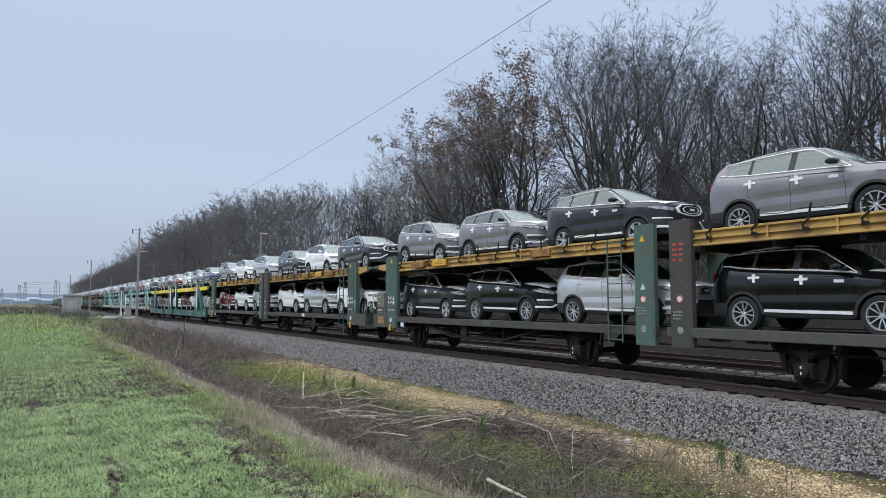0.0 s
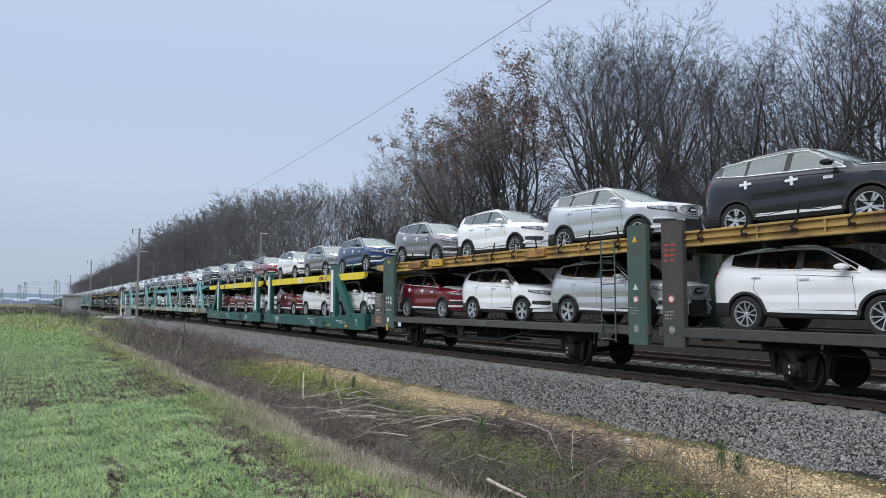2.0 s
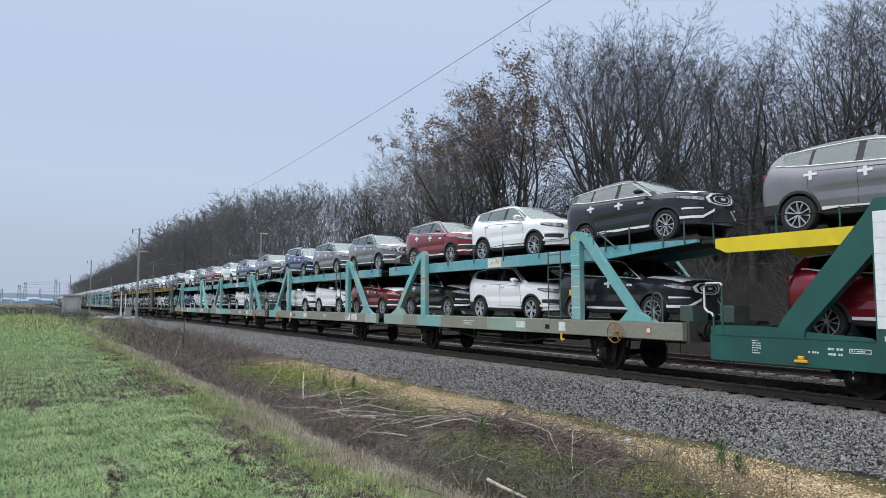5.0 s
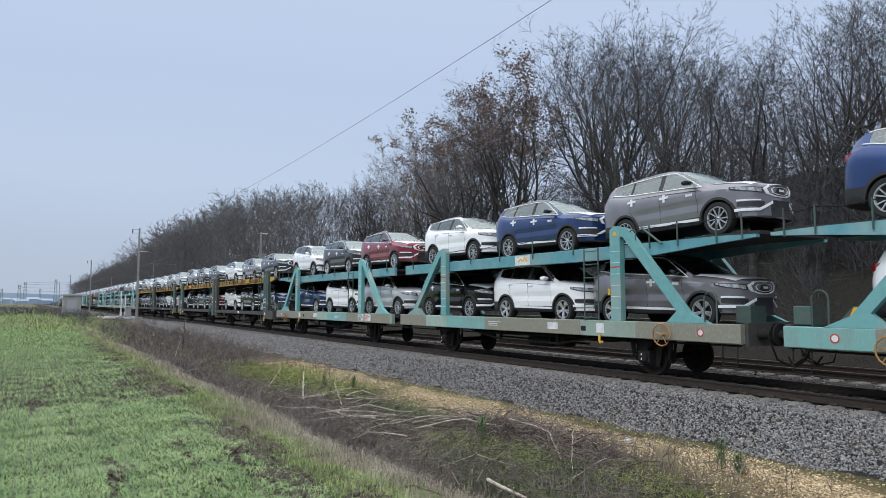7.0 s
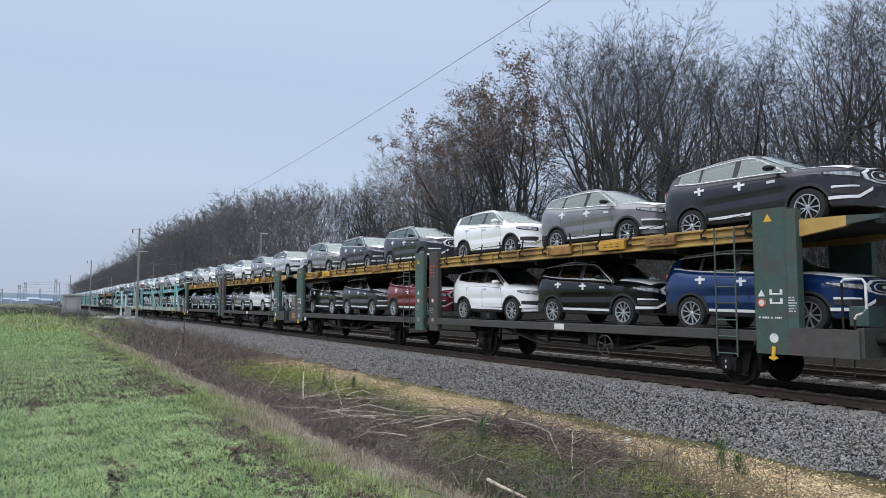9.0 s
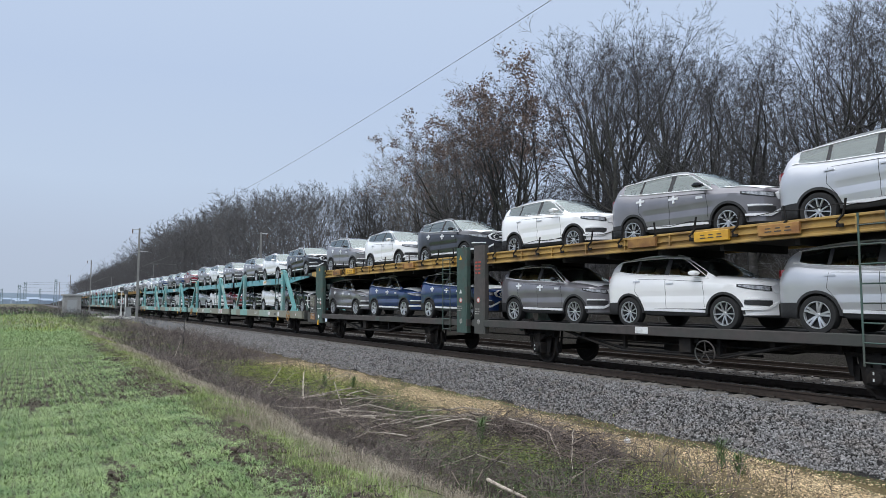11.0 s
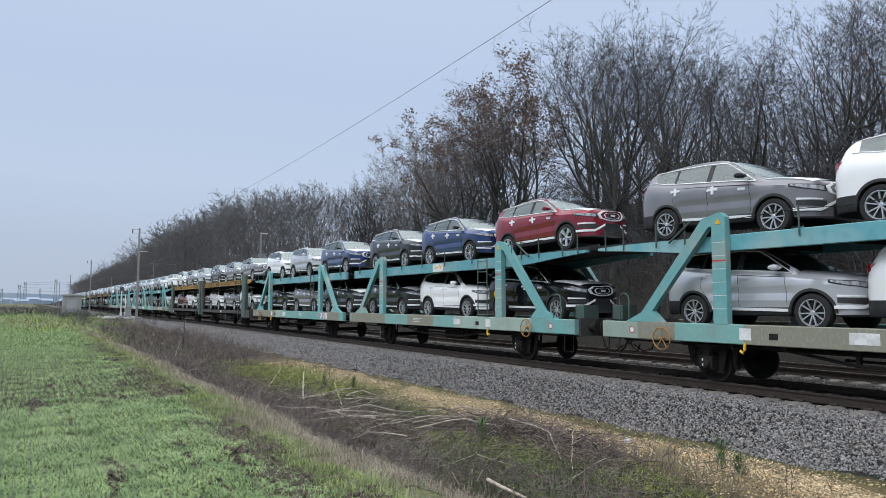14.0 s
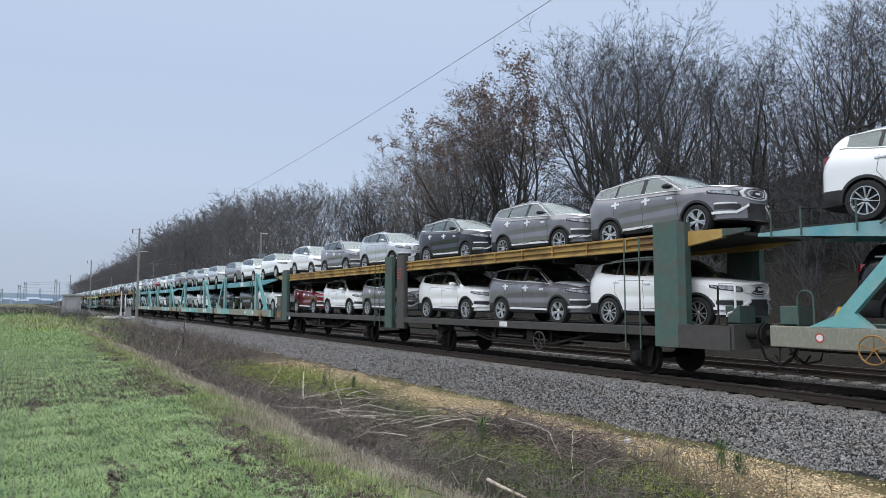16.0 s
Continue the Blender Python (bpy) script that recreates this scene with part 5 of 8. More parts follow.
def wagon_ochre():
    """Old dark wagon with box posts and an ochre upper deck."""
    root = thing("car_carrier_wagon", "grimy dark green and brown car carrier wagon with ochre upper deck", "railway wagon", "wagons of the train")
    running_gear(root)
    buffers(root, 14.92)
    y = -HALF
    for q in (1, -1):
        X = lambda v: q * v
        for s in (-1, 1):
            ys = sorted((s * (HALF - 0.02), s * (HALF - 0.16)))
            lo, hi = sorted((X(0.15), X(13.0)))
            part("side_sill", MB().box(lo, hi, ys[0], ys[1], 0.94, 1.15, 0.012), M_BROWN, root, "thin grimy brown side sill")
            lo, hi = sorted((X(13.0), X(14.9)))
            part("end_box", MB().box(lo, hi, s * HALF - 0.02 if s > 0 else -HALF, s * HALF if s > 0 else -HALF + 0.02, 0.72, 1.22, 0.004).box(lo, hi, -0.9, 0.9, 0.74, 1.1), M_BROWN, root)
            # ochre beam of I section
            yo, yi = s * (HALF - 0.19), s * (HALF - 0.27)
            yf = s * (HALF - 0.13)
            bm_ = MB()
            lo, hi = sorted((X(0.4), X(13.7)))
            a, b = sorted((yo, yi))
            bm_.box(lo, hi, a, b, 2.90, 3.22)
            bm_.prism([(X(13.7), 2.88), (X(14.7), 3.02), (X(14.7), 3.20), (X(13.7), 3.22)], *sorted((yf, yi)))
            a, b = sorted((yf, yi))
            bm_.box(lo, hi, a, b, 2.88, 2.93, 0.008)
            bm_.box(lo, hi, a, b, 3.17, 3.22, 0.008)
            bm_.box(lo, hi, a, b, 3.03, 3.05)
            for k in range(9):
                xx = X(1.2 + 1.35 * k)
                bm_.box(xx - 0.02, xx + 0.02, *sorted((yf + s * -0.01, yo)), 2.93, 3.17)
            flap = MB().prism([(X(14.7), 3.04), (X(15.25), 3.10), (X(15.25), 3.17), (X(14.7), 3.20)], *sorted((yf, yi)))
            part("beam_end", flap, M_GREENA, root, "dark flap at the beam end")
            part("deck_beam", bm_, M_OCHRE, root, "ochre flanged beam along the upper deck")
            for xp, wd in ((13.3, 0.72), (0.54 if q > 0 else 0.49, 0.58)):
                post = MB()
                ya = sorted((s * (HALF + 0.004), s * (HALF - 0.22)))
                c = 0.05
                sec = [(X(xp) - wd / 2 + c, ya[0]), (X(xp) + wd / 2 - c, ya[0]), (X(xp) + wd / 2, ya[0] + c), (X(xp) + wd / 2, ya[1] - c), (X(xp) + wd / 2 - c, ya[1]),
                       (X(xp) - wd / 2 + c, ya[1]), (X(xp) - wd / 2, ya[1] - c), (X(xp) - wd / 2, ya[0] + c)]
                post.loft([[(a2, b2, z) for a2, b2 in sec] for z in (0.72, 1.2, 3.40, 3.47)], True)
                part("post", post, M_GREENA if xp > 5 or q < 0 or s > 0 else M_BROWN, root, "tall box post with flaking dark paint")
                if xp < 5 and s < 0:
                    part("prohibition_disc", disc(X(xp), 1.76, 0.085, y - 0.005), M_WHITEP, root)
                    part("prohibition_sign", ring_sign(X(xp), 1.76, 0.085, y - 0.005), M_REDP, root)
                    part("round_mark", disc(X(xp), 1.09, 0.08, y - 0.005), M_FADED, root)
                    if q > 0:
                        tagged(part("faded_stencil", bars(X(xp) - 0.16, X(xp) + 0.18, 2.55, 3.0, 4, y - 0.005, 43, 0.8, 2), M_REDP, root, "faded red stencilled marks"), kind="stuff")
                        part("label_text", bars(X(xp) - 0.18, X(xp) + 0.18, 1.30, 1.52, 3, y - 0.005, 44, 0.8), M_FADED, root)
                    if q < 0:
                        part("warning_triangle", triangle(X(xp), 3.08, 0.14, y - 0.005), M_AMBER, root)
                        part("sign_triangle", triangle(X(xp), 1.98, 0.13, y - 0.005), M_WHITEP, root)
                        part("label_text", bars(X(xp) - 0.2, X(xp) + 0.2, 1.40, 1.60, 3, y - 0.005, 41, 0.9), M_FADED, root)
                if xp > 5:
                    rib = MB().box(X(13.74) - 0.1, X(13.74) + 0.1, *sorted((s * (HALF - 0.02), s * (HALF - 0.2))), 1.2, 3.42)
                    part("post_wing", rib, M_GREENA, root)
        lo, hi = sorted((X(0.2), X(14.8)))
        part("lower_deck", MB().box(lo, hi, -HALF + 0.17, HALF - 0.17, 1.05, 1.11), M_DECK, root, "dark grimy lower deck")
        dk = deck_plate(X(0.45), X(15.1), HALF - 0.28, 3.0, 7)
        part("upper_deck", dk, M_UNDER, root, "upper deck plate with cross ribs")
        part("end_beam", MB().box(X(14.9) - 0.06, X(14.9) + 0.06, -HALF + 0.05, HALF - 0.05, 0.74, 1.25), M_BROWN, root)
        underframe(root, *sorted((X(4.2), X(11.2))), 0.94, 0.36, M_STEELDK)
        br = MB()
        for sy in (-1, 1):
            br.tube([(X(4.4), sy * 1.2, 0.94), (X(6.2), sy * 1.2, 0.55), (X(9.2), sy * 1.2, 0.55), (X(11.0), sy * 1.2, 0.94)], 0.03, 6)
            br.box(X(8.3) - 0.15, X(8.3) + 0.15, sy * 1.2 - 0.05, sy * 1.2 + 0.05, 0.62, 0.94)
        part("truss_rod", br, M_STEELDK, root)
        if q > 0:
            ladder(root, X(12.35), M_GREENA, 0.62, 3.2, w=0.46)
        else:
            ladder(root, X(1.35), M_GREENA, 0.75, 3.2, w=0.46)
            part("pale_plate", MB().box(X(12.4) - 0.12, X(12.4) + 0.12, y + 0.0, y + 0.016, 0.79, 0.94), M_SKYBLUE, root, "small pale blue plate below the sill")
        end_rail(root, X(14.62), X(15.02), M_STEELDK, 1.2, 2.08)
        xs = [X(1.2 + 1.05 * k) for k in range(12)]
        for i, x in enumerate(xs):
            ck = MB().tube([(x + 0.05, y + 0.1, 3.02), (x, y + 0.08, 3.10), (x + 0.10, y + 0.11, 3.22), (x + (0.16 if i % 3 else 0.05), y + 0.11, 3.50)], 0.022, 5)
            ck.box(x - 0.02, x + 0.1, y + 0.09, y + 0.13, 3.0, 3.06)
            part("lashing_hook", ck, M_STEELDK, root, "bent dark lashing bar")
        rope(root, xs, 3.42, M_STEELDK, y + 0.11)
        for k, xa in enumerate((10.6, 9.1, 7.2) if q > 0 else (11.3, 9.8, 4.3)):
            pl = part("beam_panel", MB().box(X(xa) - 0.42, X(xa) + 0.42, y + 0.06, y + 0.128, 2.95, 3.17, 0.012), M_PANEL if k == 1 else M_ORANGE, root, "worn orange panel on the beam")
            if k < 2:
                bb = MB()
                for o in (-0.2, 0.0, 0.2):
                    bb.box(X(xa) + o - 0.07, X(xa) + o + 0.07, y + 0.054, y + 0.062, 3.02, 3.04)
                    bb.box(X(xa) + o - 0.05, X(xa) + o + 0.05, y + 0.054, y + 0.062, 3.08, 3.10)
                part("panel_writing", bb, M_BROWN, pl)
        wheel_chocks(root, 1.11, [X(v) for v in (2.3, 6.7, 11.4)])
        # marks on the end post
        part("warning_triangle", triangle(X(13.3), 3.22, 0.15, y - 0.005), M_AMBER, root)
        part("sign_triangle", triangle(X(13.12), 1.80, 0.13, y - 0.005), M_WHITEP, root)
        part("prohibition_disc", disc(X(13.12), 1.68, 0.085, y - 0.005), M_WHITEP, root)
        part("prohibition_sign", ring_sign(X(13.12), 1.68, 0.085, y - 0.005), M_REDP, root)
        sg = MB()
        for zz in (1.83, 1.66):
            sg.box(X(13.42) - 0.13, X(13.42) + 0.13, y - 0.009, y - 0.005, zz, zz + 0.03)
            sg.box(X(13.42) - 0.13, X(13.42) - 0.08, y - 0.009, y - 0.005, zz + 0.03, zz + 0.10)
            sg.box(X(13.42) + 0.08, X(13.42) + 0.13, y - 0.009, y - 0.005, zz + 0.03, zz + 0.10)
        part("coupling_sign", sg, M_WHITEP, root)
        part("label_text", bars(X(13.3) - 0.25, X(13.3) + 0.3, 1.36, 1.44, 1, y - 0.005, 5, 1.0), M_WHITEP, root)
        part("load_table", bars(X(13.74) - 0.09, X(13.74) + 0.09, 1.5, 1.8, 6, y + 0.018, 9, 1.0), M_WHITEP, root)
        part("round_mark", disc(X(13.35), 1.02, 0.09, y - 0.005), M_WHITEP, root)
        hk = MB().tube([(X(13.35), y - 0.02, 0.86), (X(13.35), y - 0.04, 0.72), (X(13.35), y - 0.04, 0.64)], 0.035, 6)
        hk.tube([(X(13.27), y - 0.04, 0.66), (X(13.35), y - 0.04, 0.62), (X(13.43), y - 0.04, 0.66)], 0.025, 6)
        part("tow_hook", hk, M_AMBER, root)
        part("info_panel", plate(X(7.0), X(7.0) + 0.38, 0.98, 1.13, y + 0.018), M_WHITEP if q > 0 else M_GREENA, root)
        if q < 0:
            lo, hi = sorted((X(13.70), X(14.56)))
            hw = part("side_panel", MB().box(lo, hi, y - 0.006, y + 0.01, 0.72, 2.06, 0.004), M_BROWN, root, "grimy brown panel with rows of white writing")
            part("upper_plate", MB().box(lo + 0.03, lo + 0.62, y - 0.012, y - 0.006, 1.50, 2.03, 0.003), M_OLIVE, hw, "olive plate with a white outlined block of writing")
            part("plate_outline", ring_plate(lo + 0.325, 1.79, 0.52, 0.44, y - 0.012), M_FADED, hw)
            part("panel_writing", bars(lo + 0.10, lo + 0.55, 1.60, 1.98, 3, y - 0.012, 11, 0.75), M_FADED, hw)
            part("plate_outline", ring_plate(lo + 0.40, 1.24, 0.64, 0.10, y - 0.006), M_FADED, hw)
            grid = part("grid_plate", MB().box(lo + 0.10, lo + 0.66, y - 0.012, y - 0.006, 0.86, 1.15, 0.003), M_ORANGE, hw, "rust-brown plate ruled into a grid")
            part("panel_writing", bars(lo + 0.13, lo + 0.63, 0.89, 1.13, 4, y - 0.012, 12, 0.9, 3), M_FADED, grid)
            word = bpy.data.curves.new("wagon_class", "FONT")
            word.body, word.size, word.extrude = "Laaers", 0.15, 0.001
            word.materials.append(M_WHITEP)
            wd = new("wagon_class", word)
            wd.parent = hw
            wd.matrix_basis = pose(lo + 0.10, y - 0.009, 1.36, 90, 0, 0)
    handwheel(root, 9.0, 0.66, M_BROWN)
    return root


def wagon_green():
    """Freshly painted green wagon with a bright yellow upper deck."""
    root = thing("car_carrier_wagon", "fresh dark green car carrier wagon with bright yellow upper deck", "railway wagon", "wagons of the train")
    running_gear(root)
    buffers(root, 14.92)
    y = -HALF
    for q in (1, -1):
        X = lambda v: q * v
        for s in (-1, 1):
            ys = sorted((s * HALF, s * (HALF - 0.14)))
            lo, hi = sorted((X(0.42), X(14.9)))
            sill = MB().box(lo, hi, ys[0], ys[1], 0.52, 1.04, 0.012)
            sill.prism([(X(11.66), 1.03), (X(11.75), 1.09), (X(13.0), 1.16), (X(13.6), 1.23), (X(14.8), 1.23), (X(14.86), 1.03)], *sorted((s * (HALF - 0.035), s * (HALF - 0.06))))
            lo, hi = sorted((X(11.66), X(14.9)))
            sill.box(lo, hi, *sorted((s * (HALF + 0.012), s * (HALF - 0.06))), 1.03, 1.05)
            part("side_sill", sill, M_GREENB, root, "deep glossy green side sill")
            yb = sorted((s * (HALF - 0.05), s * (HALF - 0.20)))
            beam = MB().prism([(X(0.5), 2.80), (X(0.75), 2.67), (X(14.5), 2.69), (X(14.75), 2.80), (X(14.75), 2.99), (X(0.5), 3.01)], yb[0], yb[1])
            part("deck_beam", beam, M_YELLOW, root, "bright yellow upper deck beam")
            for xp in (11.35, 1.45 if q > 0 else 1.35):
                ya = sorted((s * (HALF + 0.004), s * (HALF - 0.2)))
                lo, hi = X(xp) - 0.30, X(xp) + 0.30
                post = MB().prism([(lo, 0.60), (hi, 0.60), (hi, 3.34), (hi - 0.06, 3.42), (lo + 0.06, 3.42), (lo, 3.34)], ya[0], ya[1])
                if xp > 5:
                    yc = sorted((s * HALF, s * (HALF - 0.19)))
                    post.prism([(X(xp + 0.28), 3.36), (X(xp + 0.43), 3.15), (X(xp + 1.93), 1.40), (X(xp + 2.07), 1.2), (X(xp + 2.07), 1.04), (X(xp + 1.55), 1.04), (X(xp + 1.52), 1.2), (X(xp + 0.28), 2.52)], yc[0], yc[1])
                part("post", post, M_GREENB, root, "green box post")
                if s < 0:
                    tp = MB().box(X(xp) - 0.27, X(xp) + 0.03, y - 0.010, y - 0.004, 1.25, 3.20)
                    t1 = part("tape_panel", tp, M_TAPE, root, "white wrinkled tape on the post")
                    bl = MB()
                    for k in range(7):
                        bl.box(X(xp) - 0.27, X(xp) + 0.03, y - 0.0125, y - 0.0095, 1.45 + 0.26 * k, 1.456 + 0.26 * k)
                    part("tape_edge", bl, M_GALV, t1)
        lo, hi = sorted((X(0.45), X(14.8)))
        part("lower_deck", MB().box(lo, hi, -HALF + 0.15, HALF - 0.15, 0.93, 0.99), M_DECK, root, "dark lower deck")
        dk = deck_plate(X(0.5), X(15.2), HALF - 0.2, 2.94, 7, 0.06)
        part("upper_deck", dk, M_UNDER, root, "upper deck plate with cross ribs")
        part("end_beam", MB().box(X(14.9) - 0.06, X(14.9) + 0.06, -HALF + 0.1, HALF - 0.1, 0.7, 1.2), M_GREENB, root)
        underframe(root, *sorted((X(4.2), X(11.2))), 0.9, 0.4, M_STEELDK)
        ladder(root, X(10.78) if q > 0 else X(2.1), M_GALV, 0.98, 3.05, w=0.46, hoop=True)
        end_rail(root, X(14.62), X(15.05), M_GREENB, 1.2, 2.08)
        sx = [X(v) for v in (0.9, 2.2, 3.7, 5.2, 6.7, 8.2, 9.7, 12.2, 13.4, 14.8)]
        stakes(root, sx, 3.0, M_GREENB, 0.36, 0.0, y + 0.07)
        rope(root, sx, 3.34, M_STEELDK, y + 0.07, 0.012)
        part("logo_panel", plate(X(6.7) - 0.33, X(6.7) + 0.33, 2.70, 2.98, y + 0.05), M_WHITEP, root, "white panel with an amber roof shape")
        xq = X(6.7) - 0.33
        lg = MB().prism([(xq + 0.15, 2.84), (xq + 0.3, 2.93), (xq + 0.38, 2.88), (xq + 0.46, 2.96), (xq + 0.6, 2.84), (xq + 0.5, 2.84), (xq + 0.44, 2.9), (xq + 0.38, 2.84), (xq + 0.3, 2.89), (xq + 0.23, 2.84)], y + 0.04, y + 0.047)
        part("logo_shape", lg, M_AMBER, root)
        part("logo_text", bars(xq + 0.06, xq + 0.62, 2.72, 2.80, 1, y + 0.046, 3, 1.0), M_GALV, root)
        wp = part("warning_panel", plate(X(9.7) - 0.26, X(9.7) + 0.26, 2.76, 2.92, y + 0.05), M_BROWN, root)
        part("warning_triangle", triangle(X(9.7) - 0.12, 2.78, 0.12, y + 0.046), M_AMBER, wp)
        part("warning_disc", disc(X(9.7) + 0.12, 2.84, 0.06, y + 0.046), M_REDP, wp)
        part("warning_triangle", triangle(X(10.2), 2.77, 0.13, y + 0.05), M_BROWN, root)
        for line, (words, dx) in enumerate((("Tragf\u00e4higkeit: Oberdeck", 0.0), ("Unterdeck", 0.5), ("max. Radlast", 0.5))):
            word = bpy.data.curves.new("sill_writing", "FONT")
            word.body, word.size, word.extrude = words, 0.115, 0.001
            word.materials.append(M_WHITEP)
            wd = new("sill_writing", word)
            wd.parent = root
            wd.matrix_basis = pose(X(8.5) - 0.62 + dx, y - 0.003, 0.86 - 0.115 * line, 90, 0, 0)
        part("label_text", bars(X(3.3) - 0.6, X(3.3) + 0.2, 0.62, 0.92, 6, y, 22, 0.8), M_WHITEP, root)
        part("round_mark", disc(X(11.2), 0.80, 0.09, y), M_WHITEP, root)
        part("round_ring", ring_sign(X(11.2), 0.80, 0.08, y), M_DARKP, root)
        part("tow_bracket", MB().box(X(11.0) - 0.28, X(11.0) + 0.05, y - 0.03, y, 0.60, 0.66, 0.01), M_AMBER, root)
        part("socket_box", plate(X(10.2) - 0.12, X(10.2) + 0.12, 0.64, 0.78, y), M_STEELDK, root)
        cs = MB()
        cs.box(X(11.4) - 0.12, X(11.4) + 0.12, y - 0.009, y - 0.004, 1.05, 1.07)
        cs.box(X(11.4) - 0.12, X(11.4) - 0.08, y - 0.009, y - 0.004, 1.07, 1.13)
        cs.box(X(11.4) + 0.08, X(11.4) + 0.12, y - 0.009, y - 0.004, 1.07, 1.13)
        part("coupling_sign", cs, M_WHITEP, root)
        part("load_table", bars(X(13.95), X(13.95) + 0.2, 0.7, 0.98, 6, y, 24, 1.0), M_WHITEP, root)
        part("label_frame", ring_plate(X(11.92), 0.86, 0.36, 0.075, y), M_WHITEP, root, "white outlined box of writing")
        part("label_text", bars(X(11.92) - 0.15, X(11.92) + 0.15, 0.835, 0.885, 1, y, 25, 1.0), M_WHITEP, root)
        part("length_marks", bars(X(12.32) - 0.15, X(12.32) + 0.17, 0.74, 0.92, 2, y, 26, 0.9), M_WHITEP, root)
        hook = MB().box(X(12.95) - 0.12, X(12.95) + 0.12, y - 0.05, y, 0.60, 0.65, 0.01)
        hook.box(X(12.95) - 0.05, X(12.95) + 0.05, y - 0.05, y, 0.65, 0.72, 0.01)
        part("tow_hook", hook, M_AMBER, root, "yellow rope hook below the sill")
        part("lifting_sign", bars(X(12.7) - 0.13, X(12.7) + 0.13, 0.76, 0.84, 1, y, 27, 1.0), M_WHITEP, root)
        wheel_chocks(root, 0.99, [X(v) for v in (2.3, 6.7, 11.0)])
    handwheel(root, -4.9, 0.84, M_BROWN, y - 0.06)
    return root


# ---- the wood ----
M_BARK = mat("bare_branch_bark", (0.024, 0.023, 0.021), (0.048, 0.045, 0.040), 0.95, scale=5, stain=(0.05, 0.056, 0.036), sscale=0.6, samount=0.4, each=0.25)
M_TWIG = mat("fine_bare_twigs", (0.048, 0.047, 0.050), (0.086, 0.084, 0.087), 0.95, scale=2, each=0.25)
M_PALETWIG = mat("pale_feathery_twigs", (0.11, 0.10, 0.09), (0.17, 0.155, 0.14), 0.95, scale=2)
# paler than the near twigs: the haze of distance is put into the colour
M_FARTWIG_HAZE = mat("far_wood_twigs_haze_grey", (0.105, 0.100, 0.103), (0.155, 0.150, 0.152), 0.95, scale=0.5, each=0.2)
M_OAKLEAF = mat("withered_oak_leaves", (0.115, 0.080, 0.066), (0.20, 0.145, 0.12), 0.85, scale=3, island=0.35)


def frusta(segs, sides):
    """Tapered tubes for arrays of segments (x0 y0 z0 r0 x1 y1 z1 r1)."""
    s = np.asarray(segs, dtype=np.float64)
    p0, r0, p1, r1 = s[:, 0:3], s[:, 3], s[:, 4:7], s[:, 7]
    d = p1 - p0
    d /= np.maximum(1e-9, np.linalg.norm(d, axis=1))[:, None]
    ref = np.where(np.abs(d[:, 2:3]) < 0.9, np.array([[0, 0, 1.0]]), np.array([[1.0, 0, 0]]))
    u = np.cross(d, ref)
    u /= np.linalg.norm(u, axis=1)[:, None]
    w = np.cross(d, u)
    a = np.arange(sides) * 2 * np.pi / sides
    ca, sa = np.cos(a), np.sin(a)
    off = u[:, None, :] * ca[None, :, None] + w[:, None, :] * sa[None, :, None]
    v0 = p0[:, None, :] + off * r0[:, None, None]
    v1 = p1[:, None, :] + off * r1[:, None, None]
    v = np.concatenate([v0, v1], axis=1).reshape(-1, 3)
    n = len(s)
    i = np.arange(sides)
    j = (i + 1) % sides
    f = np.stack([i, j, j + sides, i + sides], axis=1)[None] + (np.arange(n) * 2 * sides)[:, None, None]
    return v, f.reshape(-1, 4)


def ribbons(segs):
    """Twigs finer than a finger's breadth, as narrow strips turned at random."""
    s = np.asarray(segs, dtype=np.float64)
    rnd = np.random.RandomState(1)
    d = s[:, 4:7] - s[:, 0:3]
    u = np.cross(d, rnd.normal(0, 1, (len(s), 3)))
    u /= np.maximum(1e-9, np.linalg.norm(u, axis=1))[:, None]
    a, b = u * s[:, 3:4], u * s[:, 7:8]
    v = np.stack([s[:, 0:3] - a, s[:, 0:3] + a, s[:, 4:7] + b, s[:, 4:7] - b], axis=1).reshape(-1, 3)
    return v, np.arange(len(s) * 4).reshape(-1, 4)


def joined_soup(name, parts_, material):
    """One mesh from several arrays of quads or triangles, all cut to triangles."""
    vs, fs, base = [], [], 0
    for v, f in parts_:
        if f.shape[1] == 4:
            f = np.concatenate([f[:, [0, 1, 2]], f[:, [0, 2, 3]]])
        vs.append(v)
        fs.append(f + base)
        base += len(v)
    return soup(name, np.concatenate(vs), np.concatenate(fs), material, True)


def unit(v):
    n = math.sqrt(v[0] ** 2 + v[1] ** 2 + v[2] ** 2) or 1.0
    return (v[0] / n, v[1] / n, v[2] / n)


LEVELS = ((6, 0.05, 0.02), (10, 0.10, 0.05), (7, 0.17, 0.055), (5, 0.21, 0.05), (3, 0.24, 0.04))   # pieces, wander and lift of trunk, limb, bough, branch and twig
SHOOTS = ((0.55, 0.8), (0.2, 1.1), (0.15, 1.0), (0.1, 1.3))   # where side shoots begin along a piece and how many grow at each joint


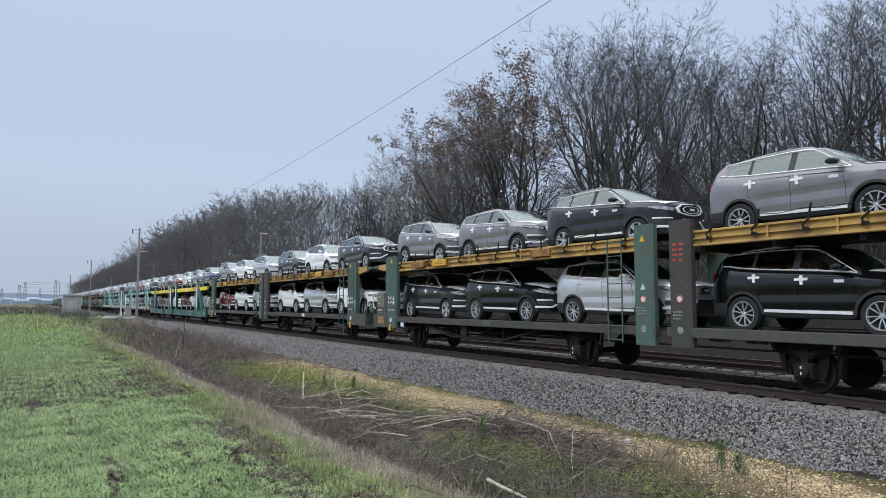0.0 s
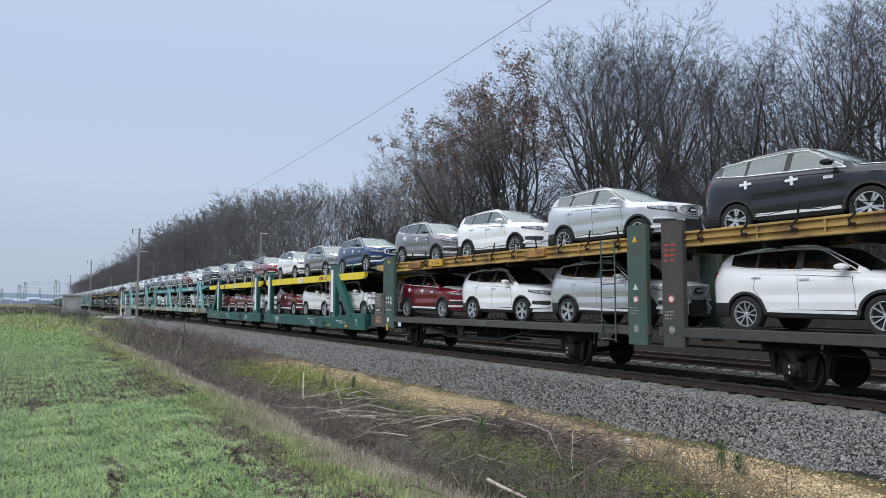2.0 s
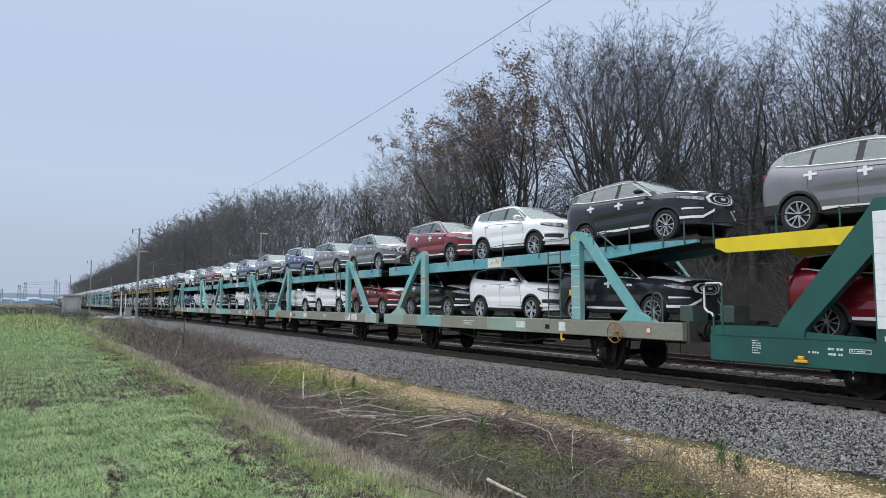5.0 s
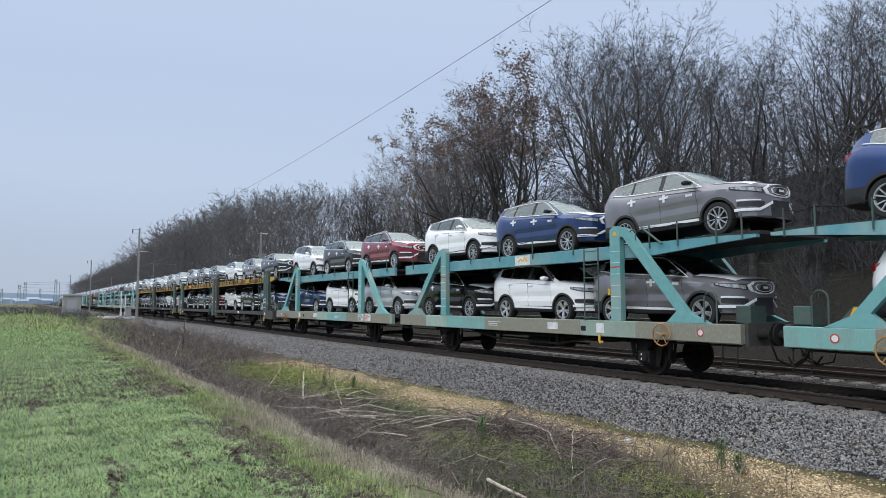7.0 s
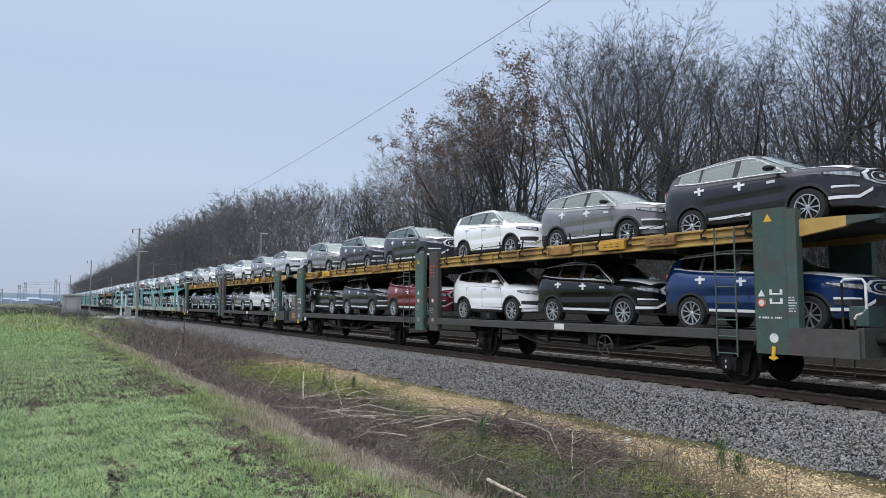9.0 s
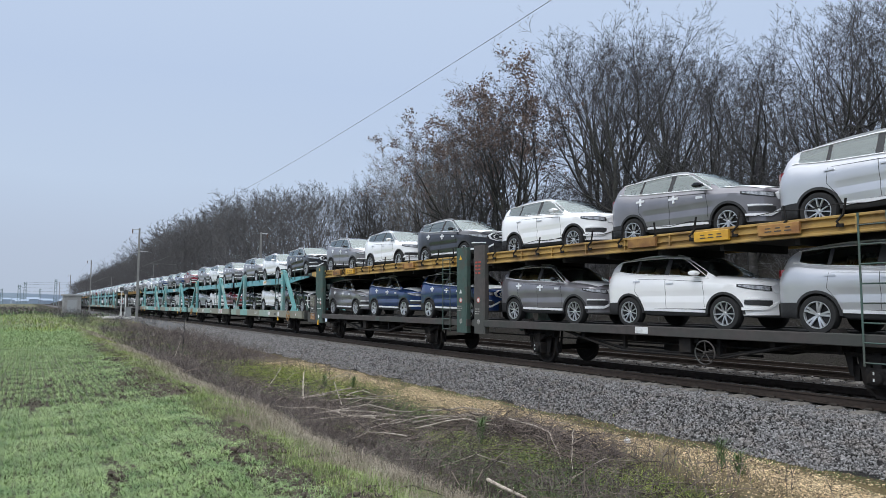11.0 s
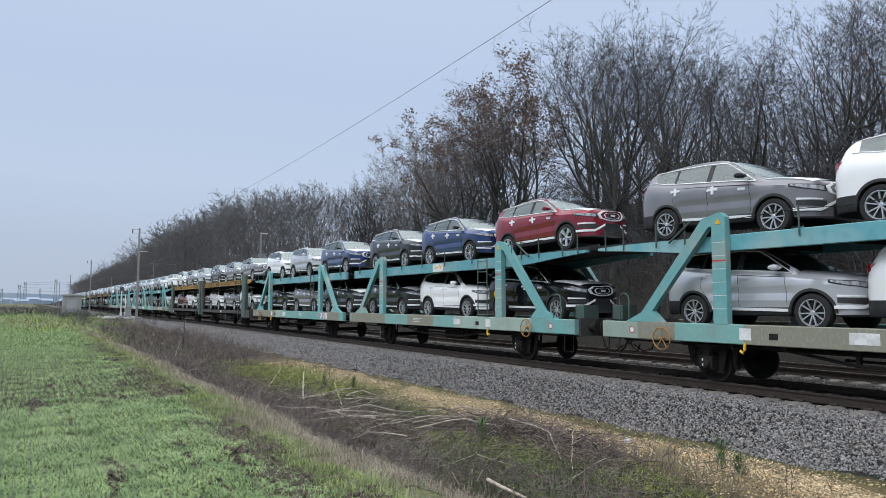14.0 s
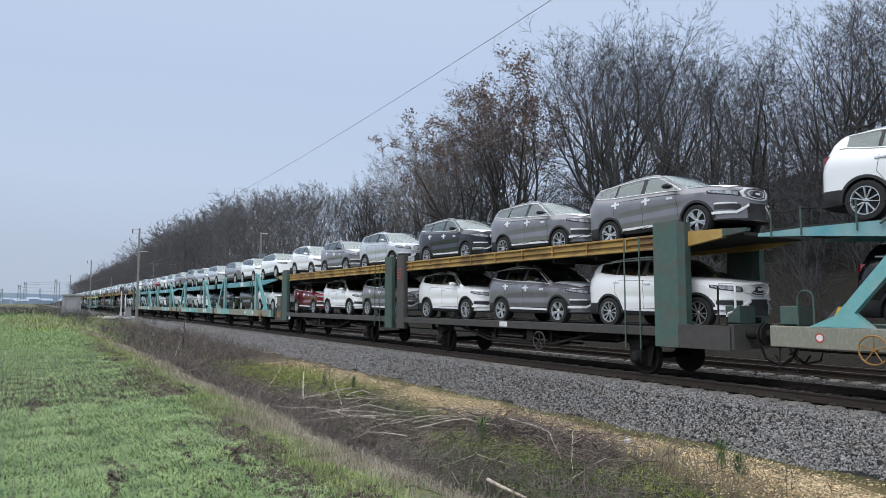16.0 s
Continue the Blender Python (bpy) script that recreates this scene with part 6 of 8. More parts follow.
def grow_tree(seed, height, low=0.25, forks=4, spread=1.0, stems=1, limb=0.62, fine=0.0062, most=4, dense=1.0, girth=1.0):
    """A bare tree: stems that fork into limbs, boughs, branches and twigs fanning out from one another; segments and the places of the tips."""
    rnd = random.Random(seed)
    segs, tips = [], []
    gauss = rnd.gauss

    def grow(p, d, length, r, level):
        pieces, wander, lift = LEVELS[level]
        step = length / pieces
        r_end = max(fine * 0.5, r * (0.62 if level == 0 else 0.22))
        for k in range(pieces):
            d = unit((d[0] + gauss(0, wander), d[1] + gauss(0, wander), d[2] + gauss(0, wander) * 0.7 + lift))
            q = (p[0] + d[0] * step, p[1] + d[1] * step, p[2] + d[2] * step)
            ra, rb = r + (r_end - r) * k / pieces, r + (r_end - r) * (k + 1) / pieces
            segs.append((*p, ra, *q, rb))
            u = (k + 1) / pieces
            if level < most and level > 0 and u > SHOOTS[level][0]:
                count = SHOOTS[level][1] * dense
                for c in range(int(count + rnd.random())):
                    side(q, d, length * (0.60 if level == 1 else 0.52) * (1.05 - 0.62 * u) * rnd.uniform(0.65, 1.25), max(fine, rb * rnd.uniform(0.5, 0.78)), level + 1)
            p = q
        if 0 < level < most:
            for c in range(3 if level < 3 else 2):
                side(p, d, length * (0.30 if level == 1 else 0.36) * rnd.uniform(0.7, 1.2), max(fine, r_end * 0.8), level + 1, 0.7)
        if level >= 2:
            tips.append(p)
        return p, d, r_end

    def side(p, d, length, r, level, wide=1.0):
        ax = unit((d[1] * 0.3 + gauss(0, 1), -d[0] * 0.3 + gauss(0, 1), gauss(0, 1)))
        cr = unit((d[1] * ax[2] - d[2] * ax[1], d[2] * ax[0] - d[0] * ax[2], d[0] * ax[1] - d[1] * ax[0]))
        a = rnd.uniform(0.45, 1.0) * wide
        c, s_ = math.cos(a), math.sin(a)
        v = (d[0] * c + cr[0] * s_, d[1] * c + cr[1] * s_, d[2] * c + cr[2] * s_)
        if v[2] < -0.15:
            v = (v[0], v[1], v[2] * 0.3)
        grow(p, unit(v), length, r, level)

    for k in range(stems):
        a = 2 * math.pi * k / stems + seed
        out = 0.0 if stems == 1 else rnd.uniform(0.15, 0.35)
        foot = (math.cos(a) * out * 0.15, math.sin(a) * out * 0.15, -0.4)
        girth_k = 0.0155 * height * girth * (1 if stems == 1 else 0.75) * rnd.uniform(0.85, 1.15)
        p, d, r = grow(foot, unit((math.cos(a) * out + gauss(0, 0.06), math.sin(a) * out + gauss(0, 0.06), 1.0)), height * low * rnd.uniform(0.85, 1.2) + 0.4, girth_k, 0)
        count = forks if stems == 1 else max(2, forks - 1)
        for q in range(count):
            az = 2 * math.pi * (q + rnd.uniform(-0.3, 0.3)) / count + seed * 1.3
            tilt = rnd.uniform(0.3, 0.75) * spread if q else rnd.uniform(0.05, 0.2)
            v = (math.cos(az) * math.sin(tilt) + d[0] * 0.3, math.sin(az) * math.sin(tilt) + d[1] * 0.3, math.cos(tilt))
            grow(p, unit(v), height * limb * rnd.uniform(0.85, 1.1) * (0.8 if q == 0 else 0.92), r * rnd.uniform(0.55, 0.8), 1)
        for q in range(2):
            b = rnd.uniform(0.55, 0.95)
            az = rnd.uniform(0, 6.28)
            o = (foot[0] + (p[0] - foot[0]) * b, foot[1] + (p[1] - foot[1]) * b, foot[2] + (p[2] - foot[2]) * b)
            grow(o, unit((math.cos(az), math.sin(az), 0.55)), height * limb * rnd.uniform(0.35, 0.55), r * 0.4, 2)
    return np.array(segs), np.array(tips)


def tree_arrays(seed, height, thin=0.013, **more):
    seg, tips = grow_tree(seed, height, **more)
    tall = height / np.percentile(seg[:, 6], 99.9)
    seg[:, [0, 1, 2, 4, 5, 6]] *= tall
    big, mid = seg[:, 7] > 0.035, (seg[:, 7] <= 0.035) & (seg[:, 7] > thin)
    return frusta(seg[big], 6), frusta(seg[mid], 3), ribbons(seg[~big & ~mid]), tips * tall


def tree_meshes(name, seed, height, wood=None, **more):
    a, b, c, tips = tree_arrays(seed, height, **more)
    return soup(name + "_trunk", a[0], a[1], M_BARK, True), joined_soup(name + "_crown", (b, c), wood or M_TWIG), tips


OPEN = dict(dense=0.76, girth=1.25)
TREE_KINDS = [tree_meshes("tall", 11, 12.0, low=0.30, forks=4, **OPEN), tree_meshes("slim", 12, 12.0, low=0.38, forks=3, spread=0.8, **OPEN),
              tree_meshes("broad", 13, 12.0, low=0.22, forks=5, spread=1.2, **OPEN), tree_meshes("twin", 14, 12.0, low=0.26, forks=4, stems=2, **OPEN),
              tree_meshes("clump", 16, 12.0, low=0.18, forks=3, stems=3, **OPEN), tree_meshes("high", 18, 12.0, low=0.34, forks=4, spread=1.05, **OPEN)]
PALE_KIND = tree_meshes("pale", 23, 12.0, M_PALETWIG, low=0.16, forks=4, stems=2)
BACK_KINDS = [tree_meshes("back", 21 + k, 12.0, low=0.20, forks=5, fine=0.010, dense=0.54, spread=1.1) for k in range(2)]


def bush_mesh(seed, height):
    a, b, c, tips = tree_arrays(seed, height, low=0.06, forks=3, stems=5, limb=0.8, fine=0.0045, most=3, spread=1.2, girth=0.6, dense=0.62)
    return joined_soup("bush", (a, b, c), M_TWIG)


BUSH_KINDS = [bush_mesh(41, 3.4), bush_mesh(42, 2.6), bush_mesh(43, 3.0)]


def crown_line(x):
    """Height of the wood's top along its front."""
    return float(np.interp(x, [-300, -206, -141, -105, -89, -78, -64, -56, -50, -47, -42.5, -38, -35, -31, -27.8, -25.7, -23.4, -22.4, -20.4, -18.6, -16, -14.6, -3],
                           [15.6, 16.2, 18.0, 17.4, 16.8, 16.0, 13.2, 13.6, 13.0, 14.0, 15.8, 16.1, 16.3, 16.2, 17.2, 17.0, 15.9, 14.6, 14.0, 13.3, 13.5, 13.8, 14.4]))


def plant(name, kind, x, y, scale, turn, label, category, group):
    root = thing(name, label, category, group)
    z = ground_z(x, y)
    part("trunk", kind[0], None, root)
    part("crown", kind[1], None, root)
    root.matrix_basis = pose(x, y, z, 0, 0, turn) @ Matrix.Diagonal((scale, scale, scale, 1))
    return root


def tree_scale(x, y, share):
    top = 1.7 + (crown_line(x * 26 / y) - 1.7) * y / 26
    return max(0.45, (top * share - ground_z(x, y)) / 12.0)


def build_wood():
    rnd = random.Random(5)
    x = -2.0
    while x > -64:
        y = rnd.uniform(24.8, 30.0)
        plant("bare_tree", PALE_KIND if -53 < x < -46 else rnd.choice(TREE_KINDS), x, y, tree_scale(x, y, rnd.uniform(0.84, 1.0)), rnd.uniform(0, 360),
              "leafless deciduous tree with forking grey-brown branches", "tree", "trees of the wood")
        x -= rnd.uniform(1.1, 2.4) * (0.64 if x > -20.5 else 0.95 if x > -31 else 2.1 if -44 < x < -31 else 1.0)
    for row, (y0, y1, step) in enumerate(((30.5, 34, 3.0), (35, 41, 4.0), (43, 52, 4.4))):
        x = -4.0 - 4 * row
        while x > -84:
            y = rnd.uniform(y0, y1)
            if -42 < x * 26 / y < -28 and rnd.random() < 0.55:
                x -= 1.5 * step
                continue
            plant("bare_tree", rnd.choice(BACK_KINDS), x, y, tree_scale(x, y, rnd.uniform(0.82, 0.96)), rnd.uniform(0, 360), "leafless tree deeper in the wood", "tree", "trees of the wood")
            x -= rnd.uniform(0.6, 1.4) * step
    x = -4.0
    while x > -100:
        y = rnd.uniform(22.8, 29.0)
        s = rnd.uniform(0.6, 1.7)
        ob = tagged(new("bush", rnd.choice(BUSH_KINDS)), "leafless scrubby bush on the bank", "bush", "scrub on the bank")
        ob.matrix_basis = pose(x, y, ground_z(x, y) - 0.05, 0, 0, rnd.uniform(0, 360)) @ Matrix.Diagonal((s, s, s, 1))
        x -= rnd.uniform(0.5, 1.3) * (1 if x > -60 else 2)
    x = -6.0
    while x > -64:
        y = rnd.uniform(24.5, 30.0)
        s = rnd.uniform(1.2, 2.3)
        ob = tagged(new("bush", rnd.choice(BUSH_KINDS)), "tall leafless thicket under the trees", "bush", "scrub on the bank")
        ob.matrix_basis = pose(x, y, ground_z(x, y) - 0.05, 0, 0, rnd.uniform(0, 360)) @ Matrix.Diagonal((s, s, s, 1))
        x -= rnd.uniform(0.5, 1.2) * (0.7 if x > -32 else 1.0)


def build_far_wood():
    """The far run of the wood, past counting: one mesh."""
    rnd = np.random.RandomState(9)
    kinds = [tree_arrays(31 + k, 12.0, low=0.12, forks=4, stems=1, fine=0.014, most=4, dense=0.42, spread=1.1)[:3] for k in range(3)]
    kinds += [tree_arrays(36 + k, 12.0, low=0.10, forks=4, stems=1, fine=0.026, most=3, dense=0.62, spread=1.1)[:3] for k in range(3)]
    vs, fs, base = [], [], 0
    for y0, y1, step in ((23.8, 27, 1.5), (28, 34, 2.2), (36, 44, 3.2)):
        x = -64.0 if y0 < 27 else -80.0
        while x > -520:
            pieces = kinds[rnd.randint(3) + (3 if x < -120 else 0)]
            y, t = rnd.uniform(y0, y1), rnd.uniform(0, 6.28)
            s = tree_scale(x, y, rnd.uniform(0.90, 1.0))
            c, q = math.cos(t), math.sin(t)
            for v, f in pieces:
                if f.shape[1] == 4:
                    f = np.concatenate([f[:, [0, 1, 2]], f[:, [0, 2, 3]]])
                w = v @ np.array([[c, q, 0], [-q, c, 0], [0, 0, 1.0]]) * s + np.array([x, y, ground_z(x, y)])
                vs.append(w)
                fs.append(f + base)
                base += len(w)
            x -= rnd.uniform(0.7, 1.3) * step * (1 + (-78 - x) / 200)
    ob = new("far_wood", soup("far_wood", np.concatenate(vs), np.concatenate(fs), M_FARTWIG_HAZE, True))
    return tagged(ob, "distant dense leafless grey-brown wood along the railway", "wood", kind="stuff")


def build_oak(x, y, seed, top, width, low_leaf, turn, part_kept):
    """A tree that has kept its withered leaves on the outer crown."""
    h = top - ground_z(x, y)
    trunk, crown, tips = tree_meshes("oak", seed, h, low=0.2, forks=5, spread=1.1)
    root = thing("oak_tree", "tall oak with withered rust-brown leaves still on", "tree", "trees of the wood")
    part("trunk", trunk, None, root)
    part("crown", crown, None, root)
    rnd = np.random.RandomState(seed)
    u = tips[:, 2] / h
    out = np.hypot(tips[:, 0], tips[:, 1]) / (width * h) + 0.2
    keep = tips[(u > low_leaf) & (out + 1.3 * np.maximum(0, u - 0.55) > 0.62) & (np.sin(tips[:, 0] * 2.3 + seed) + np.sin(tips[:, 1] * 2.7) + np.sin(tips[:, 2] * 2.1 + 1) > -0.7) & (rnd.rand(len(tips)) < part_kept)]
    each = 13
    c = np.repeat(keep, each, axis=0) + rnd.normal(0, 0.16, (len(keep) * each, 3))
    n = len(c)
    a = rnd.normal(0, 1, (n, 3))
    a /= np.linalg.norm(a, axis=1)[:, None]
    b = np.cross(a, rnd.normal(0, 1, (n, 3)))
    b /= np.linalg.norm(b, axis=1)[:, None]
    ln, wd = rnd.uniform(0.06, 0.11, (n, 1)), rnd.uniform(0.03, 0.055, (n, 1))
    v = np.stack([c - a * ln, c + b * wd, c + a * ln, c - b * wd + np.cross(a, b) * 0.02], axis=1).reshape(-1, 3)
    leaves = part("leaves", soup("oak_leaves", v, np.arange(n * 4).reshape(-1, 4), M_OAKLEAF), None, root, "withered brown leaf clusters")
    tagged(leaves, kind="stuff")
    root.matrix_basis = pose(x, y, ground_z(x, y), 0, 0, turn)
    return root


def crossing_scrub():
    rnd = random.Random(23)
    for k in range(46):
        x, y = (rnd.uniform(-98, -50), rnd.uniform(2.6, 9.2)) if k < 22 else (rnd.uniform(-125, -70), rnd.uniform(-3.0, 7.5))
        if -84 < x and y > 8.6:
            y -= 1.5
        s_ = rnd.uniform(0.22, 0.55)
        ob = tagged(new("bush", rnd.choice(BUSH_KINDS)), "low leafless bush in the scrub by the crossing", "bush", "scrub by the crossing")
        ob.matrix_basis = pose(x, y, ground_z(x, y) - 0.03, 0, 0, rnd.uniform(0, 360)) @ Matrix.Diagonal((s_ * 1.5, s_ * 1.5, s_, 1))


build_wood()
crossing_scrub()
build_far_wood()
plant("bare_tree", TREE_KINDS[2], -25.8, 25.6, tree_scale(-25.8, 25.6, 1.0), 75, "broad leafless tree with a domed crown of fine twigs", "tree", "trees of the wood")
build_oak(-32.6, 24.8, 61, 16.0, 0.24, 0.50, 40, 0.15)
build_oak(-39.6, 24.6, 64, 15.0, 0.30, 0.42, 130, 0.17)


# ---- plants, stones and litter on the ground ----
def heights(xy):
    return np.array([ground_z(float(x), float(y)) for x, y in xy])


def blades(base, length, width, lean, rnd, bend=0.5):
    """Bent grass blades: two quads' worth of a narrow strip each, as a triangle pair."""
    n = len(base)
    a = rnd.uniform(0, 2 * np.pi, n)
    d = np.stack([np.cos(a), np.sin(a), np.zeros(n)], 1)
    s = np.stack([-np.sin(a), np.cos(a), np.zeros(n)], 1) * (width / 2)[:, None]
    up = np.array([[0, 0, 1.0]])
    m = base + up * (length * 0.6)[:, None] + d * (length * lean * 0.35)[:, None]
    t = base + up * (length * (1 - bend * lean * 0.6))[:, None] + d * (length * lean)[:, None]
    v = np.stack([base - s, base + s, m + s * 0.8, m - s * 0.8, t], 1).reshape(-1, 3)
    k = np.arange(n)[:, None] * 5
    f = np.concatenate([k + np.array([[0, 1, 2]]), k + np.array([[0, 2, 3]]), k + np.array([[3, 2, 4]])])
    return v, f


M_CROP = mat("winter_crop_blades", (0.115, 0.20, 0.068), (0.29, 0.385, 0.155), 0.6, scale=3, stain=(0.36, 0.42, 0.22), sscale=0.8, samount=0.2, island=0.3)
M_STRAW = mat("dry_grass_blades", (0.19, 0.16, 0.115), (0.36, 0.315, 0.245), 0.8, scale=3, island=0.3)
M_GRASS = mat("green_grass_blades", (0.14, 0.20, 0.055), (0.28, 0.345, 0.12), 0.7, scale=3, island=0.3)
M_MOSS = mat("yellow_green_weeds", (0.14, 0.18, 0.036), (0.29, 0.335, 0.078), 0.75, scale=3, island=0.3)
M_WEED = mat("dark_green_weeds", (0.06, 0.11, 0.035), (0.12, 0.18, 0.06), 0.75, scale=3, island=0.3)
M_BRUSH = mat("dead_bramble_stems", (0.06, 0.046, 0.040), (0.20, 0.158, 0.135), 0.9, scale=2, island=0.8)
M_STALK = mat("dry_purple_brown_stalks", (0.07, 0.057, 0.053), (0.205, 0.172, 0.155), 0.9, scale=2, island=0.6)
M_STICK = mat("pale_cut_branch", (0.34, 0.29, 0.24), (0.50, 0.44, 0.37), 0.85, scale=12, stain=(0.16, 0.13, 0.10), sscale=5, samount=0.7, each=0.2)
M_CLOD = mat("dark_soil_clods", (0.05, 0.038, 0.03), (0.10, 0.078, 0.062), 0.95, scale=18, bump=0.5, island=0.25)
M_STONE = mat("ballast_stone", (0.125, 0.121, 0.120), (0.245, 0.239, 0.237), 0.95, scale=14, stain=(0.17, 0.14, 0.12), sscale=3, samount=0.35, island=0.75, spec=0.2)
M_CHIP = mat("straw_coloured_chips", (0.33, 0.24, 0.135), (0.60, 0.475, 0.30), 0.85, scale=5, island=0.85)


def stuff(name, v, f, material, label, category):
    return tagged(new(name, soup(name, v, f, material)), label, category, kind="stuff")


def crop():
    rnd = np.random.RandomState(2)
    rows = np.arange(-6.0, 2.3, 0.125)
    pts = []
    for y in rows:
        n = 1700
        x = np.where(rnd.rand(n) < (0.0 if y < -2.4 else 0.5), -2.5 - 10.0 * rnd.rand(n), 4.0 - 34.0 * rnd.rand(n))
        if y < -2.4:
            x = x[x > 20 * y - 30][::4]
            n = len(x)
        pts.append(np.stack([x, y + rnd.normal(0, 0.018, n)], 1))
    pts = np.concatenate(pts)
    keep = []
    for x, y in pts:
        g = noise.noise((x * 0.9, y * 0.9, 0.3)) + 0.6 * noise.noise((x * 2.6, y * 2.6, 4.3))
        edge = 2.14 + 0.25 * noise.noise((x * 0.6, 2.0, 7.0))
        gap = noise.noise((x * 0.35, y * 7.0, 2.0)) + 0.7 * noise.noise((x * 3.6, y * 8.0, 5.0))
        keep.append(g > -1.1 and gap < 0.40 and y < edge + rnd.normal(0, 0.10) and (y > -0.25 + 0.05 * x or (noise.noise((x * 9.0, y * 9.0, 6.0)) > 0.25 and x > -9)))
    pts = pts[np.array(keep)]
    z = heights(pts)
    base = np.repeat(np.column_stack([pts, z]), 5, axis=0)
    base[:, :2] += rnd.normal(0, 0.02, (len(base), 2))
    n = len(base)
    v, f = blades(base, rnd.uniform(0.035, 0.08, n), rnd.uniform(0.005, 0.010, n), rnd.uniform(0.6, 2.0, n), rnd)
    # the farther part, in larger tufts
    m = 24000
    far = np.stack([-30 - 72 * rnd.rand(m) ** 1.5, rnd.uniform(-6.5, 2.2, m)], 1)
    far = far[far[:, 1] > -0.5 + 0.045 * far[:, 0]]
    fz = heights(far)
    fb = np.repeat(np.column_stack([far, fz]), 3, axis=0)
    fb[:, :2] += rnd.normal(0, 0.06, (len(fb), 2))
    k = len(fb)
    v2, f2 = blades(fb, rnd.uniform(0.05, 0.10, k), rnd.uniform(0.012, 0.026, k), rnd.uniform(0.4, 1.1, k), rnd)
    stuff("crop", np.concatenate([v, v2]), np.concatenate([f, f2 + len(v)]), M_CROP, "young green winter crop in sown rows", "crop")


def grass(name, seed, count, x_range, y_mid, y_sd, lengths, widths, material, label, patch=None, power=1.6):
    rnd = np.random.RandomState(seed)
    x = x_range[0] + (x_range[1] - x_range[0]) * rnd.rand(count) ** power
    y = y_mid(x) + rnd.normal(0, 1, count) * y_sd
    xy = np.stack([x, y], 1)
    if patch:
        xy = np.array([q for q in xy if patch(q[0], q[1])])
    b = np.column_stack([xy, heights(xy)])
    n = len(b)
    far = 1 + np.clip((-b[:, 0] - 8) / 22, 0, 3)
    v, f = blades(b, rnd.uniform(*lengths, n), rnd.uniform(*widths, n) * far, rnd.uniform(0.25, 1.3, n), rnd)
    return stuff(name, v, f, material, label, "grass")


def patches(seed, level, scale):
    def test(x, y):
        return noise.noise((x * scale, y * scale, seed)) > level
    return test


crop()
grass("dry_grass", 3, 70000, (-3.0, -60), lambda x: 3.25 + 0 * x, 0.40, (0.04, 0.19), (0.0014, 0.0034), M_STRAW, "pale dry grass along the field edge", patches(1.5, -0.15, 0.8))
grass("green_grass", 4, 60000, (-3.0, -50), lambda x: 2.6 + 0 * x, 0.28, (0.03, 0.09), (0.002, 0.0045), M_GRASS, "green grass along the field edge", patches(7.5, -0.12, 0.9))
grass("ditch_grass", 5, 24000, (-4.0, -70), lambda x: 6.6 + 0 * x, 1.5, (0.03, 0.12), (0.004, 0.009), M_MOSS, "yellow-green grass and moss in the ditch", patches(3.5, 0.10, 0.42))
grass("ditch_weeds", 6, 15000, (-4.0, -60), lambda x: 6.4 + 0 * x, 1.3, (0.05, 0.22), (0.004, 0.010), M_WEED, "dark green weeds in the ditch", patches(9.5, 0.10, 0.5))
grass("dead_grass", 8, 9000, (-4.0, -95), lambda x: 6.0 + 0 * x, 1.9, (0.06, 0.24), (0.002, 0.005), M_STRAW, "withered brown grass in the ditch", patches(12.5, 0.0, 0.6))
grass("crossing_grass", 9, 9000, (-48.0, -112), lambda x: 4.0 + 0 * x, 3.6, (0.15, 0.42), (0.005, 0.010), M_STRAW, "tall dry grass and scrub near the crossing", patches(15.5, -0.1, 0.25), 1.0)
grass("far_scrub", 21, 12000, (-100.0, -250.0), lambda x: -14 + 0 * x, 13.0, (0.25, 0.8), (0.02, 0.05), M_STALK, "dull brown scrub beyond the field", patches(22.5, -0.1, 0.08), 1.0)
grass("far_weeds", 22, 9000, (-98.0, -230.0), lambda x: -12 + 0 * x, 13.0, (0.2, 0.6), (0.02, 0.05), M_WEED, "olive weeds beyond the field", patches(25.5, 0.0, 0.08), 1.0)
grass("crossing_weeds", 10, 7000, (-44.0, -110), lambda x: 2.0 + 0 * x, 3.0, (0.10, 0.35), (0.006, 0.014), M_MOSS, "yellow-green weeds near the crossing", patches(18.5, -0.05, 0.25), 1.0)


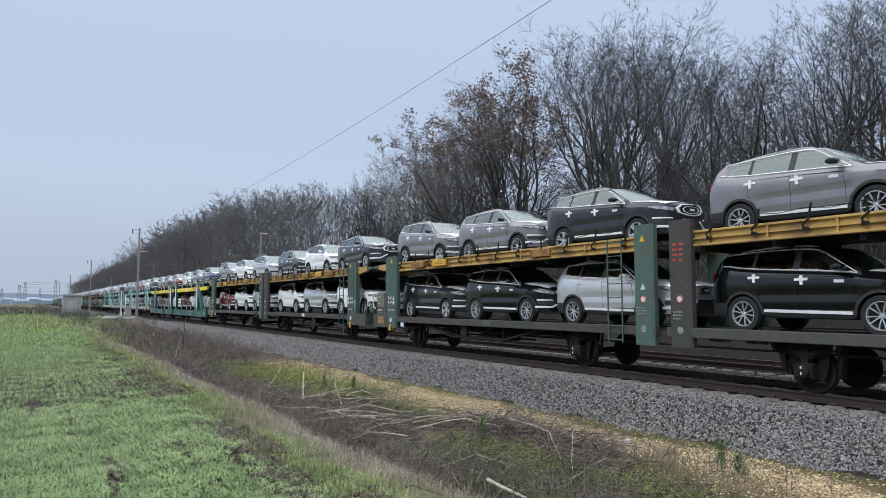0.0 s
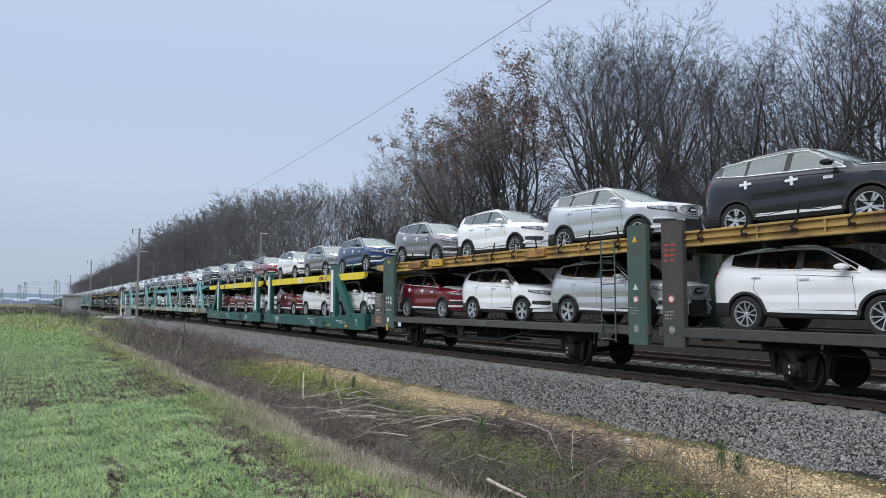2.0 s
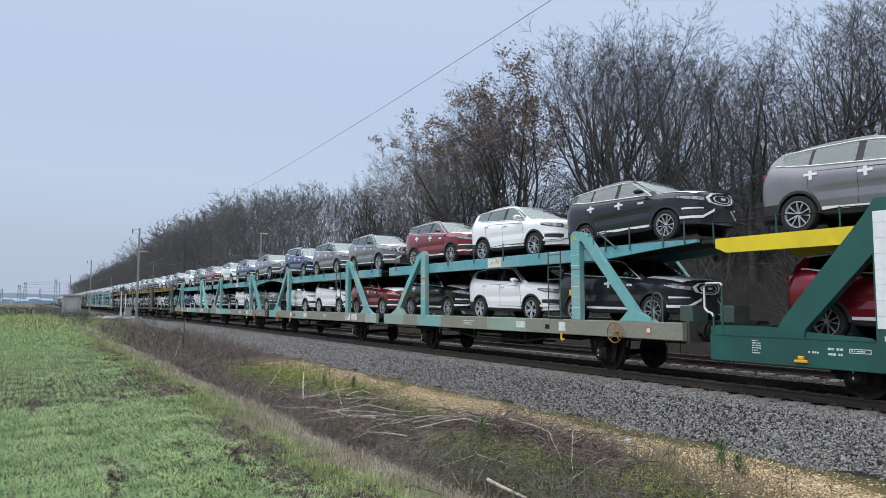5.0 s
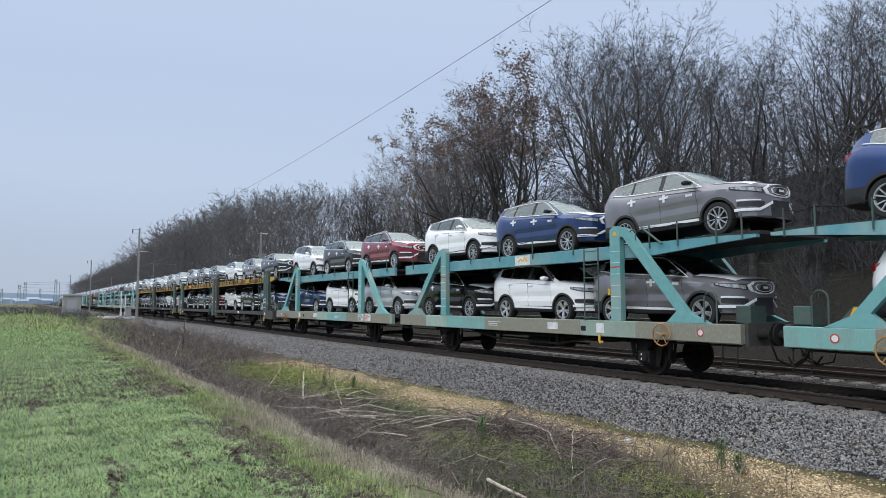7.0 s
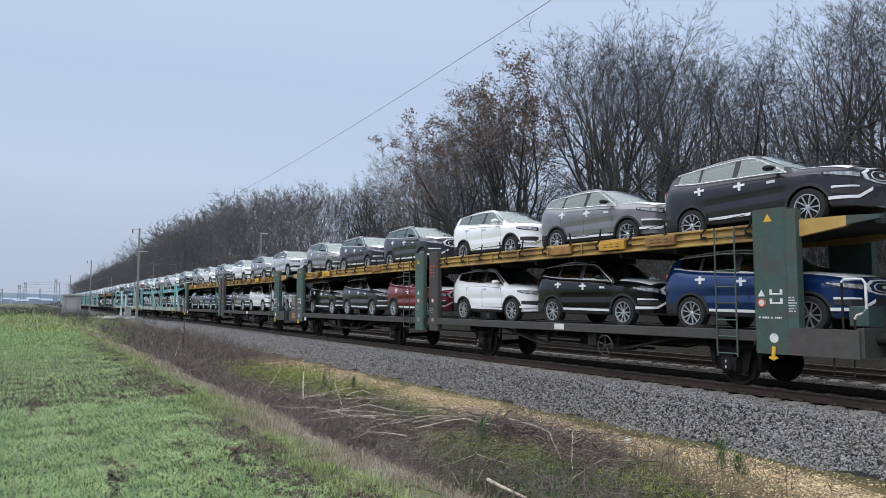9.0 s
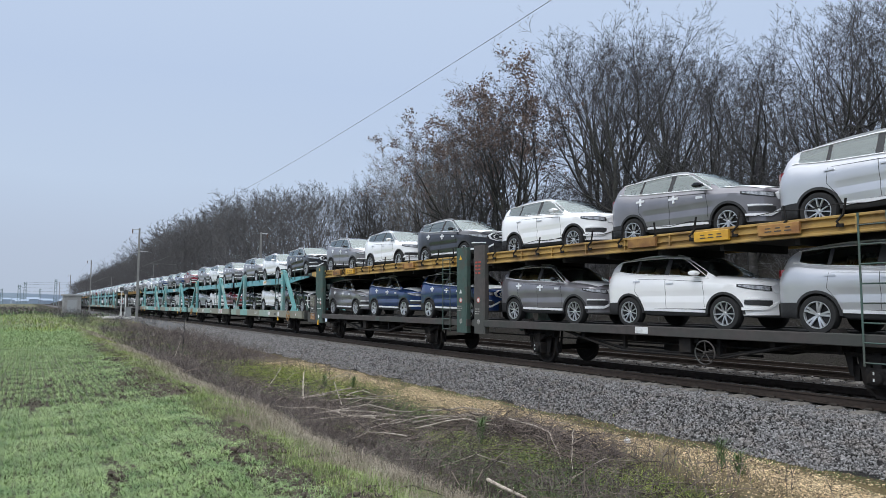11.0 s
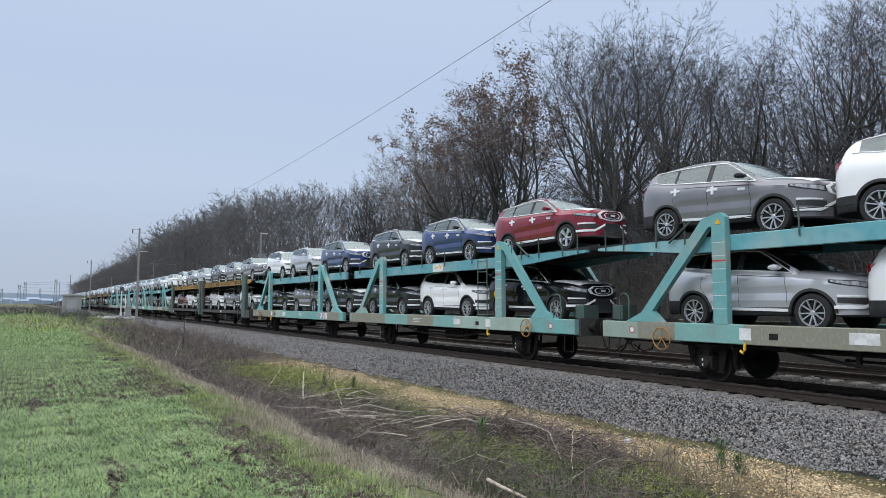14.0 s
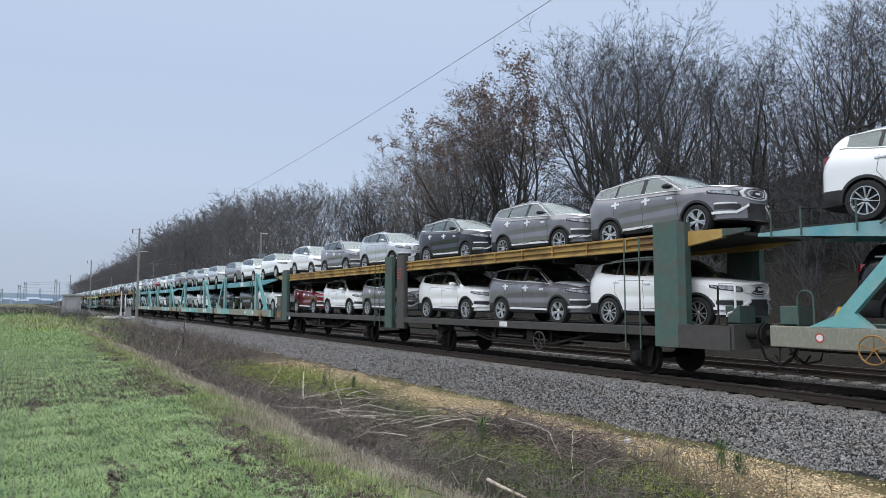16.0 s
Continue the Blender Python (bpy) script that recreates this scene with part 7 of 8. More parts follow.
def brush():
    """Tangled dead stems lying and arching in the ditch."""
    rnd = random.Random(12)
    segs = []

    def stem(x, y, ln, r, heading, arch_up):
        z = ground_z(x, y) + rnd.uniform(-0.02, 0.05)
        p = (x, y, z)
        d = unit((math.cos(heading), math.sin(heading), arch_up))
        n = 5
        for k in range(n):
            d = unit((d[0] + rnd.gauss(0, 0.22), d[1] + rnd.gauss(0, 0.22), d[2] - 2.0 * arch_up / n * 0.75 + rnd.gauss(0, 0.10)))
            q = (p[0] + d[0] * ln / n, p[1] + d[1] * ln / n, p[2] + d[2] * ln / n)
            g = ground_z(q[0], q[1])
            if q[2] < g:
                q = (q[0], q[1], g + 0.01)
            segs.append((*p, r, *q, r * 0.85))
            r *= 0.85
            p = q

    for k in range(3000):
        x = -4.5 - 32 * rnd.random() ** 1.3
        y = rnd.gauss(5.9, 1.1)
        if y < 3.2 or y > 9.0 or noise.noise((x * 0.4, y * 0.6, 21.0)) < -0.12:
            continue
        stem(x, y, rnd.uniform(0.4, 1.5), rnd.uniform(0.004, 0.010), rnd.uniform(0, 6.28), rnd.uniform(0.1, 0.9))
    # two dense heaps of cut brush
    for cx, cy, rx, ry, n in ((-11.9, 5.9, 0.9, 0.6, 800), (-16.4, 5.9, 1.8, 0.7, 900), (-11.4, 7.8, 1.3, 0.5, 600), (-10.9, 8.0, 1.0, 0.4, 650), (-9.0, 7.9, 0.9, 0.4, 300)):
        for k in range(n):
            stem(cx + rnd.gauss(0, rx * 0.6), cy + rnd.gauss(0, ry * 0.6), rnd.uniform(0.5, 1.3), rnd.uniform(0.004, 0.010), rnd.gauss(0.3, 0.8) + (math.pi if rnd.random() < 0.5 else 0), rnd.uniform(0.2, 1.1))
    # dead stalks standing along the ditch and before the crossing
    for k in range(2600):
        x = -24 - 80 * rnd.random() ** 1.3
        y = rnd.gauss(5.6 + 1.6 * noise.noise((x * 0.15, 0.0, 40.0)), 1.3)
        if y < 3.0 or y > 9.6:
            continue
        stem(x, y, rnd.uniform(0.3, 1.0), rnd.uniform(0.004, 0.010), rnd.uniform(0, 6.28), rnd.uniform(1.5, 4.0))
    v, f = frusta(segs, 3)
    stuff("brushwood", v, f, M_BRUSH, "tangled dead bramble stems and brushwood in the ditch", "brushwood")


brush()


def stalks():
    """Dry purple-brown stalks standing close together on the ditch sides and before the ballast."""
    rnd = np.random.RandomState(17)
    spots = []
    for n, x0, x1, ym, sd in ((5200, -8, -34, 4.9, 0.55), (2600, -31, -54, 8.6, 0.9), (2600, -26, -62, 6.6, 1.3), (1800, -12, -20, 6.1, 0.6), (1200, -6.5, -11, 6.6, 0.7), (700, -5.5, -12, 8.3, 0.35), (160, -18, -27, 8.8, 0.5)):
        x = x0 + (x1 - x0) * rnd.rand(n)
        y = ym + rnd.normal(0, 1, n) * sd
        ok = (y > 3.5) & (y < 9.9) & (np.sin(x * 1.7 + y) + np.sin(y * 3.1 - x * 0.9) + rnd.normal(0, 0.6, n) > -0.9)
        spots.append(np.stack([x, y], 1)[ok])
    xy = np.concatenate(spots)
    p = np.column_stack([xy, heights(xy) - 0.02])
    n = len(p)
    ln = rnd.uniform(0.16, 0.62, (n, 1)) * (1 + np.clip((-p[:, :1] - 20) / 40, 0, 0.7))
    d = np.column_stack([rnd.normal(0, 0.30, n), rnd.normal(0, 0.30, n), np.ones(n)])
    segs = []
    r = rnd.uniform(0.0025, 0.005, n) * (1 + np.clip((-p[:, 0] - 10) / 25, 0, 1.5))
    for k in range(3):
        q = p + d * ln / 3
        segs.append(np.column_stack([p, r * (1 - 0.25 * k), q, r * (0.75 - 0.25 * k) + 0.0006]))
        d = d + np.column_stack([rnd.normal(0, 0.28, (n, 2)), np.full(n, -0.12)])
        if k:
            side = q - p + np.column_stack([rnd.normal(0, 0.12, (n, 2)), np.zeros(n)])
            segs.append(np.column_stack([p, r * 0.6, p + side * 0.8, r * 0.3]))
        p = q
    v, f = ribbons(np.concatenate(segs))
    stuff("dead_stalks", v, f, M_STALK, "dense dry purple-brown stalks standing in the ditch", "stalks")


stalks()


def leafy(name, seed, count, spots, material, label, size):
    """Low leafy weeds: small bent leaves in clumps round the given spots (x, y, spread, height)."""
    rnd = np.random.RandomState(seed)
    pts = []
    for x, y, s, h in spots:
        q = rnd.normal(0, 1, (count, 3)) * np.array([s, s * 0.33, 0]) + np.array([x, y, 0])
        q[:, 2] = heights(q[:, :2]) + rnd.rand(count) ** 1.5 * h
        pts.append(q)
    c = np.concatenate(pts)
    n = len(c)
    a = rnd.normal(0, 1, (n, 3)) * np.array([1, 1, 0.5])
    a /= np.linalg.norm(a, axis=1)[:, None]
    b = np.cross(a, rnd.normal(0, 0.4, (n, 3)) + np.array([0, 0, 1.0]))
    b /= np.linalg.norm(b, axis=1)[:, None]
    ln, wd = rnd.uniform(0.6, 1.2, (n, 1)) * size, rnd.uniform(0.3, 0.6, (n, 1)) * size
    v = np.stack([c - a * ln, c + b * wd, c + a * ln + np.array([0, 0, -0.01]), c - b * wd], axis=1).reshape(-1, 3)
    stuff(name, v, np.arange(n * 4).reshape(-1, 4), material, label, "weeds")


leafy("leafy_weeds", 14, 2200, ((-10.6, 7.0, 0.5, 0.22), (-9.9, 7.3, 0.6, 0.2), (-11.4, 6.6, 0.5, 0.2), (-9.3, 7.0, 0.5, 0.15), (-22.0, 8.0, 1.2, 0.15), (-24.0, 7.6, 1.5, 0.15), (-19.0, 8.2, 0.9, 0.12), (-13.2, 5.9, 0.5, 0.18), (-7.0, 7.6, 0.7, 0.15),
      (-28.0, 7.8, 1.5, 0.15), (-26.0, 8.6, 1.2, 0.1), (-31.0, 7.0, 1.5, 0.15), (-21.0, 7.4, 0.9, 0.18), (-26.5, 7.2, 1.2, 0.2), (-23.0, 8.5, 1.4, 0.1)), M_MOSS, "yellow-green leafy weeds in the ditch", 0.017)
leafy("moss_mat", 19, 4200, ((-27.0, 7.7, 1.4, 0.05), (-23.5, 7.7, 1.3, 0.05), (-20.8, 7.7, 1.0, 0.06), (-19.2, 7.6, 0.7, 0.06), (-25.0, 8.2, 1.3, 0.04), (-33.0, 3.0, 1.5, 0.06), (-24.0, 2.9, 1.5, 0.06)), M_MOSS, "bright yellow-green moss mat in the ditch", 0.020)
leafy("crossing_herbs", 20, 1500, ((-50.0, 3.2, 2.2, 0.25), (-56.0, 5.0, 2.4, 0.3), (-63.0, 3.0, 3.0, 0.35), (-72.0, 5.5, 3.0, 0.4), (-80.0, 3.0, 3.5, 0.4), (-88.0, 6.0, 3.0, 0.4), (-94.0, 2.0, 4.0, 0.4), (-70.0, 1.0, 3.0, 0.3), (-85.0, -1.0, 4.0, 0.35)), M_GRASS, "green weeds in the scrub by the crossing", 0.06)
leafy("ditch_greens", 24, 1500, ((-13.4, 5.7, 0.6, 0.14), (-12.4, 6.2, 0.5, 0.16), (-10.9, 6.9, 0.6, 0.18), (-10.2, 6.5, 0.5, 0.2), (-11.6, 7.6, 0.5, 0.16), (-19.5, 6.4, 0.9, 0.14), (-28.0, 5.2, 1.4, 0.2), (-24.0, 5.6, 1.2, 0.18), (-9.6, 7.4, 0.5, 0.16), (-16.2, 5.4, 0.7, 0.12)), M_GRASS, "fresh green herbs in the ditch", 0.016)
leafy("foot_moss", 27, 700, [(-4.6 - 1.1 * k, 9.95 + 0.08 * math.sin(k * 2.3), 0.45, 0.02) for k in range(15)], M_WEED, "dark moss and tiny weeds along the ballast foot", 0.012)
leafy("ditch_herbs", 15, 1600, ((-12.0, 5.6, 0.8, 0.2), (-10.8, 5.9, 0.7, 0.2), (-13.5, 7.6, 0.9, 0.22), (-14.8, 8.0, 0.8, 0.2), (-9.8, 6.2, 0.8, 0.2), (-8.4, 7.0, 0.7, 0.2), (-17.5, 8.3, 0.9, 0.2), (-7.6, 6.3, 0.8, 0.18)), M_WEED, "dark green herbs among the brushwood", 0.018)


def fallen_branch(pts, r, label="pale cut branch lying in the ditch"):
    """A stick through ground points (x, y, height over the ground), with a knot or two and a side twig."""
    rnd = random.Random(int(abs(pts[0][0]) * 100))
    path = []
    for (x0, y0, h0), (x1, y1, h1) in zip(pts[:-1], pts[1:]):
        for u in (0.0, 0.33, 0.66):
            x, y = x0 + (x1 - x0) * u + rnd.gauss(0, 0.015), y0 + (y1 - y0) * u + rnd.gauss(0, 0.015)
            path.append((x, y, ground_z(x, y) + h0 + (h1 - h0) * u))
    x, y, h = pts[-1]
    path.append((x, y, ground_z(x, y) + h))
    r *= 0.75
    mb = MB().tube(path, r, 6, r * 0.55)
    m = path[len(path) // 2]
    mb.tube([m, (m[0] + 0.12, m[1] + rnd.uniform(-0.15, 0.15), m[2] + 0.10)], r * 0.5, 5, r * 0.3)
    mb.smooth = True
    me = mb.mesh("fallen_branch")
    me.materials.append(M_STICK)
    return tagged(new("fallen_branch", me), label, "branch", "cut branches in the ditch")


for pts, r in (([(-8.25, 5.62, 0.16), (-7.2, 5.54, 0.20)], 0.038), ([(-9.6, 6.3, 0.03), (-9.2, 6.0, 0.03), (-8.7, 5.7, 0.02)], 0.018), ([(-16.6, 6.95, 0.02), (-17.6, 7.1, 0.55)], 0.026),
               ([(-16.5, 6.3, 0.12), (-14.6, 7.2, 0.15), (-12.9, 8.0, 0.10)], 0.022), ([(-15.6, 6.0, 0.12), (-14.2, 6.9, 0.14), (-12.9, 7.5, 0.12)], 0.020),
               ([(-14.8, 5.9, 0.10), (-13.6, 6.8, 0.12), (-12.6, 7.3, 0.10)], 0.018), ([(-19.5, 6.4, 0.1), (-18.0, 7.2, 0.15), (-16.6, 7.7, 0.1)], 0.016)):
    fallen_branch(pts, r)
for pts, r in (([(-12.6, 8.0, 0.12), (-11.7, 8.9, 0.15), (-10.9, 9.4, 0.08)], 0.018), ([(-13.6, 8.2, 0.05), (-12.6, 8.8, 0.08)], 0.014), ([(-10.9, 8.0, 0.35), (-9.6, 7.9, 0.25), (-8.7, 7.4, 0.1)], 0.020),
               ([(-9.3, 8.2, 0.30), (-8.9, 7.8, 0.2), (-8.2, 7.2, 0.08)], 0.015), ([(-13.3, 5.6, 0.02), (-12.8, 5.9, 0.35), (-12.3, 6.2, 0.5)], 0.014), ([(-12.2, 5.4, 0.02), (-12.3, 5.7, 0.3), (-12.0, 6.2, 0.55)], 0.014),
               ([(-17.4, 6.0, 0.1), (-16.2, 6.6, 0.16), (-14.9, 6.8, 0.12)], 0.016), ([(-21.6, 6.4, 0.02), (-22.4, 7.2, 0.65)], 0.020), ([(-20.6, 6.2, 0.1), (-19.2, 6.6, 0.15)], 0.014),
               ([(-8.9, 6.9, 0.05), (-8.0, 6.6, 0.08)], 0.012), ([(-33.0, 5.6, 0.05), (-33.6, 6.0, 1.0)], 0.022)):
    fallen_branch(pts, r)
fallen_branch([(-17.6, 6.2, 0.02), (-19.4, 6.9, 0.75)], 0.03, "dark dead branch leaning out of the ditch")
stick_rnd = random.Random(77)
for k in range(26):
    sx, sy = -7.5 - 16 * stick_rnd.random(), stick_rnd.gauss(6.4, 0.8)
    ang, ln = stick_rnd.gauss(1.4, 0.6), stick_rnd.uniform(0.5, 1.5)
    fallen_branch([(sx, sy, stick_rnd.uniform(0.02, 0.2)), (sx + ln * 0.5 * math.cos(ang), sy + ln * 0.5 * math.sin(ang), stick_rnd.uniform(0.08, 0.3)),
                   (sx + ln * math.cos(ang), sy + ln * math.sin(ang), stick_rnd.uniform(0.02, 0.2))], stick_rnd.uniform(0.007, 0.013), "thin grey cut branch among the brushwood")


for k in range(17):
    sx, sy = -11.0 - 7.5 * stick_rnd.random(), stick_rnd.gauss(6.9, 0.5)
    ang, ln = stick_rnd.gauss(1.05, 0.25) + (math.pi if k % 2 else 0), stick_rnd.uniform(0.8, 2.2)
    fallen_branch([(sx, sy, stick_rnd.uniform(0.15, 0.3)), (sx + ln * 0.5 * math.cos(ang), sy + ln * 0.5 * math.sin(ang), stick_rnd.uniform(0.22, 0.42)),
                   (sx + ln * math.cos(ang), sy + ln * math.sin(ang), stick_rnd.uniform(0.08, 0.3))], stick_rnd.uniform(0.018, 0.032), "pale cut branch on the brushwood heap")


def tall_weed(x, y, h, label, lean=0.0):
    """An upright leafy stalk."""
    rnd = random.Random(int(-x * 31))
    z = ground_z(x, y)
    root = thing("tall_weed", label, "weed", "weeds by the gravel")
    part("stalk", MB().tube([(0, 0, 0), (lean * 0.4, 0, h * 0.5), (lean, 0, h)], 0.008, 5, 0.003), M_WEED, root)
    base = np.array([[rnd.gauss(0, 0.03) + lean * u, rnd.gauss(0, 0.03), h * u] for u in [rnd.uniform(0.1, 0.95) for _ in range(90)]])
    v, f = blades(base, np.random.RandomState(4).uniform(0.08, 0.2, 90), np.full(90, 0.012), np.full(90, 1.2), np.random.RandomState(5))
    part("foliage", soup("weed_foliage", v, f, M_WEED), None, root)
    root.matrix_basis = pose(x, y, z)
    return root


for x, y, h in ((-6.8, 8.85, 0.42), (-6.4, 8.7, 0.30), (-10.4, 7.0, 0.55), (-10.7, 7.2, 0.4), (-18.6, 8.1, 0.35), (-19.6, 7.6, 0.4)):
    tall_weed(x, y, h, "upright leafy green weed by the gravel")


def lumps(name, seed, xy, size, material, label, category, squash=0.7, tumble=False):
    """Many irregular stones: octahedra with jittered corners."""
    rnd = np.random.RandomState(seed)
    n = len(xy)
    unit_v = np.array([[1, 0, 0], [0, 1, 0], [-1, 0, 0], [0, -1, 0], [0.1, 0.1, 1], [-0.1, 0, -1]], dtype=float)
    tri = np.array([[0, 1, 4], [1, 2, 4], [2, 3, 4], [3, 0, 4], [1, 0, 5], [2, 1, 5], [3, 2, 5], [0, 3, 5]])
    v = unit_v[None] * (1 + rnd.uniform(-0.35, 0.35, (n, 6, 1))) + rnd.normal(0, 0.12, (n, 6, 3))
    v[:, :, 2] *= squash
    if tumble:
        q = rnd.normal(0, 1, (n, 4))
        q /= np.linalg.norm(q, axis=1)[:, None]
        a, b, c, d = q.T
        turn = np.stack([np.stack([1 - 2 * (c * c + d * d), 2 * (b * c - a * d), 2 * (b * d + a * c)], 1), np.stack([2 * (b * c + a * d), 1 - 2 * (b * b + d * d), 2 * (c * d - a * b)], 1),
                         np.stack([2 * (b * d - a * c), 2 * (c * d + a * b), 1 - 2 * (b * b + c * c)], 1)], 1)
    else:
        a = rnd.uniform(0, 2 * np.pi, n)
        o, i = np.zeros(n), np.ones(n)
        turn = np.stack([np.stack([np.cos(a), -np.sin(a), o], 1), np.stack([np.sin(a), np.cos(a), o], 1), np.stack([o, o, i], 1)], 1)
    v = np.einsum("nij,nkj->nki", turn, v) * size[:, None, None]
    h = heights(xy)
    v += np.column_stack([xy, h + size * rnd.uniform(0.1, 0.75, n)])[:, None, :]
    f = tri[None] + (np.arange(n) * 6)[:, None, None]
    return stuff(name, v.reshape(-1, 3), f.reshape(-1, 3), material, label, category)


def ballast():
    rnd = np.random.RandomState(6)
    n = 125000
    x = -3.0 - 60 * rnd.rand(n) ** 1.75
    y = 10.05 + 2.45 * rnd.rand(n)
    size = rnd.uniform(0.016, 0.031, n) * (1 + np.clip((-x - 15) / 60, 0, 0.7))
    xy = np.stack([x, y], 1)
    ok = y > 10.12 + 0.12 * np.sin(x * 2.1) + 0.08 * np.sin(x * 5.3)
    gap = np.abs((9.0 - x + 0.3) % 0.6 - 0.3)   # the sleeper ends stay clear of stones
    ok &= (y < 12.1) | (gap > 0.18)
    lumps("ballast", 6, xy[ok], size[ok], M_STONE, "grey crushed-stone ballast along the track", "ballast", 0.6, True)
    m = 5500
    x = -4.0 - 60 * rnd.rand(m) ** 1.5
    y = np.concatenate([rnd.uniform(12.75, 14.05, m // 2), rnd.uniform(14.3, 19.8, m - m // 2)])
    size = rnd.uniform(0.028, 0.045, m)
    lumps("track_ballast", 7, np.stack([x, y], 1), size, M_STONE, "grimy crushed stone between the rails", "ballast", 0.8, True)
    f_ = 15000
    x, y = -2.8 - 15 * rnd.rand(f_) ** 1.5, rnd.uniform(-1.2, 2.2, f_)
    lumps("soil_crumbs", 11, np.stack([x, y], 1), rnd.uniform(0.006, 0.022, f_), M_CLOD, "dark soil crumbs between the crop rows", "soil", 0.8, True)
    k = 62000
    x = -4.0 - 25 * rnd.rand(k) ** 1.5
    y = rnd.normal(9.2, 0.48, k)
    ok = (y > 8.0) & (y < 10.2) & ((y < 9.85 + 0.1 * np.sin(x * 3.1)) | (rnd.rand(k) < 0.45)) & (np.array([noise.noise((a * 0.7, b * 0.9, 2.0)) for a, b in zip(x, y)]) > -0.42)
    lumps("gravel_chips", 8, np.stack([x, y], 1)[ok], rnd.uniform(0.006, 0.019, k)[ok], M_CHIP, "straw-coloured chippings beside the ballast", "gravel", 0.55)
    c = 16000
    x = -4.0 - 30 * rnd.rand(c) ** 1.3
    y = rnd.normal(2.24, 0.17, c)
    ok = np.array([noise.noise((a * 0.55, b * 0.4, 33.0)) > -0.02 for a, b in zip(x, y)])
    turned = [(a + rnd.normal(0, 0.12 - 0.012 * a, 260), b + rnd.normal(0, 0.05 - 0.002 * a, 260)) for a, b in [(-25.0, 2.37), (-28.7, 2.3), (-16.2, 2.11), (-15.2, 1.62), (-15.6, 2.5), (-12.8, 2.08), (-9.7, 1.95), (-8.7, 2.04), (-8.6, 2.19), (-7.4, 2.09), (-6.6, 2.04), (-6.2, 2.18), (-5.8, 2.03), (-7.5, 0.84)]]
    x, y = np.concatenate([x[ok]] + [a for a, b in turned]), np.concatenate([y[ok]] + [b for a, b in turned])
    lumps("soil_clods", 9, np.stack([x, y], 1), rnd.uniform(0.008, 0.036, len(x)), M_CLOD, "dark ploughed soil clods at the field edge", "soil", 0.8, True)


ballast()

litter = MB().prism([(-0.05, 0), (0.05, 0.0), (0.06, 0.05), (0.0, 0.09), (-0.05, 0.06)], -0.03, 0.03)
lm = litter.mesh("paper_scrap")
lm.materials.append(M_FILM)
lo_ = tagged(new("paper_scrap", lm), "small crumpled white scrap on the gravel", "litter")
lo_.matrix_basis = pose(-9.14, 9.32, ground_z(-9.14, 9.32) + 0.005, 12, 0, 20)

# ---- masts, wires, level crossing, far things ----
M_MAST = mat("grey_concrete_mast", (0.21, 0.205, 0.20), (0.28, 0.275, 0.265), 0.85, scale=4, stain=(0.2, 0.19, 0.18), sscale=1.5, samount=0.5)
M_WIRE = mat("dark_wire", (0.035, 0.035, 0.037), (0.05, 0.05, 0.05), 0.6, 0.4, scale=5)
M_INSUL = mat("brown_insulator", (0.10, 0.05, 0.03), (0.14, 0.07, 0.04), 0.3, scale=8)
M_HUT = mat("pale_rendered_hut_wall", (0.36, 0.355, 0.345), (0.30, 0.295, 0.285), 0.9, scale=3, stain=(0.22, 0.21, 0.2), sscale=0.8, samount=0.5)
M_ROOF = mat("grey_flat_roof", (0.34, 0.34, 0.34), (0.4, 0.4, 0.39), 0.8, scale=3)
M_CONC = mat("pale_concrete_slab", (0.42, 0.41, 0.39), (0.52, 0.51, 0.49), 0.9, scale=2, stain=(0.28, 0.27, 0.25), sscale=0.7)
M_PYLON = mat("grey_green_lattice_steel", (0.15, 0.21, 0.22), (0.20, 0.26, 0.27), 0.6, scale=1)
# ridge and far buildings: blue distance haze is painted into both base colours
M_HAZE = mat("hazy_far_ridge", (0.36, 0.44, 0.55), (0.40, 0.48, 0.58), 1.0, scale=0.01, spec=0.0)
M_FARHAZE = mat("far_building_haze_blue", (0.27, 0.34, 0.43), (0.33, 0.39, 0.47), 0.9, scale=0.05)


def mast(x, y, top, side):
    """A tapered concrete mast with a wire arm on top and a bracket over the track (side = +1 towards +y)."""
    root = thing("catenary_mast", "grey concrete overhead line mast with bracket arm", "railway mast", "overhead line masts")
    z = ground_z(x, y)
    h = top - z
    mb = MB()
    mb.loft([[(a * w, b * w, q) for a, b in ((-1, -1), (1, -1), (1, 1), (-1, 1))] for q, w in ((-0.3, 0.135), (h, 0.085))], True)
    part("pole", mb, M_MAST, root)
    part("top_arm", MB().tube([(0, -side * 0.75, h - 0.12), (0, side * 0.15, h - 0.12)], 0.035, 6), M_GALV, root)
    part("insulator", MB().tube([(0, -side * 0.7, h - 0.15), (0, -side * 0.7, h - 0.6)], 0.06, 8), M_INSUL, root)
    part("upper_arm", MB().tube([(0, 0, h - 2.6), (0, side * 0.95, h - 2.6)], 0.03, 6), M_GALV, root)
    reach = abs((TRACK_Y if side > 0 else TRACK2_Y) - y) + 0.2
    part("bracket", MB().tube([(0, 0, 5.55 - z), (0, side * reach, 7.05 - z)], 0.016, 6), M_MAST, root)
    part("stay", MB().tube([(0, side * reach * 0.35, 6.1 - z), (0, side * (reach + 0.6), 6.05 - z)], 0.012, 6), M_MAST, root)
    part("lower_stay", MB().tube([(0, 0, 5.45 - z), (0, side * 1.6, 4.6 - z)], 0.010, 6), M_MAST, root)
    root.matrix_basis = pose(x, y, z)
    return root


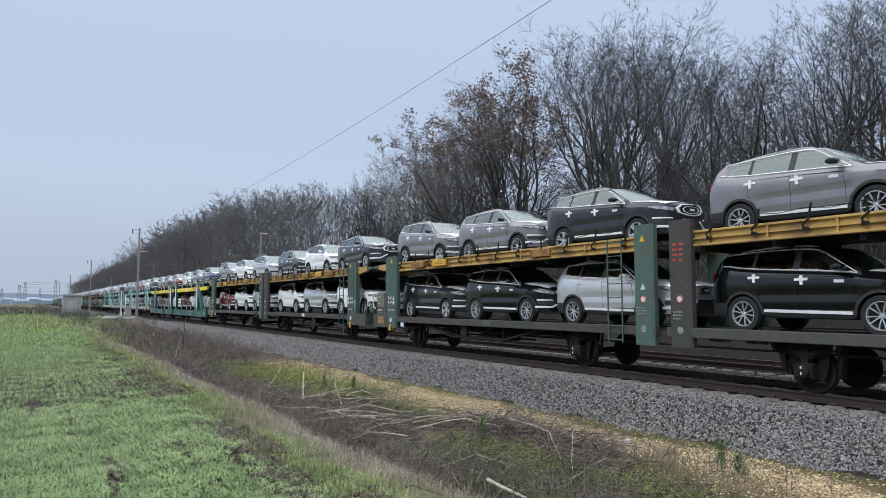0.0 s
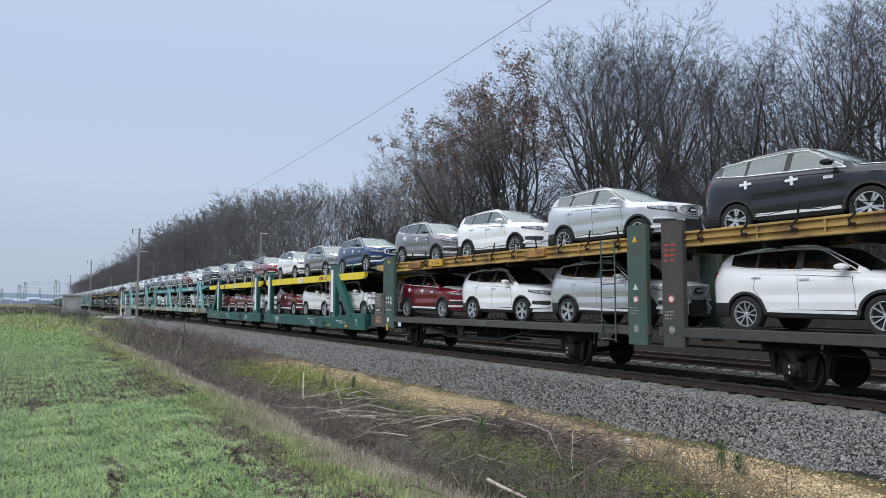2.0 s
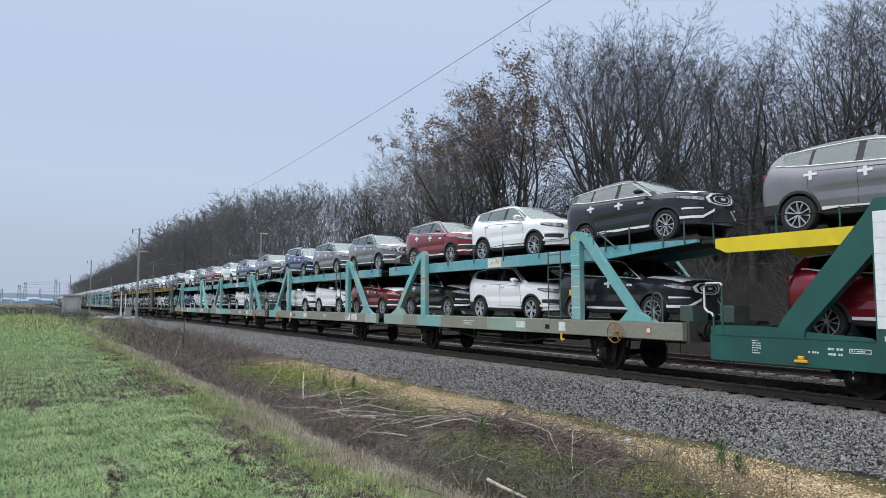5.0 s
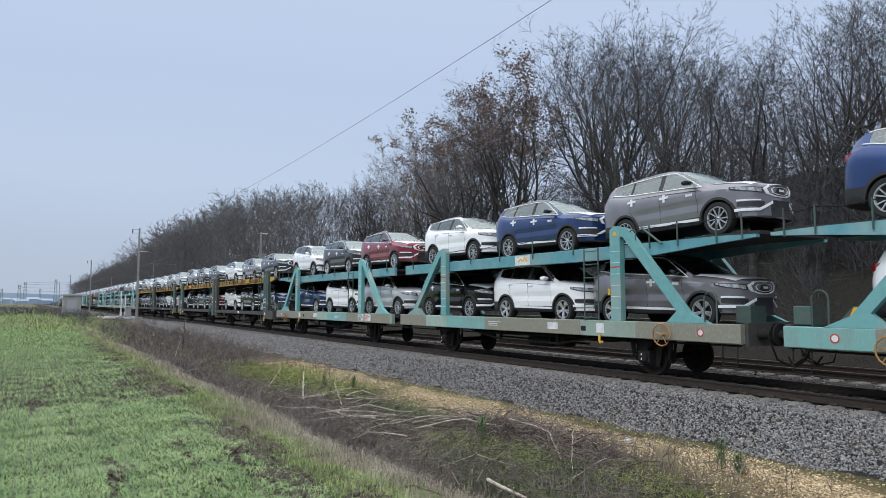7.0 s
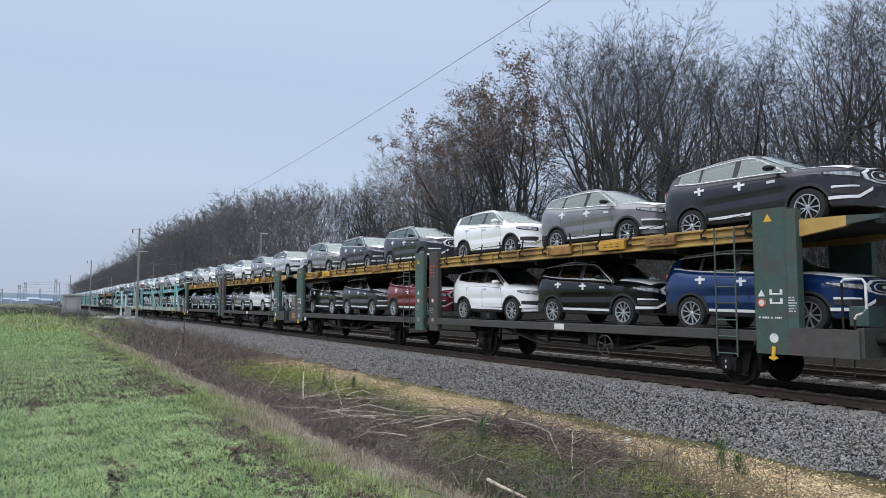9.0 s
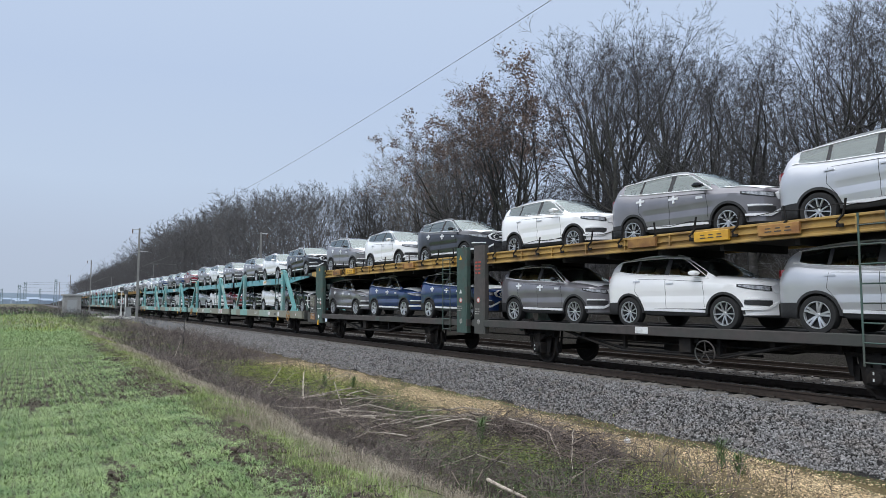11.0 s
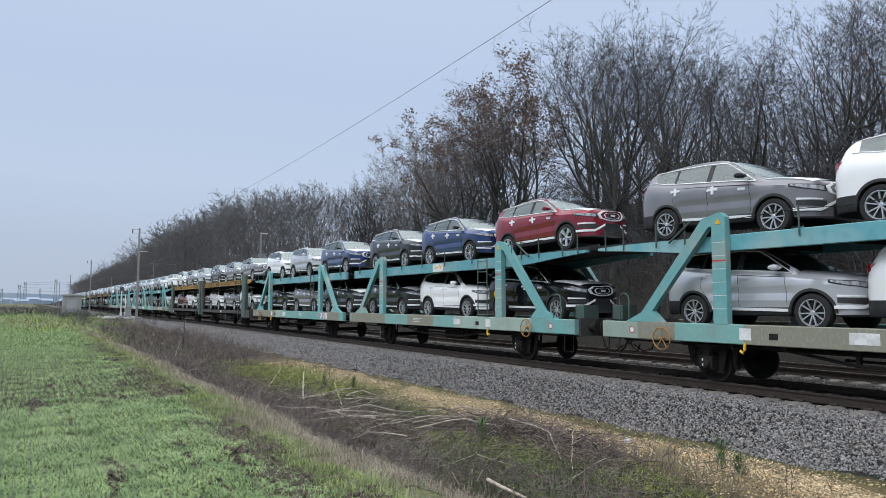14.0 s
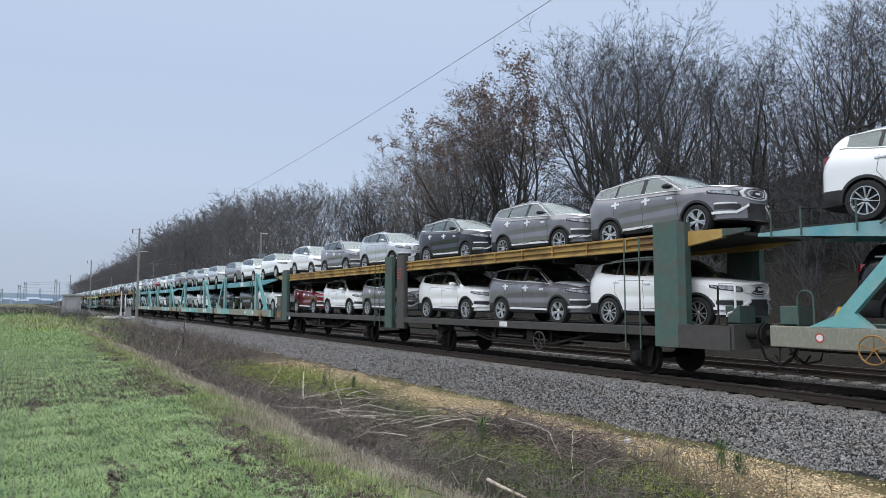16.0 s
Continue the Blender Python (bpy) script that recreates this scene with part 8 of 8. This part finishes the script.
for x, y, top, side in ((-83.5, 10.2, 10.0, 1), (-155.0, 10.2, 10.2, 1), (-238.0, 10.2, 10.2, 1), (-330.0, 10.2, 10.2, 1), (-74.0, 21.2, 9.3, -1), (-150.0, 21.2, 9.5, -1), (-235.0, 21.2, 9.5, -1)):
    mast(x, y, top, side)


def wire(name, a, b, sag, r, label):
    pts = []
    for k in range(25):
        u = k / 24
        pts.append(tuple(a[i] + (b[i] - a[i]) * u - (sag * 4 * u * (1 - u) if i == 2 else 0) for i in range(3)))
    me = MB().tube(pts, r, 5).mesh(name)
    me.materials.append(M_WIRE)
    return tagged(new(name, me), label, "overhead wire", "overhead wires")


wire("feeder_wire", (-83.5, 9.5, 9.35), (2.0, 8.6, 8.3), 1.45, 0.006, "thin dark feeder wire hanging between masts")
wire("feeder_wire", (-155.0, 9.5, 9.55), (-83.5, 9.5, 9.35), 1.0, 0.005, "thin dark feeder wire hanging between masts")
wire("feeder_wire", (-238.0, 9.5, 9.55), (-155.0, 9.5, 9.55), 1.0, 0.005, "thin dark feeder wire hanging between masts")
wire("contact_wire", (-330.0, TRACK_Y, 5.5), (-83.5, TRACK_Y + 0.2, 5.5), 0.0, 0.009, "contact wire over the track")
wire("catenary_wire", (-155.0, TRACK_Y, 7.0), (-83.5, TRACK_Y, 7.0), 0.8, 0.009, "catenary wire over the track")


def hut():
    root = thing("relay_hut", "small pale rendered relay hut with flat roof and grey door", "hut")
    x, y, z = -148.0, 6.7, -0.35
    body = MB().box(-1.7, 1.7, -1.5, 1.5, 0, 3.35, 0.03)
    part("wall", body, M_HUT, root)
    part("roof", MB().box(-1.9, 1.9, -1.75, 1.75, 3.35, 3.6, 0.03), M_ROOF, root)
    d = part("door", MB().box(1.70, 1.76, -0.75, 0.75, 0.05, 2.6), M_GALV, root, "wide grey metal door")
    part("door_frame", MB().box(1.70, 1.73, -0.9, -0.75, 0, 2.7).box(1.70, 1.73, 0.75, 0.9, 0, 2.7), M_ROOF, d)
    root.matrix_basis = pose(x, y, z)


hut()


def crossing():
    slab = MB().box(-108.0, -95.0, 7.5, 12.3, -0.40, -0.17, 0.03)
    setting("crossing_road", slab, M_CONC, "pale concrete road slab of a level crossing", "road")
    for x, y, h, w in ((-99.0, 10.7, 3.4, 0.07), (-103.0, 10.6, 3.9, 0.07)):
        root = thing("barrier_post", "slim white level crossing signal post", "signal post", "level crossing posts")
        part("post", MB().tube([(0, 0, 0), (0, 0, h)], w, 8), M_WHITEP, root)
        part("base", MB().box(-0.14, 0.14, -0.14, 0.14, 0, 0.6, 0.03), M_WHITEP, root)
        part("signal_head", MB().box(-0.08, 0.1, -0.25, 0.25, h - 0.5, h, 0.03), M_DARKP, root)
        root.matrix_basis = pose(x, y, -0.12)
    for x, y in ((-96.5, 10.9), (-95.5, 10.5)):
        root = thing("control_cabinet", "grey metal level crossing control cabinet", "cabinet", "level crossing cabinets")
        part("body", MB().box(-0.24, 0.24, -0.2, 0.2, 0.0, 1.2, 0.03), M_GALV, root)
        part("cap", MB().box(-0.28, 0.28, -0.24, 0.24, 1.2, 1.27, 0.02), M_ROOF, root)
        root.matrix_basis = pose(x, y, -0.12)
    for x, y, h in ((-118.0, 7.2, 6.5), (-36.5, 6.6, 1.9)):
        sp = MB().tube([(0, 0, 0), (0.1, 0.05, h * 0.5), (0.0, 0.1, h)], 0.02 if h < 3 else 0.035, 6, 0.008)
        for k in range(8):
            u = 0.35 + 0.08 * k
            sp.tube([(0.05, 0.05, h * u), (0.05 + 0.3 * math.cos(k * 2.1), 0.3 * math.sin(k * 2.1), h * u + 0.35)], 0.012, 4, 0.005)
        me = sp.mesh("sapling")
        me.materials.append(M_TWIG)
        tagged(new("sapling", me), "thin bare sapling beside the railway", "sapling").matrix_basis = pose(x, y, ground_z(x, y))


crossing()


def pylon(x, y, h, w):
    root = thing("lattice_tower", "distant grey-green lattice steel tower", "tower", "far lattice towers")
    mb = MB()
    legs = [(-w, -w), (w, -w), (w, w), (-w, w)]
    for a, b in legs:
        mb.tube([(a, b, 0), (a * 0.5, b * 0.5, h)], 0.15, 4)
    n = 7
    for k in range(n):
        u0, u1 = k / n, (k + 1) / n
        for i in range(4):
            a, b = legs[i], legs[(i + 1) % 4]
            s0, s1 = 1 - 0.5 * u0, 1 - 0.5 * u1
            mb.tube([(a[0] * s0, a[1] * s0, h * u0), (b[0] * s1, b[1] * s1, h * u1)], 0.08, 4)
    part("lattice", mb, M_PYLON, root)
    part("cross_arm", MB().tube([(0, -w * 1.3, h * 0.92), (0, w * 1.3, h * 0.92)], 0.2, 4), M_PYLON, root)
    root.matrix_basis = pose(x, y, 0)
    return root


for x, y, h, w in ((-640.0, -4.0, 18.0, 1.2), (-640.0, -8.0, 16.0, 1.2), (-560.0, 15.0, 18.5, 1.1), (-700.0, 34.0, 15.0, 1.0), (-720.0, -22.0, 14.0, 1.0), (-800.0, 8.0, 16.0, 1.0)):
    pylon(x, y, h, w)
for k, z in enumerate((17.0, 15.5, 13.0, 10.5)):
    wire("far_wire", (-600.0, -6.0, z), (-600.0, 46.0, z + 0.8), 0.6, 0.055, "distant span wire between lattice towers")


def far_ridge():
    """A hazy ridge along the horizon."""
    mb = MB()
    rnd = random.Random(4)
    pts = []
    for k in range(90):
        y = -1500 + k * 40
        pts.append((y, 20 + 9 * noise.noise((k * 0.11, 0.0, 0.0)) + 6 * noise.noise((k * 0.45, 3.0, 0.0))))
    rings = [[(-2600.0, y, -5.0), (-2600.0, y, h * 1.6), (-2900.0, y, h * 1.6), (-2900.0, y, -5.0)] for y, h in pts]
    mb.loft(rings, True)
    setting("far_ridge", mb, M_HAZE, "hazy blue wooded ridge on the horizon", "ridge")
    for k in range(16):
        root = thing("far_building", "pale distant building in the haze", "building", "far buildings")
        w, h = rnd.uniform(5, 15), rnd.uniform(3, 7)
        part("wall", MB().box(-6, 6, -w / 2, w / 2, 0, h), M_FARHAZE, root)
        part("roof", MB().prism([(-6.5, h), (6.5, h), (0, h + 2.5)], -w / 2 - 0.4, w / 2 + 0.4), M_FARHAZE, root)
        root.matrix_basis = pose(-900 - rnd.random() * 300, -60 + k * 8 + rnd.uniform(-4, 4), 0)


far_ridge()


# ---- the train ----
def run(t):
    """How far the train has come since the start."""
    return 15.009 * t + 0.0873 * t * t


CENTRES = [17.86, 48.45, 78.9, 109.4, 140.1, 170.65, 201.3, 232.0, 262.82, 293.5, 324.1, 354.7, 385.3, 415.9, 446.5, 477.1, 507.7]
KINDS = "AABCCAACCACCAABAC"
UPPER = {"A": (-12.46, -7.85, -3.05, 2.45, 7.25, 11.85), "B": (-12.55, -7.8, -3.05, 2.45, 7.25, 11.9), "C": (-12.72, -7.9, -3.25, 2.6, 7.33, 11.8)}
LOWER = {"A": (-12.38, -7.7, -3.05, 2.1, 6.8, 11.4), "B": (-12.4, -7.7, -3.05, 2.1, 6.8, 11.45), "C": (-12.3, -7.7, -3.05, 2.15, 6.82, 11.28)}
DECKS = {"A": (3.0, 1.09), "B": (2.945, 0.97), "C": (3.0, 1.13)}
SHORT = {"w": "white", "s": "silver", "g": "grey", "d": "dgrey", "k": "black", "b": "blue", "r": "red"}
LOADS = ["gdgdgg wdkskd", "dwdswg wswswr", "bgwrdg wwrwrr", "dwrggb dwkrww", "gbwrdw gwkswb", "dgwddg bkwrdk", "sgwdwg swgbbg", "kwggwg kwkrws", "rbdbsw kwddgk",
         "ggdsgw wgwgwr", "wwgssg wdkdws", "gswrsg wkwdrs", "wdsgws dswkwr", "sgwdws kwsgwd", "wrgswd rwdswk", "gwsdws wdkwsg", "swgdwg wkdwsr"]
FINE = ("foot_step", "red_band", "axle_mark", "brake_shoe", "rung", "lashing_hook", "deck_stake", "wheel_chock", "label_text", "panel_writing", "wagon_class", "load_table", "coupling_sign", "round_mark", "round_ring", "tow_hook", "tow_bracket", "prohibition_sign",
        "prohibition_disc", "sign_triangle", "warning_triangle", "warning_disc", "sign_ring", "info_writing", "socket_box", "logo_shape", "logo_text", "brace_bar", "lashing_winch", "tape_edge", "beam_panel")
SHIFTED = {(1, 0, 3): -0.25, (1, 0, 4): -0.13, (4, 0, 4): -0.17, (4, 1, 4): -0.15, (8, 0, 5): 0.22, (8, 0, 4): 0.08, (8, 1, 5): 0.17, (1, 0, 2): -0.12, (1, 1, 2): -0.27, (2, 0, 2): -0.12, (3, 0, 4): -0.17, (3, 0, 5): 0.08, (3, 1, 5): 0.15, (4, 0, 3): -0.12, (7, 0, 5): 0.17}   # cars that stand off the usual spacing: wagon, deck, place
MOVING = []


def build_train():
    masters = {"A": wagon_ochre(), "B": wagon_green(), "C": wagon_teal()}
    cars = {}
    used = set()
    rnd = random.Random(8)
    for i, (c, kind) in enumerate(zip(CENTRES, KINDS)):
        x = -(c - 7.17)
        if kind in used:
            wagon = copy_thing(masters[kind], pose(x, TRACK_Y, 0))
            if i > 8:
                for o in list(wagon.children_recursive):
                    if o.name.split(".")[0] in FINE:
                        bpy.data.objects.remove(o)
        else:
            wagon = masters[kind]
            wagon.matrix_basis = pose(x, TRACK_Y, 0)
            used.add(kind)
        MOVING.append((wagon, x, TRACK_Y, 0.0, 0.0, 0.0))
        WHEELSETS.extend((o, i) for o in wagon.children if "axle_at" in o)
        up, low = LOADS[i].split()
        for deck, (row, offs, z) in enumerate(((up, UPPER[kind], DECKS[kind][0]), (low, LOWER[kind], DECKS[kind][1]))):
            for place, (k, off) in enumerate(zip(row, offs)):
                off += SHIFTED.get((i, deck, place), 0.0)
                near = 0 < i < 10 or (i == 0 and off > -5)
                key = (SHORT[k], rnd.choice((0, 0, 0, 1)) if near else 0, near)
                xc, yc, zc, pitch = x - off + rnd.uniform(-0.02, 0.02), TRACK_Y + rnd.uniform(-0.02, 0.02), z, 0.0
                if z > 2 and abs(off) > 11:
                    zc, pitch = z + (0.03 if kind == "B" else 0.06), (1.0 if kind == "B" else 2.1) * (1 if off > 0 else -1)
                if key in cars:
                    car = copy_thing(cars[key], pose(xc, yc, zc, 0, pitch, 0))
                else:
                    car = cars[key] = build_car(*key)
                    car.matrix_basis = pose(xc, yc, zc, 0, pitch, 0)
                MOVING.append((car, xc, yc, zc, pitch, rnd.uniform(-0.4, 0.4)))


build_train()


def motions():
    steps = [2.0 * k for k in range(9)]
    for ob, x, y, z, pitch, turn in MOVING:
        walk(ob, [(t, pose(x + run(t), y, z, 0, pitch, turn)) for t in steps])
    frames = [k / FPS for k in range(16 * FPS + 1)]
    spins = [(t, run(t) / WHEEL_R) for t in frames]
    for ob, i in WHEELSETS:
        if i < 11:
            place = Matrix.Translation((ob["axle_at"], 0, WHEEL_R))
            walk(ob, [(t, place @ Matrix.Rotation(a, 4, "Y")) for t, a in spins])


motions()
